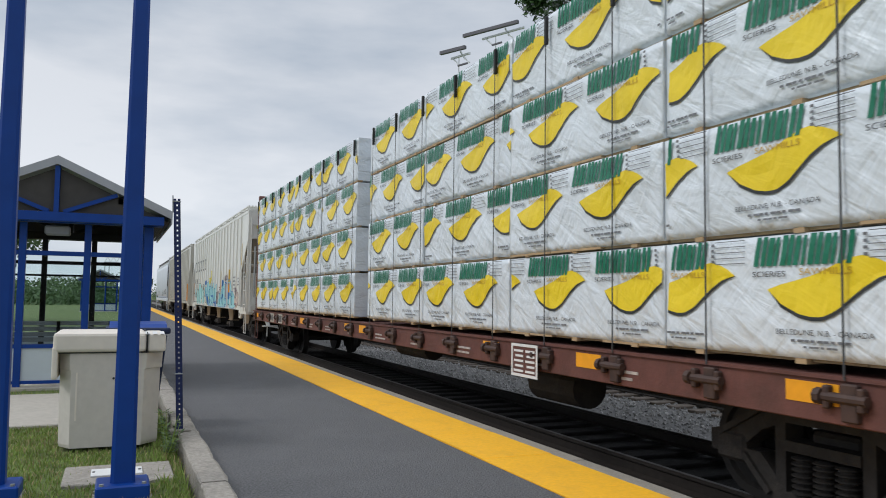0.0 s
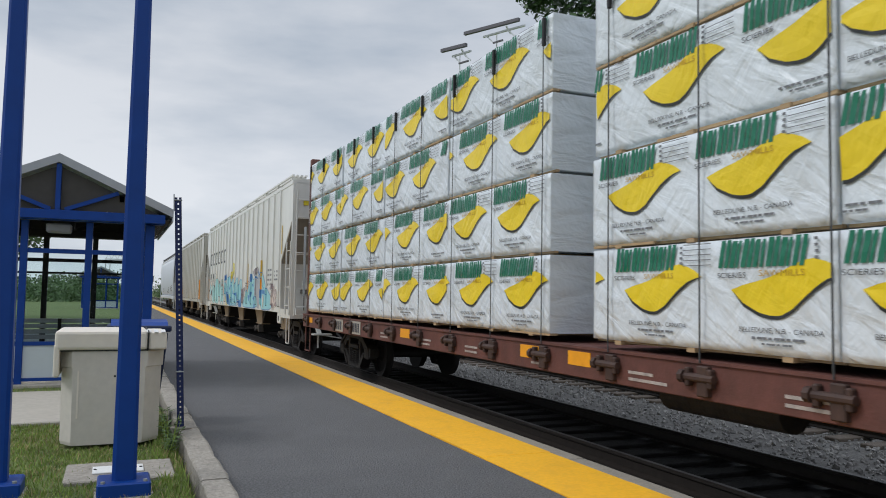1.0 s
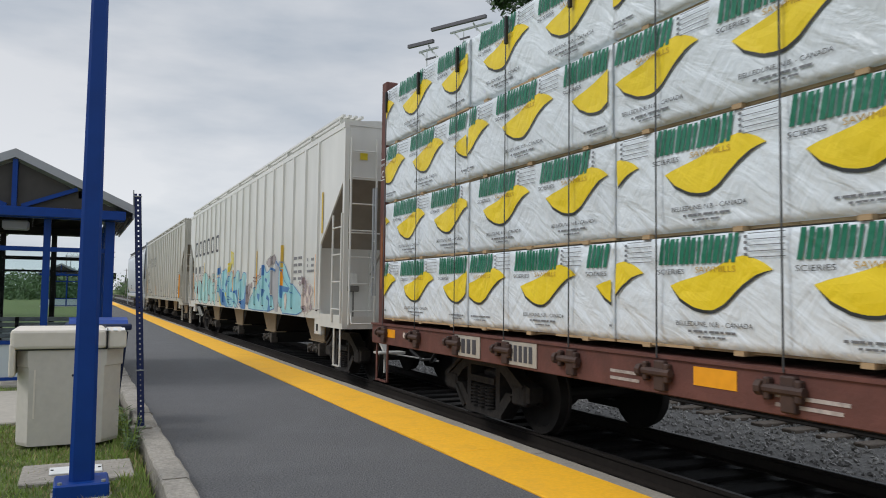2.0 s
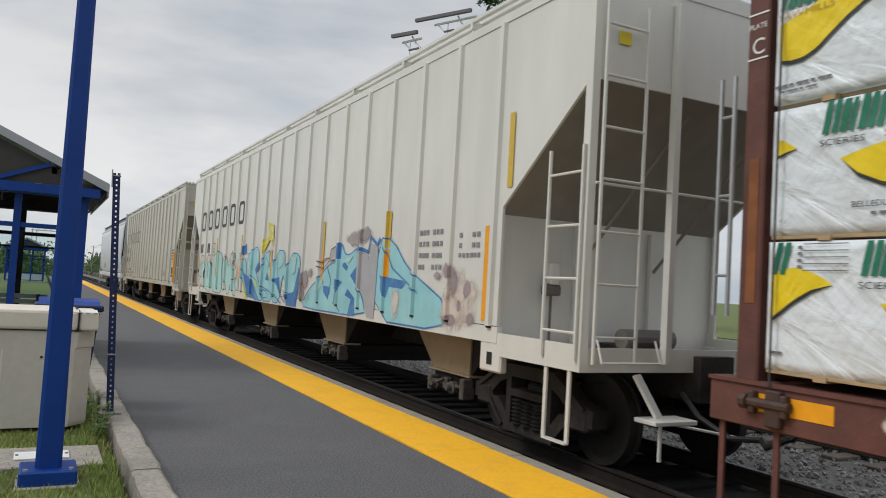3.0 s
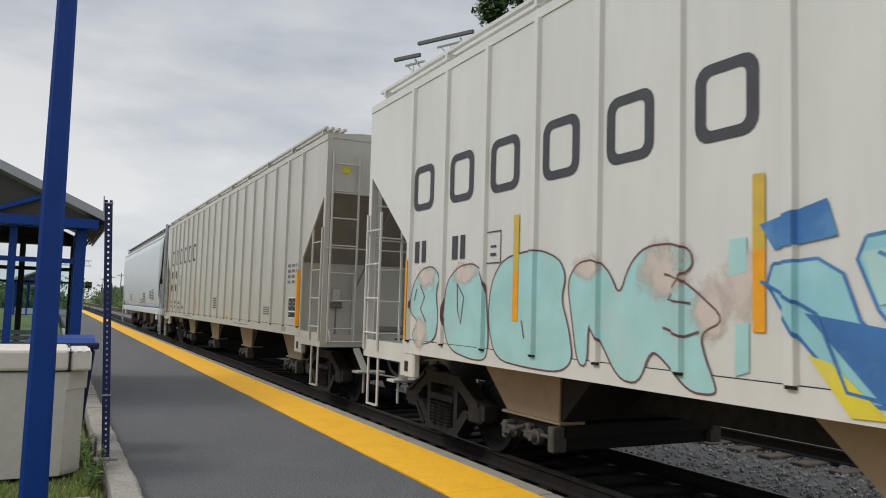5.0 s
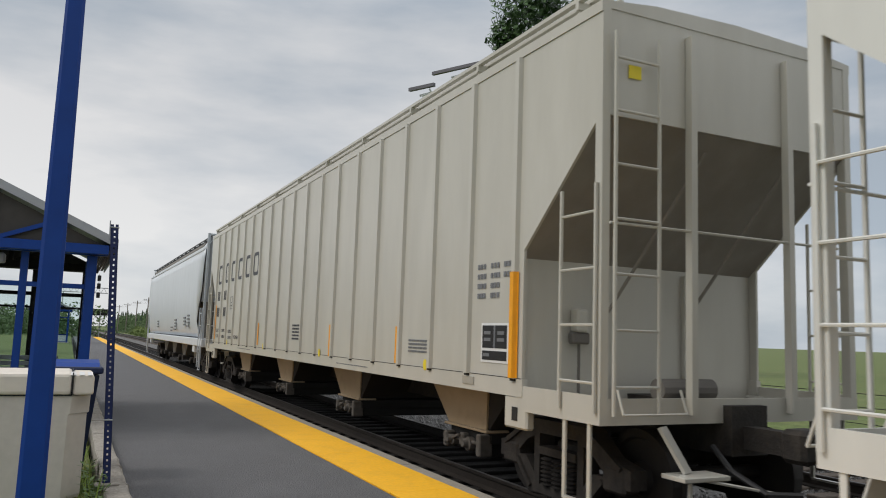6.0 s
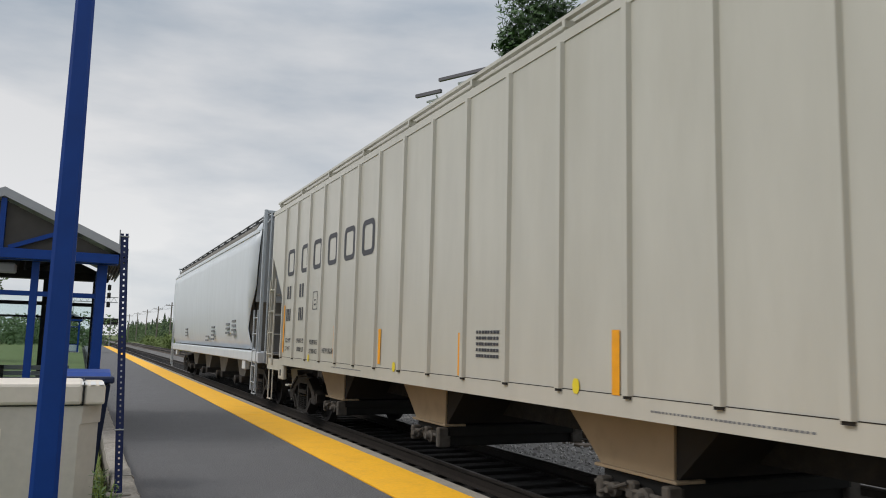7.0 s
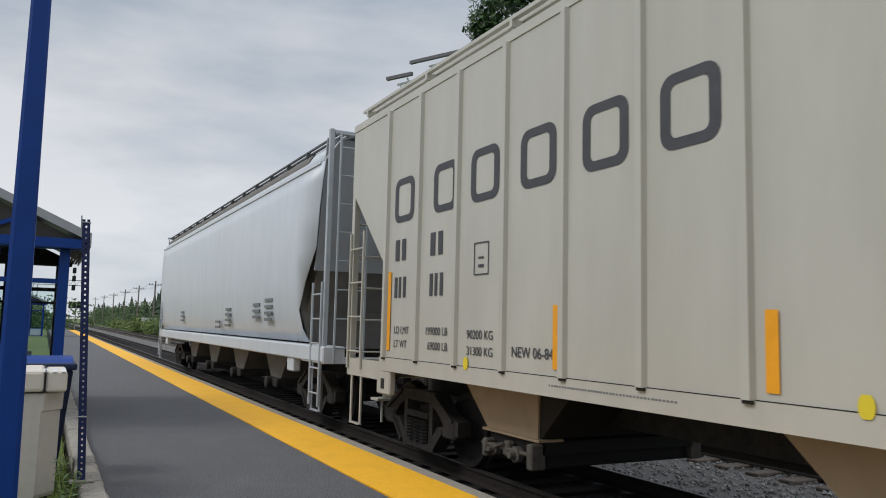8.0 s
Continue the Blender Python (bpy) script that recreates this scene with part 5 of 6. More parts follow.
def centerbeam(y_front, y_rear):
    car = holder("lumber_flat_car", (TRACK_X, (y_front + y_rear) / 2, RAIL_Z))
    tagged(car, "oxide red centre-beam flat car carrying wrapped lumber", "freight car")
    he = (y_rear - y_front) / 2
    red = M["redsteel"]
    for s in (-1, 1):
        bm = bmesh.new()
        rbox(bm, min(s * 1.48, s * 1.58), -he, 0.87, max(s * 1.48, s * 1.58), he, 1.16, 0.008)
        box(bm, min(s * 1.40, s * 1.60), -he, 1.155, max(s * 1.40, s * 1.60), he, 1.18)
        part("side_sill", bm, red, car)
        y = -he + 0.9
        k = 0
        while y < he - 0.5:
            bm = bmesh.new()
            rbox(bm, s * 1.61 - 0.03, y - 0.15, 0.97, s * 1.61 + 0.03, y - 0.10, 1.12, 0.01)
            rbox(bm, s * 1.61 - 0.03, y + 0.10, 0.97, s * 1.61 + 0.03, y + 0.15, 1.12, 0.01)
            rod(bm, (s * 1.62, y - 0.17, 1.045), (s * 1.62, y + 0.19, 1.045), 0.034, 9)
            rod(bm, (s * 1.62, y + 0.15, 1.045), (s * 1.62, y + 0.20, 1.045), 0.055, 9)
            rbox(bm, s * 1.60 - 0.03, y - 0.10, 0.90, s * 1.60 + 0.03, y + 0.02, 1.14, 0.01)
            part("strap_winch", bm, M["winch"], car)
            y += 1.22
            k += 1
        for j, (d, w, h, mt, nm) in enumerate(((0.42, 0.55, 0.12, "orange", "reflector"), (7.0, 0.42, 0.14, "orange", "reflector"), (11.0, 0.42, 0.14, "orange", "reflector"), (12.0, 0.40, 0.14, "orange", "reflector"),
                                        (17.3, 0.42, 0.14, "orange", "reflector"), (19.4, 0.42, 0.14, "orange", "reflector"), (22.0, 0.42, 0.14, "orange", "reflector"), (1.25, 0.14, 0.12, "g_pink", "label_plate"))):
            bm = bmesh.new()
            yy = he - d
            box(bm, s * 1.582 - 0.003, yy - w, 0.985, s * 1.582 + 0.003, yy, 0.985 + h)
            part(nm, bm, M[mt], car)
        for d, w in ((2.95, 0.66), (4.12, 0.70)):
            bm = bmesh.new()
            yy = he - d
            rbox(bm, s * 1.588 - 0.006, yy - w, 0.90, s * 1.588 + 0.006, yy, 1.15, 0.003)
            pl = part("number_panel", bm, M["clay"], car, "cream number panel with black marks")
            n = 4 if w < 0.7 else 6
            for i in range(n):
                q = bmesh.new()
                yb = yy - 0.06 - i * (w - 0.1) / n
                box(q, s * 1.597 - 0.002, yb - (w - 0.1) / n * 0.62, 0.94, s * 1.597 + 0.002, yb, 1.11)
                part("number_bar", q, M["ink"], pl)
        rnd = random.Random(13)
        for i in range(9):
            bm = bmesh.new()
            yy = he - 6.0 - i * 1.75
            for r in range(2):
                box(bm, s * 1.583 - 0.003, yy - rnd.uniform(0.3, 0.6), 0.93 + 0.06 * r, s * 1.583 + 0.003, yy, 0.955 + 0.06 * r)
            part("stencil_line", bm, M["stencil"], car)
        bm = bmesh.new()
        for a, b, c, d in ((0, 0, 0.58, 0.03), (0, 0.33, 0.58, 0.36), (0, 0, 0.03, 0.36), (0.55, 0, 0.58, 0.36)):
            box(bm, s * 1.66 - 0.004, -6.47 + a, 0.79 + b, s * 1.66 + 0.004, -6.47 + c, 0.79 + d)
        part("placard_frame", bm, M["white"], car)
        bm = bmesh.new()
        box(bm, s * 1.652 - 0.004, -6.45, 0.80, s * 1.652 + 0.004, -5.91, 1.14)
        pb = part("placard_panel", bm, M["redsteel"], car)
        for a, c in ((0.06, 0.26), (0.31, 0.52)):
            for i in range(5):
                q = bmesh.new()
                box(q, s * 1.661 - 0.002, -6.47 + a, 0.84 + 0.055 * i, s * 1.661 + 0.002, -6.47 + c - 0.03 * (i % 2), 0.865 + 0.055 * i)
                part("placard_text_bar", q, M["white"], pb)
        y = -he + 0.9
        while y < he - 0.5:
            if abs(y + (y_front + y_rear) / 2 - 13.94) > 0.45:
                bm = bmesh.new()
                box(bm, min(s * 1.606, s * 1.612), y - 0.007, 1.16, max(s * 1.606, s * 1.612), y + 0.007, 4.68)
                part("load_strap", bm, M["strap"], car)
                bm = bmesh.new()
                rbox(bm, s * 1.60 - 0.022, y - 0.020, 4.42, s * 1.60 + 0.018, y + 0.020, 4.735, 0.006)
                part("edge_protector", bm, M["black"], car, "black strap edge protector")
            y += 1.22
    bm = bmesh.new()
    rbox(bm, -1.48, -he, 1.02, 1.48, he, 1.17, 0.01)
    part("deck", bm, red, car)
    bm = bmesh.new()
    rbox(bm, -0.10, -he + 0.3, 4.55, 0.10, he - 0.3, 4.80, 0.01)
    part("top_chord", bm, red, car)
    y = -he + 1.2
    while y < he - 1.0:
        bm = bmesh.new()
        box(bm, -0.06, y - 0.06, 1.17, 0.06, y + 0.06, 4.55)
        part("centre_post", bm, red, car)
        y += 1.9
    for e in (-1, 1):
        for s in (-1, 1):
            bm = bmesh.new()
            rbox(bm, s * 1.45 - 0.10, e * (he - 0.28) - 0.09, 1.17, s * 1.45 + 0.10, e * (he - 0.28) + 0.09, 4.95, 0.012)
            part("end_stake", bm, red, car, "oxide red end stake with rust streaks")
            bm = bmesh.new()
            box(bm, s * 1.552 - 0.003, e * (he - 0.28) - 0.05, 1.7, s * 1.552 + 0.003, e * (he - 0.28) + 0.03, 2.7)
            part("rust_streak", bm, M["rust"], car)
            if s < 0:
                text_part("stencil_lettering", "PLATE", 0.055, car, -1.553, e * (he - 0.28) + 0.08, 3.62, M["white"])
                text_part("stencil_lettering", "C", 0.16, car, -1.553, e * (he - 0.28) + 0.05, 3.44, M["white"])
                for zz in (3.40, 3.72):
                    bm = bmesh.new()
                    box(bm, -1.555, e * (he - 0.28) - 0.085, zz, -1.549, e * (he - 0.28) + 0.085, zz + 0.012)
                    part("stencil_line", bm, M["white"], car)
            stirrup(car, red, e * (he - 0.3), s, 1.52, 0.30, 0.9, 0.45)
            ladder(car, M["galv"], (s * 1.60, e * (he - 0.02)), (s * 1.60, e * (he - 0.14)), 1.6, 3.3, 3, 0.012, "grab_irons")
        bm = bmesh.new()
        rbox(bm, -1.45, e * (he - 0.28) - 0.05, 1.17, 1.45, e * (he - 0.28) + 0.05, 4.7, 0.01)
        part("end_bulkhead", bm, red, car)
        coupler(car, e * he, e)
        bogie(car, e * (he - 2.75))
    bm = bmesh.new()
    prism_x(bm, [(-he + 0.5, 1.02), (-he + 4.5, 0.62), (he - 4.5, 0.62), (he - 0.5, 1.02)], -0.28, 0.28)
    part("centre_sill", bm, M["truck"], car)
    bm = bmesh.new()
    rod(bm, (-0.95, -he + 5.9, 0.66), (-0.95, -he + 6.9, 0.66), 0.22, 16)
    part("air_reservoir", bm, M["truck"], car)
    bm = bmesh.new()
    rod(bm, (-1.0, -2.0, 0.80), (-1.0, -0.6, 0.80), 0.17, 14)
    part("air_reservoir", bm, M["truck"], car)
    bm = bmesh.new()
    for k in (-1, 1):
        rod(bm, (k * 0.9, -he + 3.8, 0.78), (k * 0.9, he - 3.8, 0.78), 0.025, 6)
    part("brake_pipe", bm, M["truck"], car)
    return car


def wrinkle(y, z, seed):
    v = Vector((seed * 7.31, y * 1.6, z * 2.6))
    w = Vector((seed * 3.7, (y + z * 0.7) * 3.0, (z - y * 0.5) * 4.5))
    d = abs(noise.noise(w))
    return -0.020 * noise.noise(v) - 0.007 * (1 - d) ** 4


BUNDLE_H = 0.845


WORDS = {}


def word_mesh(words):
    """Vertices and faces of a word, one unit wide and one high."""
    if words not in WORDS:
        cu = bpy.data.curves.new("word", "FONT")
        cu.body, cu.resolution_u = words, 3
        tmp = bpy.data.objects.new("word", cu)
        scene.collection.objects.link(tmp)
        bpy.context.view_layer.update()
        me = bpy.data.meshes.new_from_object(tmp.evaluated_get(bpy.context.evaluated_depsgraph_get()))
        bpy.data.objects.remove(tmp)
        co = np.array([v.co[:2] for v in me.vertices])
        lo, hi = co.min(0), co.max(0)
        WORDS[words] = ((co - lo) / (hi - lo), [tuple(p.vertices) for p in me.polygons])
        bpy.data.meshes.remove(me)
    return WORDS[words]


for word in ("SCIERIES", "SAWMILLS", "BELLEDUNE, N.B. - CANADA"):
    word_mesh(word)


def lumber_bundle(name_seed, length, prints):
    """One wrapped package; local origin at its lower middle, the printed side faces -x."""
    rnd = random.Random(name_seed)
    hw, h = 0.66, BUNDLE_H
    bm = bmesh.new()
    ny, nz = 44, 14
    hl = length / 2
    for sx in (-1, 1):
        g = [[None] * (nz + 1) for _ in range(ny + 1)]
        for i in range(ny + 1):
            for j in range(nz + 1):
                y, z = -hl + length * i / ny, h * j / nz
                fade = min(1, min(j, nz - j) / 1.5, min(i, ny - i) / 1.5)
                xx = sx * (hw - 0.012 * (1 - fade)) + (-sx) * wrinkle(y, z, name_seed + (0 if sx < 0 else 50)) * -1 * fade
                g[i][j] = bm.verts.new((xx, y, z))
        for i in range(ny):
            for j in range(nz):
                bm.faces.new((g[i][j], g[i + 1][j], g[i + 1][j + 1], g[i][j + 1]))
        if sx < 0:
            left = g
        else:
            right = g
    for i in range(ny):
        bm.faces.new((left[i][nz], left[i + 1][nz], right[i + 1][nz], right[i][nz]))
        bm.faces.new((left[i][0], left[i + 1][0], right[i + 1][0], right[i][0]))
    for i in (0, ny):
        bm.faces.new([left[i][j] for j in range(nz + 1)] + [right[i][j] for j in range(nz, -1, -1)])
    top = finish("lumber_pack", bm, M["wrap"])
    for p in top.data.polygons:
        p.use_smooth = len(p.vertices) == 4
    tagged(top, "lumber bundle in white printed plastic wrap, strapped, on a flat car", "lumber pack", "wrapped lumber packs")

    def sx(y, z):
        return -hw - wrinkle(y, z, name_seed) - 0.009

    def sheet(name, rows, mat, label="", proud=0.0):
        """Rows of equal length of (y, z), laid on the wrap."""
        q = bmesh.new()
        vs = [[q.verts.new((sx(max(-hl, min(hl, y)), z) - proud, max(-hl + 0.004, min(hl - 0.004, y)), z)) for y, z in r] for r in rows]
        for a, b in zip(vs, vs[1:]):
            for i in range(len(a) - 1):
                q.faces.new((a[i], a[i + 1], b[i + 1], b[i]))
        bmesh.ops.dissolve_degenerate(q, dist=0.0005, edges=list(q.edges))
        if not q.faces:
            q.free()
            return
        part(name, q, mat, top, label)

    def strip(q, u, wd, z0, z1, yy, shown, lean=0.20):
        """One slanted bar of print that is wd wide."""
        if not shown(u, u + wd + lean * 0.2):
            return
        rows = []
        for f in (0, 0.34, 0.67, 1):
            z = z0 + (z1 - z0) * f
            sl = lean * (z - 0.628)
            rows.append([q.verts.new((sx(yy(v), z) - 0.003, yy(v), z)) for v in (u + sl, u + sl + wd / 2, u + sl + wd)])
        for a, b in zip(rows, rows[1:]):
            for i in range(2):
                q.faces.new((a[i], a[i + 1], b[i + 1], b[i]))

    def keep(name, q, mat, label):
        if q.faces:
            tagged(part(name, q, mat, top, label), kind="stuff")
        else:
            q.free()

    def lettering(name, words, u_a, u_b, z0, z1, yy, shown, mat):
        if not shown(u_a, u_b):
            return
        co, faces = word_mesh(words)
        q = bmesh.new()
        vs = []
        for px, pz in co:
            y, z = yy(u_a + (u_b - u_a) * px), z0 + (z1 - z0) * pz
            vs.append(q.verts.new((sx(y, z) - 0.005, y, z)))
        for f in faces:
            q.faces.new([vs[i] for i in f])
        tagged(part(name, q, mat, top), kind="stuff")

    # prints: the reader's left is +y; u runs from the start of a print, which the pack's ends cut
    edge_u = (0.14, 0.17, 0.25, 0.40, 0.50, 0.59, 0.70, 0.81, 0.89, 0.99, 1.08, 1.14)
    edge_lo = (0.460, 0.430, 0.362, 0.295, 0.277, 0.277, 0.325, 0.412, 0.472, 0.530, 0.556, 0.566)
    edge_hi = (0.465, 0.473, 0.497, 0.527, 0.550, 0.580, 0.625, 0.664, 0.674, 0.650, 0.612, 0.570)
    us = [0.14 + i / 28 for i in range(29)]
    for u0 in prints:
        lo_cut, hi_cut = 0.012 - u0, length - 0.012 - u0

        def yy(u):
            return hl - u0 - u

        def shown(u_a, u_b):
            return u_a >= lo_cut and u_b <= hi_cut
        seen = [u for u in us if shown(u, u)]
        if len(seen) > 3:
            top_e, low_e = np.interp(seen, edge_u, edge_hi), np.interp(seen, edge_u, edge_lo)
            sheet("swoosh_print", [[(yy(u), l + (h2 - l) * f) for u, h2, l in zip(seen, top_e, low_e)] for f in (0, 0.25, 0.5, 0.75, 1)], M["wrapyellow"], "yellow swoosh print")
            sheet("swoosh_rim", [[(yy(u + 0.008), l - d * min(1, 9 * (u - 0.135), 5 * (1.16 - u))) for u, l in zip(seen, low_e)] for d in (-0.002, 0.024)], M["wrapblack"], "", 0.001)
        # a row of plain slanted strokes in green
        q = bmesh.new()
        for i in range(7):
            z0, z1 = 0.628, 0.838 - 0.010 * ((i * 3) % 2)
            for du, wd in ((0.0, 0.050 if i % 3 else 0.042), (0.062, 0.030 if i % 2 else 0.040)):
                strip(q, 0.010 + i * 0.117 + du, wd, z0, z1, yy, shown)
        keep("brand_print", q, M["wrapgreen"], "green slanted lettering blocks")
        lettering("small_lettering", "SCIERIES", 0.0, 0.30, 0.552, 0.592, yy, shown, M["wrapblack"])
        lettering("small_lettering", "SAWMILLS", 0.42, 0.82, 0.560, 0.605, yy, shown, M["orange_print"])
        lettering("small_lettering", "BELLEDUNE, N.B. - CANADA", 0.22, 0.97, 0.150, 0.192, yy, shown, M["wrapblack"])
        q = bmesh.new()
        for u_a, u_b, z, hgt, n in ((0.34, 0.82, 0.108, 0.018, 9), (0.44, 0.72, 0.070, 0.014, 6)):
            for c in range(n):
                w1 = (u_b - u_a) / n
                strip(q, u_a + c * w1, w1 * (0.65 + 0.3 * ((c * 5) % 3) / 2), z, z + hgt, yy, shown, 0.0)
        for r in range(5):
            strip(q, 0.94, 0.31, 0.655 + 0.042 * r, 0.661 + 0.042 * r, yy, shown, 0.0)
            if r:
                strip(q, 0.90, 0.032, 0.628 + 0.042 * r, 0.648 + 0.042 * r, yy, shown, 0.0)
        keep("small_print", q, M["wrapgrey"], "grey rows of small print")
    # raw boards that show under the wrap
    q = bmesh.new()
    for b in range(3):
        lo2, hi2 = -hl + length * b / 3, -hl + length * (b + 0.99) / 3
        back = 0.012 if rnd.random() < 0.4 else 0.06
        box(q, -hw + back, lo2, -0.022, -hw + 0.11, hi2, 0.004)
    part("exposed_board", q, M["timber"], top, "raw softwood showing below the wrap")
    return top


def load_lumber(stacks):
    """Bundles four high on the platform side and the far side of the beam."""
    protos = {}
    out = []
    rnd = random.Random(21)
    # where the first print of each pack starts, from its rear end, row by row and from the rear pack on
    firsts = (((0.65, -0.25, 0.55, 0.30), (0.37, 0.24, 0.50, 0.10), (0.94, 0.70, -0.10, 0.35), (0.55, 0.20, 0.80, -0.20)),
              ((0.37, 0.03, 0.42, -0.35), (0.12, 0.80, 0.05, 0.60), (0.62, -0.15, 0.30, 0.90), (0.25, 0.50, -0.30, 0.75)))
    for nth, (y0, y1, n) in enumerate(stacks):
        ln = (y1 - y0) / n
        for side in (-1, 1):
            for row in range(4):
                z = 1.04 + row * 0.886
                for k in range(n):
                    key = (nth, row, k)
                    y = y0 + (k + 0.5) * ln
                    m = Matrix.Translation((TRACK_X + side * 0.905 + rnd.uniform(-0.02, 0.02), y, z + 0.03)) @ Matrix.Rotation(math.pi if side > 0 else 0, 4, "Z")
                    if key not in protos:
                        first = firsts[nth][row][n - 1 - k]
                        b = lumber_bundle(nth * 16 + row * 4 + k + 1, ln - 0.02, [first + 1.32 * j for j in (-1, 0, 1, 2)])
                        b.matrix_basis = m
                        protos[key] = b
                    else:
                        b = copy_thing(protos[key], m)
                    out.append(b)
                # timber spacers under the row
                for k in range(n):
                    for f in (0.15, 0.5, 0.85):
                        bm = bmesh.new()
                        yy = y0 + (k + f) * ln
                        box(bm, -0.66, -0.045, -0.018, 0.66, 0.045, 0.018)
                        if "spacer" not in protos:
                            sp = finish("spacer_board", bm, M["timber"])
                            tagged(sp, "raw softwood spacer board between lumber bundles", "spacer board", "spacer boards")
                            protos["spacer"] = sp
                            sp.location = (TRACK_X + side * 0.905, yy, z + 0.010)
                            out.append(sp)
                        else:
                            bm.free()
                            out.append(copy_thing(protos["spacer"], Matrix.Translation((TRACK_X + side * 0.905, yy, z + 0.010))))
    return out


def graffiti(car, hs, W=1.60):
    """Sprayed shapes on the lower half of the platform side; d is metres from the rear of the sheet."""
    x = -W - 0.001
    count = [0]

    def blob(mat, pts, lift):
        count[0] += 1
        bm = bmesh.new()
        xa = x - 0.003 - lift * 0.0009 - count[0] * 0.00012
        bm.faces.new([bm.verts.new((xa, hs - d, z)) for d, z in pts])
        drape(bm, car)
        part("graffiti_patch", bm, M[mat], car, "sprayed graffiti shape")

    def stroke(mat, pts, w, lift):
        count[0] += 1
        bm = bmesh.new()
        xa = x - 0.0034 - lift * 0.0009 - count[0] * 0.00012
        left, right = [], []
        for i, (d0, z0) in enumerate(pts):
            (da, za), (db, zb) = pts[max(0, i - 1)], pts[min(len(pts) - 1, i + 1)]
            ln = math.hypot(db - da, zb - za) or 1
            nx, nz = -(zb - za) / ln * w / 2, (db - da) / ln * w / 2
            left.append(bm.verts.new((xa, hs - d0 - nx, z0 + nz)))
            right.append(bm.verts.new((xa, hs - d0 + nx, z0 - nz)))
        for i in range(len(pts) - 1):
            bm.faces.new((left[i], left[i + 1], right[i + 1], right[i]))
        drape(bm, car)
        part("graffiti_line", bm, M[mat], car, "sprayed outline")

    def rounded(pts, times=2):
        """Cuts the corners of a closed outline."""
        for _ in range(times):
            pts = [(p[0] * f + q[0] * (1 - f), p[1] * f + q[1] * (1 - f)) for p, q in zip(pts, list(pts[1:]) + [pts[0]]) for f in (0.78, 0.22)]
        return pts

    # rounded mint throw-up near the rear, drawn with a maroon line
    for pts in (((0.49, 2.0), (0.73, 2.19), (1.05, 2.23), (1.25, 2.09), (1.15, 1.89), (1.24, 1.62), (1.16, 1.32), (0.63, 1.24), (0.5, 1.39), (0.69, 1.54), (0.40, 1.67)),
                ((1.42, 2.02), (1.72, 2.2), (2.1, 2.22), (2.33, 2.06), (2.37, 1.76), (2.42, 1.41), (2.38, 1.18), (2.03, 1.17), (1.52, 1.25), (1.36, 1.56)),
                ((2.45, 2.0), (2.69, 2.25), (3.3, 2.31), (3.67, 2.2), (3.77, 2.03), (3.70, 1.83), (3.82, 1.58), (3.89, 1.29), (3.7, 1.17), (3.15, 1.17), (2.57, 1.21), (2.4, 1.59)),
                ((3.79, 1.98), (3.93, 2.15), (4.2, 2.17), (4.37, 2.06), (4.5, 1.85), (4.61, 2.1), (4.79, 2.24), (5.1, 2.25), (5.28, 2.19), (5.3, 2.07), (5.16, 1.99), (5.33, 1.89), (5.61, 1.69), (5.37, 1.59), (5.41, 1.44), (5.53, 1.21),
                 (5.48, 1.17), (5.26, 1.17), (5.02, 1.37), (4.87, 1.45), (4.74, 1.17), (4.49, 1.19), (4.25, 1.5), (4.1, 1.66), (4.09, 1.25), (3.95, 1.27), (3.86, 1.68))):
        pts = rounded(pts)
        blob("g_mint", pts, 0)
        stroke("g_line", pts + [pts[0]], 0.017, 2)
    for c, z, w, h in ((0.85, 2.10, 0.38, 0.20), (1.85, 2.12, 0.42, 0.18), (5.00, 2.06, 0.42, 0.30), (4.10, 2.10, 0.30, 0.16), (5.45, 1.75, 0.26, 0.30), (0.75, 1.40, 0.26, 0.26), (5.75, 1.95, 0.26, 0.34)):
        blob("g_pink", [(c + w * math.cos(i / 16 * 6.283), z + h * math.sin(i / 16 * 6.283)) for i in range(16)], 1)
    for pts in (((0.72, 2.0), (0.85, 1.85), (0.74, 1.70), (0.90, 1.55)), ((0.62, 1.95), (0.55, 1.8)), ((1.70, 2.0), (1.86, 1.85), (1.80, 1.55), (1.72, 1.70), (1.70, 2.0)), ((5.01, 2.02), (5.19, 1.98), (5.05, 1.83), (5.28, 1.80)), ((5.0, 1.62), (5.22, 1.56), (5.36, 1.60)), ((3.05, 1.62), (3.10, 1.45))):
        stroke("g_line", pts, 0.02, 2)
    for c, z, w, h in ((5.70, 2.12, 0.08, 0.13), (5.74, 1.50, 0.06, 0.18)):
        blob("g_mint", [(c - w, z - h), (c + w, z - h * 0.8), (c + w, z + h), (c - w * 0.8, z + h * 0.9)], 1)
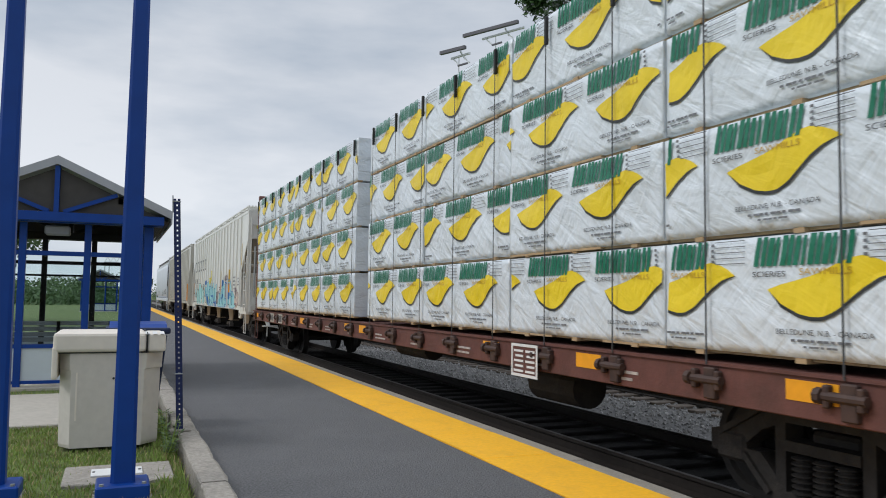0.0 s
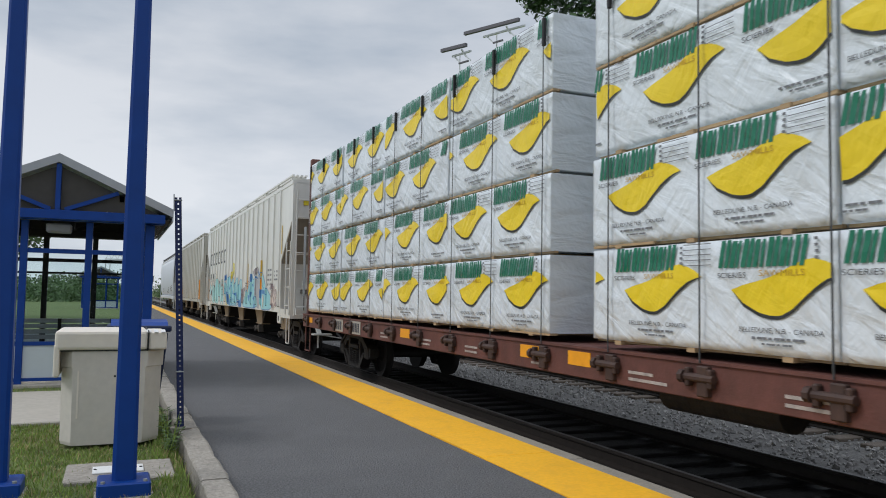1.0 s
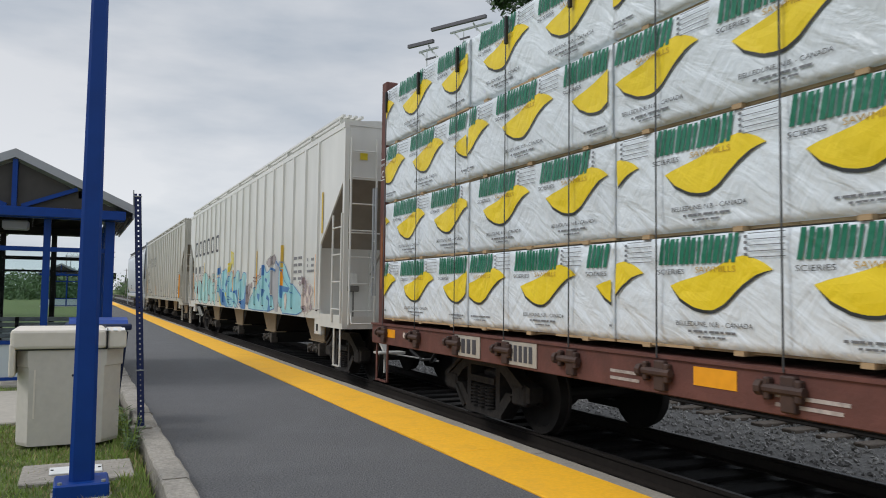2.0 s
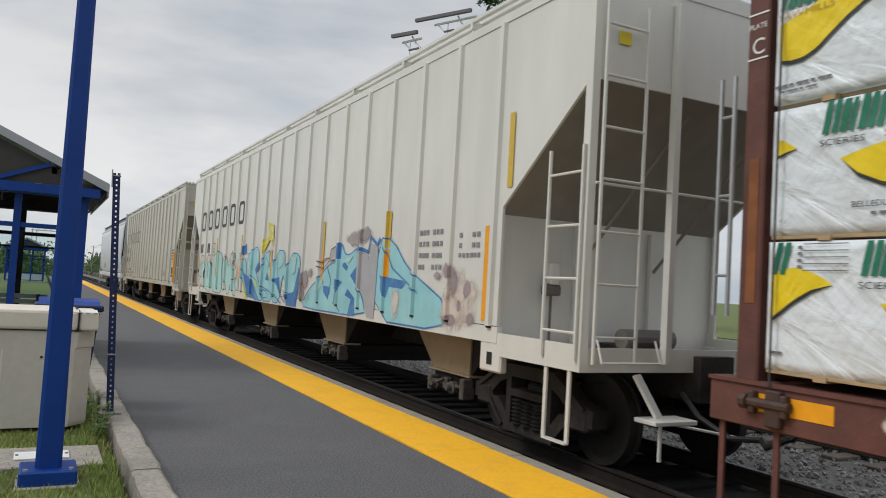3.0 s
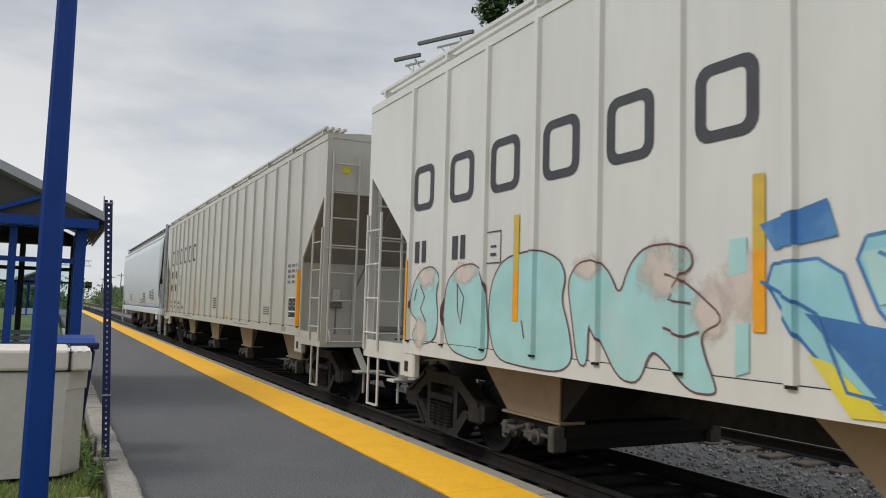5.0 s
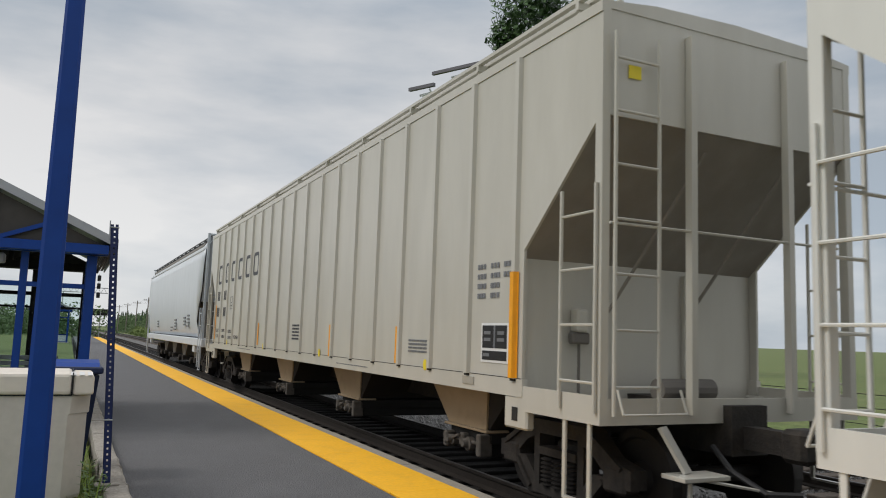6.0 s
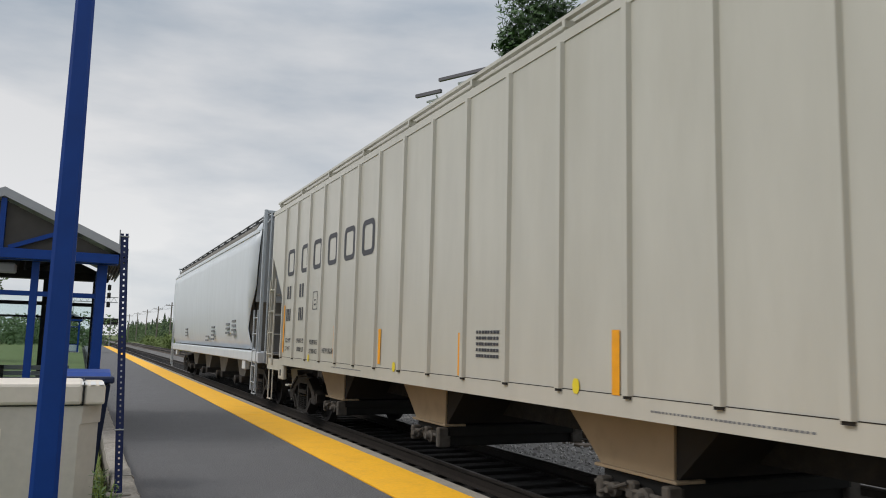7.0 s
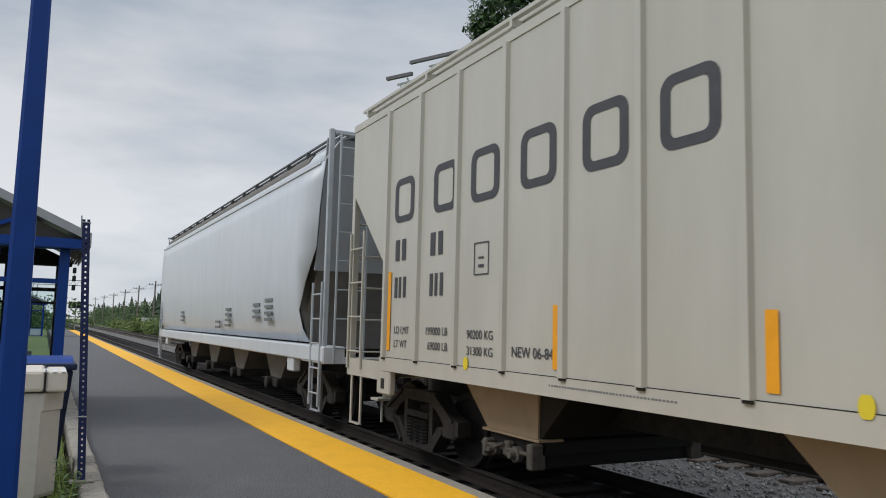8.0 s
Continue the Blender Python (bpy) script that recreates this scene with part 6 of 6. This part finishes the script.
    # turquoise angular letters with blue edges
    letters = (
        ((5.86, 2.05), (6.44, 2.09), (6.62, 1.61), (7.10, 1.48), (6.76, 1.17), (6.24, 1.50)),
        ((6.52, 2.18), (7.00, 2.24), (7.39, 2.36), (7.61, 2.24), (7.69, 1.84), (7.42, 1.75), (8.06, 1.42), (8.27, 1.16), (7.23, 1.16), (7.10, 1.48), (6.74, 1.66)),
        ((7.74, 1.84), (8.40, 2.30), (8.77, 2.04), (8.94, 1.84), (8.92, 1.17), (8.07, 1.17), (7.65, 1.62)),
        ((8.78, 1.64), (9.17, 2.24), (9.66, 2.22), (9.71, 1.91), (9.92, 1.87), (10.18, 2.18), (10.64, 2.14), (10.76, 1.90), (10.63, 1.44), (9.94, 1.36), (9.79, 1.62), (9.61, 1.76), (9.44, 1.17), (8.88, 1.17)),
        ((11.00, 1.27), (11.40, 1.53), (11.90, 1.73), (12.34, 1.94), (12.73, 2.00), (12.71, 2.28), (12.91, 2.30), (13.10, 2.11), (13.34, 2.11), (13.66, 2.23), (13.67, 1.63), (13.90, 1.50), (14.10, 1.17), (11.10, 1.16)),
        ((14.47, 2.34), (14.95, 2.30), (15.48, 1.90), (16.16, 1.66), (16.54, 1.52), (16.56, 1.16), (14.42, 1.16)))
    for pts in letters:
        pts = rounded(pts, 1)
        blob("g_teal", pts, 0)
        stroke("g_blue", list(pts) + [pts[0]], 0.022, 1)
    for pts in (((5.89, 2.32), (6.38, 2.44), (6.45, 2.21), (6.00, 2.15)), ((9.84, 1.36), (10.39, 1.39), (10.67, 1.90), (10.79, 1.86), (10.61, 1.15), (9.98, 1.15)), ((6.22, 1.75), (7.10, 1.62), (7.88, 1.16), (6.76, 1.20)),
                ((7.36, 1.84), (7.68, 2.02), (7.74, 1.88), (7.48, 1.75)), ((8.87, 1.64), (9.39, 1.69), (9.48, 1.34), (9.20, 1.53)), ((12.69, 2.28), (12.93, 2.29), (12.91, 2.04), (12.77, 2.04)),
                ((13.00, 1.93), (13.09, 1.99), (13.27, 1.92), (13.20, 1.85)), ((13.38, 1.78), (13.69, 1.96), (13.68, 1.66), (13.61, 1.65)), ((12.13, 1.59), (12.43, 1.58), (12.41, 1.36), (12.15, 1.48)),
                ((12.68, 1.74), (13.04, 1.67), (12.74, 1.52), (12.69, 1.41)), ((13.19, 1.47), (13.30, 1.57), (13.61, 1.44), (13.66, 1.17), (13.34, 1.15), (13.47, 1.41)),
                ((14.54, 1.80), (15.49, 1.73), (15.33, 1.63), (14.89, 1.65), (14.80, 1.48)), ((8.42, 1.78), (8.30, 1.62), (8.62, 1.60))):
        blob("g_blue", pts, 2)
    stroke("g_blue", [(13.66, 2.21), (14.07, 2.14), (14.15, 2.36), (14.40, 2.24), (14.5, 2.33)], 0.06, 2)
    stroke("g_blue", [(7.85, 1.50), (8.40, 1.42), (9.0, 1.34), (9.6, 1.17)], 0.025, 3)
    stroke("g_blue", [(7.95, 1.45), (8.15, 1.22), (8.5, 1.25), (8.45, 1.38), (8.1, 1.40)], 0.025, 3)
    blob("g_grey", [(13.70, 2.16), (14.04, 2.10), (14.12, 2.02), (14.16, 2.27), (14.45, 2.22), (14.41, 1.17), (14.14, 1.18), (13.92, 1.53), (13.70, 1.66)], 0)
    for c, z, w, h in ((13.6, 2.36, 0.62, 0.20), (13.95, 2.40, 0.34, 0.16), (11.1, 1.66, 0.40, 0.30), (10.95, 1.45, 0.28, 0.26), (11.35, 1.80, 0.22, 0.14)):
        blob("g_mauve", [(c + w * math.cos(a) * (0.8 + 0.2 * math.sin(3 * a + c * 5)), z + h * math.sin(a) * (0.8 + 0.2 * math.cos(4 * a + c))) for a in [i / 22 * 6.283 for i in range(22)]], 0)
    for c, z, w, h in ((16.95, 1.55, 0.52, 0.44), (16.75, 1.40, 0.40, 0.30)):
        blob("g_pink", [(c + w * math.cos(i / 18 * 6.283), z + h * math.sin(i / 18 * 6.283)) for i in range(18)], 1)
    for c, z, w, h in ((16.78, 1.72, 0.15, 0.20), (17.10, 1.68, 0.13, 0.17), (16.92, 1.48, 0.07, 0.10), (16.60, 1.88, 0.26, 0.12), (16.66, 1.30, 0.30, 0.10), (17.22, 1.34, 0.14, 0.12), (16.35, 1.82, 0.16, 0.08)):
        blob("g_plum", [(c + w * math.cos(a) * (0.85 + 0.2 * math.sin(3 * a + c * 5)), z + h * math.sin(a) * (0.85 + 0.2 * math.cos(2 * a + c))) for a in [i / 20 * 6.283 for i in range(20)]], 2)
    for pts in (((7.82, 2.36), (8.39, 2.58), (8.28, 2.83), (8.71, 2.73), (8.75, 2.47), (8.39, 2.45), (8.02, 2.22), (7.83, 2.06)), ((6.24, 1.50), (6.40, 1.46), (6.76, 1.17), (6.52, 1.16)), ((7.38, 1.58), (7.54, 1.60), (7.71, 1.41), (7.49, 1.49)), ((12.42, 2.20), (12.67, 2.24), (12.70, 2.03), (12.50, 2.02), (12.38, 2.08))):
        blob("g_haze" if pts[0][0] == 7.82 else "g_yellow" if pts[0][0] < 12 else "g_grey", pts, 3)
    for pts in (((7.86, 2.10), (8.10, 2.36), (8.40, 2.56), (8.30, 2.83)), ((8.30, 2.83), (8.72, 2.76), (8.78, 2.40)), ((8.02, 2.22), (8.42, 2.46), (8.76, 2.66)), ((8.36, 2.78), (8.60, 2.50), (8.74, 2.34)), ((7.82, 2.30), (8.00, 2.44), (8.20, 2.50))):
        stroke("g_yellow", pts, 0.055, 4)
    stroke("g_line", [(11.75, 2.02), (12.0, 1.98), (12.2, 2.05), (12.40, 2.06), (12.44, 2.20), (12.66, 2.25)], 0.022, 4)
    stroke("g_line", [(11.80, 1.92), (12.1, 1.88), (12.35, 2.00), (12.6, 2.03)], 0.018, 4)
    stroke("g_line", [(11.15, 1.30), (11.22, 1.42), (11.28, 1.30), (11.36, 1.44), (11.42, 1.32)], 0.014, 4)
    for pts in (((5.9, 1.95), (6.3, 1.75), (6.5, 1.3), (6.9, 1.25)), ((6.7, 2.1), (7.1, 1.9), (7.05, 1.7), (7.5, 1.6)), ((7.9, 1.8), (8.3, 2.1), (8.6, 1.9)), ((9.2, 2.1), (9.3, 1.6), (9.6, 1.3), (9.9, 1.2)), ((12.9, 1.7), (12.8, 1.3), (13.0, 1.2)), ((12.3, 1.9), (12.5, 1.7), (12.45, 1.45)), ((14.7, 2.2), (15.0, 1.9), (15.8, 1.6))):
        stroke("g_blue", pts, 0.022, 3)
    for pts in (((6.6, 2.1), (6.9, 2.15), (6.9, 1.85), (6.7, 1.8)), ((8.2, 2.0), (8.45, 2.2), (8.6, 2.0), (8.4, 1.85)), ((9.2, 2.15), (9.55, 2.15), (9.6, 1.95), (9.3, 1.85)), ((12.9, 1.98), (13.2, 2.05), (13.5, 2.1), (13.3, 1.98)), ((11.6, 1.52), (12.1, 1.72), (12.1, 1.62), (11.8, 1.45)), ((10.2, 2.1), (10.5, 2.08), (10.45, 1.8), (10.25, 1.75))):
        blob("g_mint", pts, 1)
    for pts in (((9.54, 1.51), (9.65, 1.51), (10.01, 1.21), (9.95, 1.16)), ((14.93, 1.73), (15.20, 1.71), (15.39, 1.18), (15.13, 1.17))):
        blob("g_pink", pts, 3)

# ---- distance ----
def leafy_crown(bm, centre, radii, count, size, rnd, hollow=0.35):
    for _ in range(count):
        d = Vector((rnd.gauss(0, 1), rnd.gauss(0, 1), rnd.gauss(0, 1))).normalized()
        r = hollow + (1 - hollow) * rnd.random() ** 0.6
        r *= 1 + 0.35 * noise.noise(d * 2.2 + Vector(centre) * 0.37)
        c = Vector(centre) + Vector((d.x * radii[0], d.y * radii[1], d.z * radii[2])) * r
        u = Vector((rnd.uniform(-1, 1), rnd.uniform(-1, 1), rnd.uniform(-1, 1))).normalized()
        v = u.orthogonal().normalized()
        s = size * rnd.uniform(0.6, 1.3)
        bm.faces.new([bm.verts.new(c + u * s), bm.verts.new(c + v * s * 0.55), bm.verts.new(c - u * s), bm.verts.new(c - v * s * 0.55)])


def broadleaf(x, y, z, h, r, count, size, seed, mat, label="green broadleaf tree beside the railway", name="tree", clumps=()):
    rnd = random.Random(seed)
    top = holder(name, (x, y, z))
    tagged(top, label, "tree", "lineside trees")
    bm = bmesh.new()
    rod(bm, (0, 0, 0), (0, 0, h * 0.75), h * 0.022 + 0.04, 9, h * 0.008)
    for k in range(7):
        a = rnd.uniform(0, 6.28)
        zb = h * rnd.uniform(0.3, 0.65)
        rod(bm, (0, 0, zb), (math.cos(a) * r * 0.75, math.sin(a) * r * 0.75, zb + h * rnd.uniform(0.12, 0.25)), h * 0.009, 6, h * 0.003)
    part("trunk", bm, M["bark"], top)
    bm = bmesh.new()
    n = 9
    for k in range(n):
        a = rnd.uniform(0, 6.28)
        d = r * rnd.uniform(0.1, 0.62)
        zz = h * (0.42 + 0.45 * k / n)
        rr = r * rnd.uniform(0.35, 0.55)
        leafy_crown(bm, (math.cos(a) * d, math.sin(a) * d, zz), (rr, rr, rr * 0.9), count // n, size, rnd)
    for cx, cy, cz, cr in clumps:
        leafy_crown(bm, (cx, cy, cz), (cr, cr, cr * 0.9), 520, size * 0.8, rnd, 0.1)
    part("crown", bm, mat, top)


def bush_row(name, label, spots, mat, seed, size, per):
    rnd = random.Random(seed)
    bm = bmesh.new()
    for (x, y, z, rx, ry, rz) in spots:
        leafy_crown(bm, (x, y, z + rz * 0.75), (rx, ry, rz), per, size, rnd, 0.5)
    ob = finish(name, bm, mat)
    tagged(ob, label, "bushes", kind="stuff")


def conifer_row():
    rnd = random.Random(31)
    bm = bmesh.new()
    for k in range(120):
        y = rnd.uniform(95, 420)
        x = 16 + 14 * rnd.random() ** 1.5 + (y - 95) * 0.012
        h = rnd.uniform(3.8, 8.4)
        z0 = -0.3
        for t in range(9):
            f = t / 9
            r = (1 - f) * h * 0.19 * rnd.uniform(0.75, 1.2)
            n = 7
            tip = bm.verts.new((x, y, z0 + h * min(1, f + 0.22)))
            ring = [bm.verts.new((x + math.cos(6.283 * i / n + t) * r * rnd.uniform(0.6, 1.25), y + math.sin(6.283 * i / n + t) * r * rnd.uniform(0.6, 1.25), z0 + h * (f + 0.04 + rnd.uniform(-0.03, 0.02)))) for i in range(n)]
            for i in range(n):
                bm.faces.new((ring[i], ring[(i + 1) % n], tip))
    tagged(finish("far_conifers", bm, M["conifer"]), "dark distant conifer wood beyond the tracks", "woods", kind="stuff")


def utility_pole(x, y, h, arm=True):
    top = holder("utility_pole", (x, y, -0.4))
    tagged(top, "grey wooden utility pole with a cross-arm", "utility pole", "line of utility poles")
    bm = bmesh.new()
    rod(bm, (0, 0, 0), (0.1, 0, h), 0.16, 8, 0.10)
    part("shaft", bm, M["pole_wood"], top)
    bm = bmesh.new()
    box(bm, -0.9, -0.05, h - 0.66, 1.0, 0.05, h - 0.57)
    part("cross_arm", bm, M["pole_wood"], top)
    for i in (-0.8, -0.35, 0.45, 0.9):
        bm = bmesh.new()
        rod(bm, (i, 0, h - 0.55), (i, 0, h - 0.35), 0.05, 6)
        part("insulator", bm, M["galv"], top)


def signal_gantry(y):
    top = holder("signal_gantry", (0, y, 0))
    tagged(top, "distant steel signal gantry over the tracks", "signal gantry")
    z = 7.2
    for x in (-1.5,):
        for dx in (-0.35, 0.35):
            bm = bmesh.new()
            box(bm, x + dx - 0.07, -0.07, -0.4, x + dx + 0.07, 0.07, z)
            part("leg", bm, M["galv"], top)
    for zz in (z, z + 0.9):
        for dy in (-0.4, 0.4):
            bm = bmesh.new()
            box(bm, -2.0, dy - 0.05, zz - 0.05, 6.0, dy + 0.05, zz + 0.05)
            part("chord", bm, M["galv"], top)
    for i in range(8):
        bm = bmesh.new()
        a = -1.9 + i * 0.96
        beam(bm, (a, -0.4, z), (a + 0.48, -0.4, z + 0.9), 0.06, 0.06)
        beam(bm, (a + 0.48, -0.4, z + 0.9), (a + 0.96, -0.4, z), 0.06, 0.06)
        part("lattice", bm, M["galv"], top)
    for x in (4.4,):
        bm = bmesh.new()
        box(bm, x - 0.05, -0.5, z + 0.9, x + 0.05, -0.4, z + 3.3)
        part("signal_mast", bm, M["galv"], top)
        for zz in (z + 2.6, z + 1.2, z - 0.4):
            bm = bmesh.new()
            rbox(bm, x - 0.30, -0.62, zz - 0.5, x + 0.30, -0.5, zz + 0.5, 0.1, 2)
            part("signal_head", bm, M["darksteel"], top)
            q = bmesh.new()
            rod(q, (x, -0.66, zz + 0.15), (x, -0.60, zz + 0.15), 0.14, 10)
            part("signal_lens", q, M["black"], top)


def lineside_sign(x, y, z, n):
    top = holder("lineside_signal", (x, y, 0))
    tagged(top, "distant dark lineside signal boards on a post", "railway signal", "lineside signals")
    bm = bmesh.new()
    rod(bm, (0, 0, -0.4), (0, 0, z), 0.09, 7)
    part("post", bm, M["galv"], top)
    for i in range(n):
        bm = bmesh.new()
        rbox(bm, -1.05 + i * 1.1, -0.1, z - 0.9, -0.05 + i * 1.1, 0.0, z + 0.1, 0.03)
        part("board", bm, M["darksteel"], top)


def lineside_board(x, y):
    top = holder("lineside_board", (x, y, -0.4))
    tagged(top, "small white lineside board on two posts", "sign board")
    for s in (-0.8, 0.8):
        bm = bmesh.new()
        rod(bm, (s, 0.04, 0), (s, 0.04, 2.1), 0.05, 6)
        part("post", bm, M["galv"], top)
    bm = bmesh.new()
    rbox(bm, -1.2, -0.03, 1.65, 1.2, 0.0, 2.2, 0.01)
    part("board", bm, M["white"], top)


def canopy_frames():
    """Two thin dark canopy edges on slender white frames, high behind the train."""
    top = holder("canopy_frame", (0, 0, 0))
    tagged(top, "pair of dark-edged canopies on slim white frames", "canopy")
    d = Vector((0.454, -0.891, 0))
    n = Vector((0.891, 0.454, 0))
    for p, ln in ((Vector((26.6, 63.7, 23.9)), 2.9), (Vector((29.3, 64.6, 26.2)), 6.2)):
        bm = bmesh.new()
        beam(bm, p, p + d * ln, 0.30, 0.30)
        part("canopy_edge", bm, M["mast_dark"], top, "dark grey canopy edge")
        for f in (0.5,):
            q = p + d * ln * f + n * 0.9
            bm = bmesh.new()
            rod(bm, (q.x, q.y, -0.3), (q.x, q.y, p.z - 0.3), 0.07, 8, 0.05)
            part("mast", bm, M["mast_white"], top)
        bm = bmesh.new()
        beam(bm, p + d * ln * 0.30 + n * 0.5 - Vector((0, 0, 0.55)), p + d * ln * 1.05 + n * 0.5 - Vector((0, 0, 0.45)), 0.16, 0.16)
        part("canopy_rail", bm, M["mast_white"], top)
        for f in (0.35, 0.75):
            bm = bmesh.new()
            beam(bm, p + d * ln * f + n * 0.5 - Vector((0, 0, 0.5)), p + d * (ln * f + 0.8) + n * 0.5 - Vector((0, 0, 1.3)), 0.12, 0.12)
            part("strut", bm, M["mast_white"], top)
        bm = bmesh.new()
        beam(bm, p + d * (ln * 0.40 + 0.5) + n * 0.5 - Vector((0, 0, 1.35)), p + d * (ln * 0.40 + 1.6) + n * 0.5 - Vector((0, 0, 1.30)), 0.14, 0.14)
        part("lower_bar", bm, M["mast_dark"], top)
        for f in (0.75,):
            q = p + d * ln * f
            bm = bmesh.new()
            beam(bm, q + n * 0.2 - Vector((0, 0, 0.2)), q + n * 0.9 - Vector((0, 0, 0.7)), 0.10, 0.14)
            part("bracket", bm, M["mast_white"], top)


def wires(poles):
    bm = bmesh.new()
    for (x0, y0, h0), (x1, y1, h1) in zip(poles, poles[1:]):
        for dx in (-0.8, 0.45, 0.9):
            pts = [Vector((x0 + (x1 - x0) * f + dx, y0 + (y1 - y0) * f, -0.4 + h0 + (h1 - h0) * f - 0.4 - 1.0 * 4 * f * (1 - f) * 0.5)) for f in (0, 0.25, 0.5, 0.75, 1)]
            for p, q in zip(pts, pts[1:]):
                rod(bm, p, q, 0.012, 4, caps=False)
    tagged(finish("overhead_wires", bm, M["black"]), "thin dark overhead wires between utility poles", "wires", kind="stuff")


def fence_far(y0, y1, x):
    top = holder("lineside_fence", (0, 0, 0))
    tagged(top, "low wire fence beyond the tracks", "fence")
    y = y0
    while y < y1:
        bm = bmesh.new()
        rod(bm, (x, y, -0.5), (x, y, 0.75), 0.03, 6)
        part("post", bm, M["darksteel"], top)
        y += 2.4
    for z in (0.15, 0.45, 0.7):
        bm = bmesh.new()
        rod(bm, (x, y0, z), (x, y1, z), 0.008, 5)
        part("wire", bm, M["darksteel"], top)


# ---- put the place together ----
build_ground()
build_platform()
build_track(TRACK_X, RAIL_Z, -60, 700, M["tie"], "near_track", "rusty running rails on sleepers near-black with the train's shade", (1.0, 60))
build_track(TRACK2_X, RAIL_Z, -60, 700, M["oldtie"], "second_track", "rusty siding rails on weathered sleepers", (1.0, 40))
build_stones()
lamp_pole(0.104, 6.1)
lamp_pole(-0.745, 6.32)
sign_post()
salt_bin()
blue_tub()
utility_pad()
shelter(-0.87, 12.92)
shelter_bench(-0.95, 15.6)
shelter(-1.2, 70.0, 4.7, "far blue platform shelter with a gabled roof", False)
grass_tufts()
for wx, wy, wh, sd in ((0.50, 7.55, 0.42, 1), (0.52, 7.75, 0.28, 2), (0.47, 7.35, 0.22, 3), (0.53, 8.35, 0.30, 4)):
    weed(wx, wy, wh, sd)

flat_car = centerbeam(1.35, 25.95)
bundles = load_lumber([(14.33, 25.52, 4), (2.45, 13.55, 4)])
hopper_a = covered_hopper("covered_hopper_car", 37.605, M["hopper_white"], "white ribbed covered hopper car with turquoise graffiti", M["hopper_white"], 0.957)
stencils(hopper_a, 8.995, with_board=False)
graffiti(hopper_a, 8.995)
hopper_b = covered_hopper("covered_hopper_car", 60.0, M["hopper"], "cream grey ribbed covered hopper car with stencilled data", M["hopper"])
stencils(hopper_b, 8.8)
hopper_c = curved_hopper(81.15, 19.7)

broadleaf(28.5, 41.5, -0.3, 27.0, 5.0, 5200, 0.29, 4, M["poplar"], "tall green poplar tree behind the train", clumps=((-4.2, -0.5, 21.9, 1.7), (-5.0, -0.5, 20.5, 1.2), (-2.8, -0.5, 23.4, 2.0), (-1.5, -0.5, 23.6, 1.6), (-3.6, 0.5, 24.6, 1.8)))
conifer_row()
rb = random.Random(8)
bush_row("lineside_bushes", "green bushes along the far side of the tracks", [(15.5 + rb.uniform(-1, 6), rb.uniform(75, 330), -0.3, rb.uniform(1.2, 2.6), rb.uniform(1.5, 3), rb.uniform(0.9, 2.0)) for _ in range(70)], M["leaf"], 5, 0.15, 480)
bush_row("far_broadleaf_wood", "mixed green trees beyond the tracks", [(17 + rb.uniform(0, 10), rb.uniform(100, 380), 0.8, rb.uniform(1.4, 2.8), rb.uniform(1.6, 3), rb.uniform(1.8, 3.2)) for _ in range(80)], M["leaf"], 15, 0.20, 420)
bush_row("bright_bushes", "light yellow-green shrubs beside the far track", [(13.4 + rb.uniform(-0.5, 3.0), rb.uniform(80, 220), -0.4, rb.uniform(0.9, 1.8), rb.uniform(1.2, 2.5), rb.uniform(0.7, 1.3)) for _ in range(34)], M["leaf_light"], 6, 0.18, 260)
bush_row("field_hedge", "distant green hedge across the grass field", [(-60 + rb.uniform(0, 62), rb.uniform(110, 150), -0.2, rb.uniform(3, 6), rb.uniform(2, 4), rb.uniform(1.5, 2.8)) for _ in range(60)], M["leaf"], 7, 0.24, 620)
broadleaf(-6.6, 48.0, -0.1, 7.5, 2.8, 5200, 0.13, 12, M["leaf"], "leafy tree on the grass behind the shelter")
pole_spots = [(14.3 + 0.004 * y, y, hh) for y, hh in ((102, 7.4), (124, 7.8), (148, 8.0), (176, 8.2), (208, 8.4), (246, 8.8), (292, 9.2))]
for px, py, ph in pole_spots:
    utility_pole(px, py, ph)
wires(pole_spots)
bush_row("lit_shrubs", "bright yellow-green shrubs in front of the far wood", [(14.4 + rb.uniform(-1.0, 1.6), 128 + rb.uniform(-7, 7), -0.4, rb.uniform(1.0, 1.6), rb.uniform(1.4, 2.2), rb.uniform(1.0, 1.6)) for _ in range(9)], M["leaf_light"], 16, 0.18, 320)
lineside_board(14.2, 122.0)
signal_gantry(150.0)
lineside_sign(4.4, 130.0, 3.9, 2)
canopy_frames()
fence_far(4, 40, 13.6)


# ---- what moves ----
def motions():
    times = [0.0, 1.0, 2.0, 3.0, 4.0, 5.0, 6.0, 7.0, 8.0]
    for thing in [flat_car, hopper_a, hopper_b, hopper_c, *bundles]:
        bpy_m = thing.matrix_basis.copy()
        walk(thing, [(t, Matrix.Translation((0, -travelled(t), 0)) @ bpy_m) for t in times])
    steps = [k / 15 for k in range(121)]
    for w in WHEELS:
        base = w.location.copy()
        walk(w, [(t, Matrix.Translation(base) @ Matrix.Rotation(travelled(t) / 0.45, 4, "X")) for t in steps])


motions()
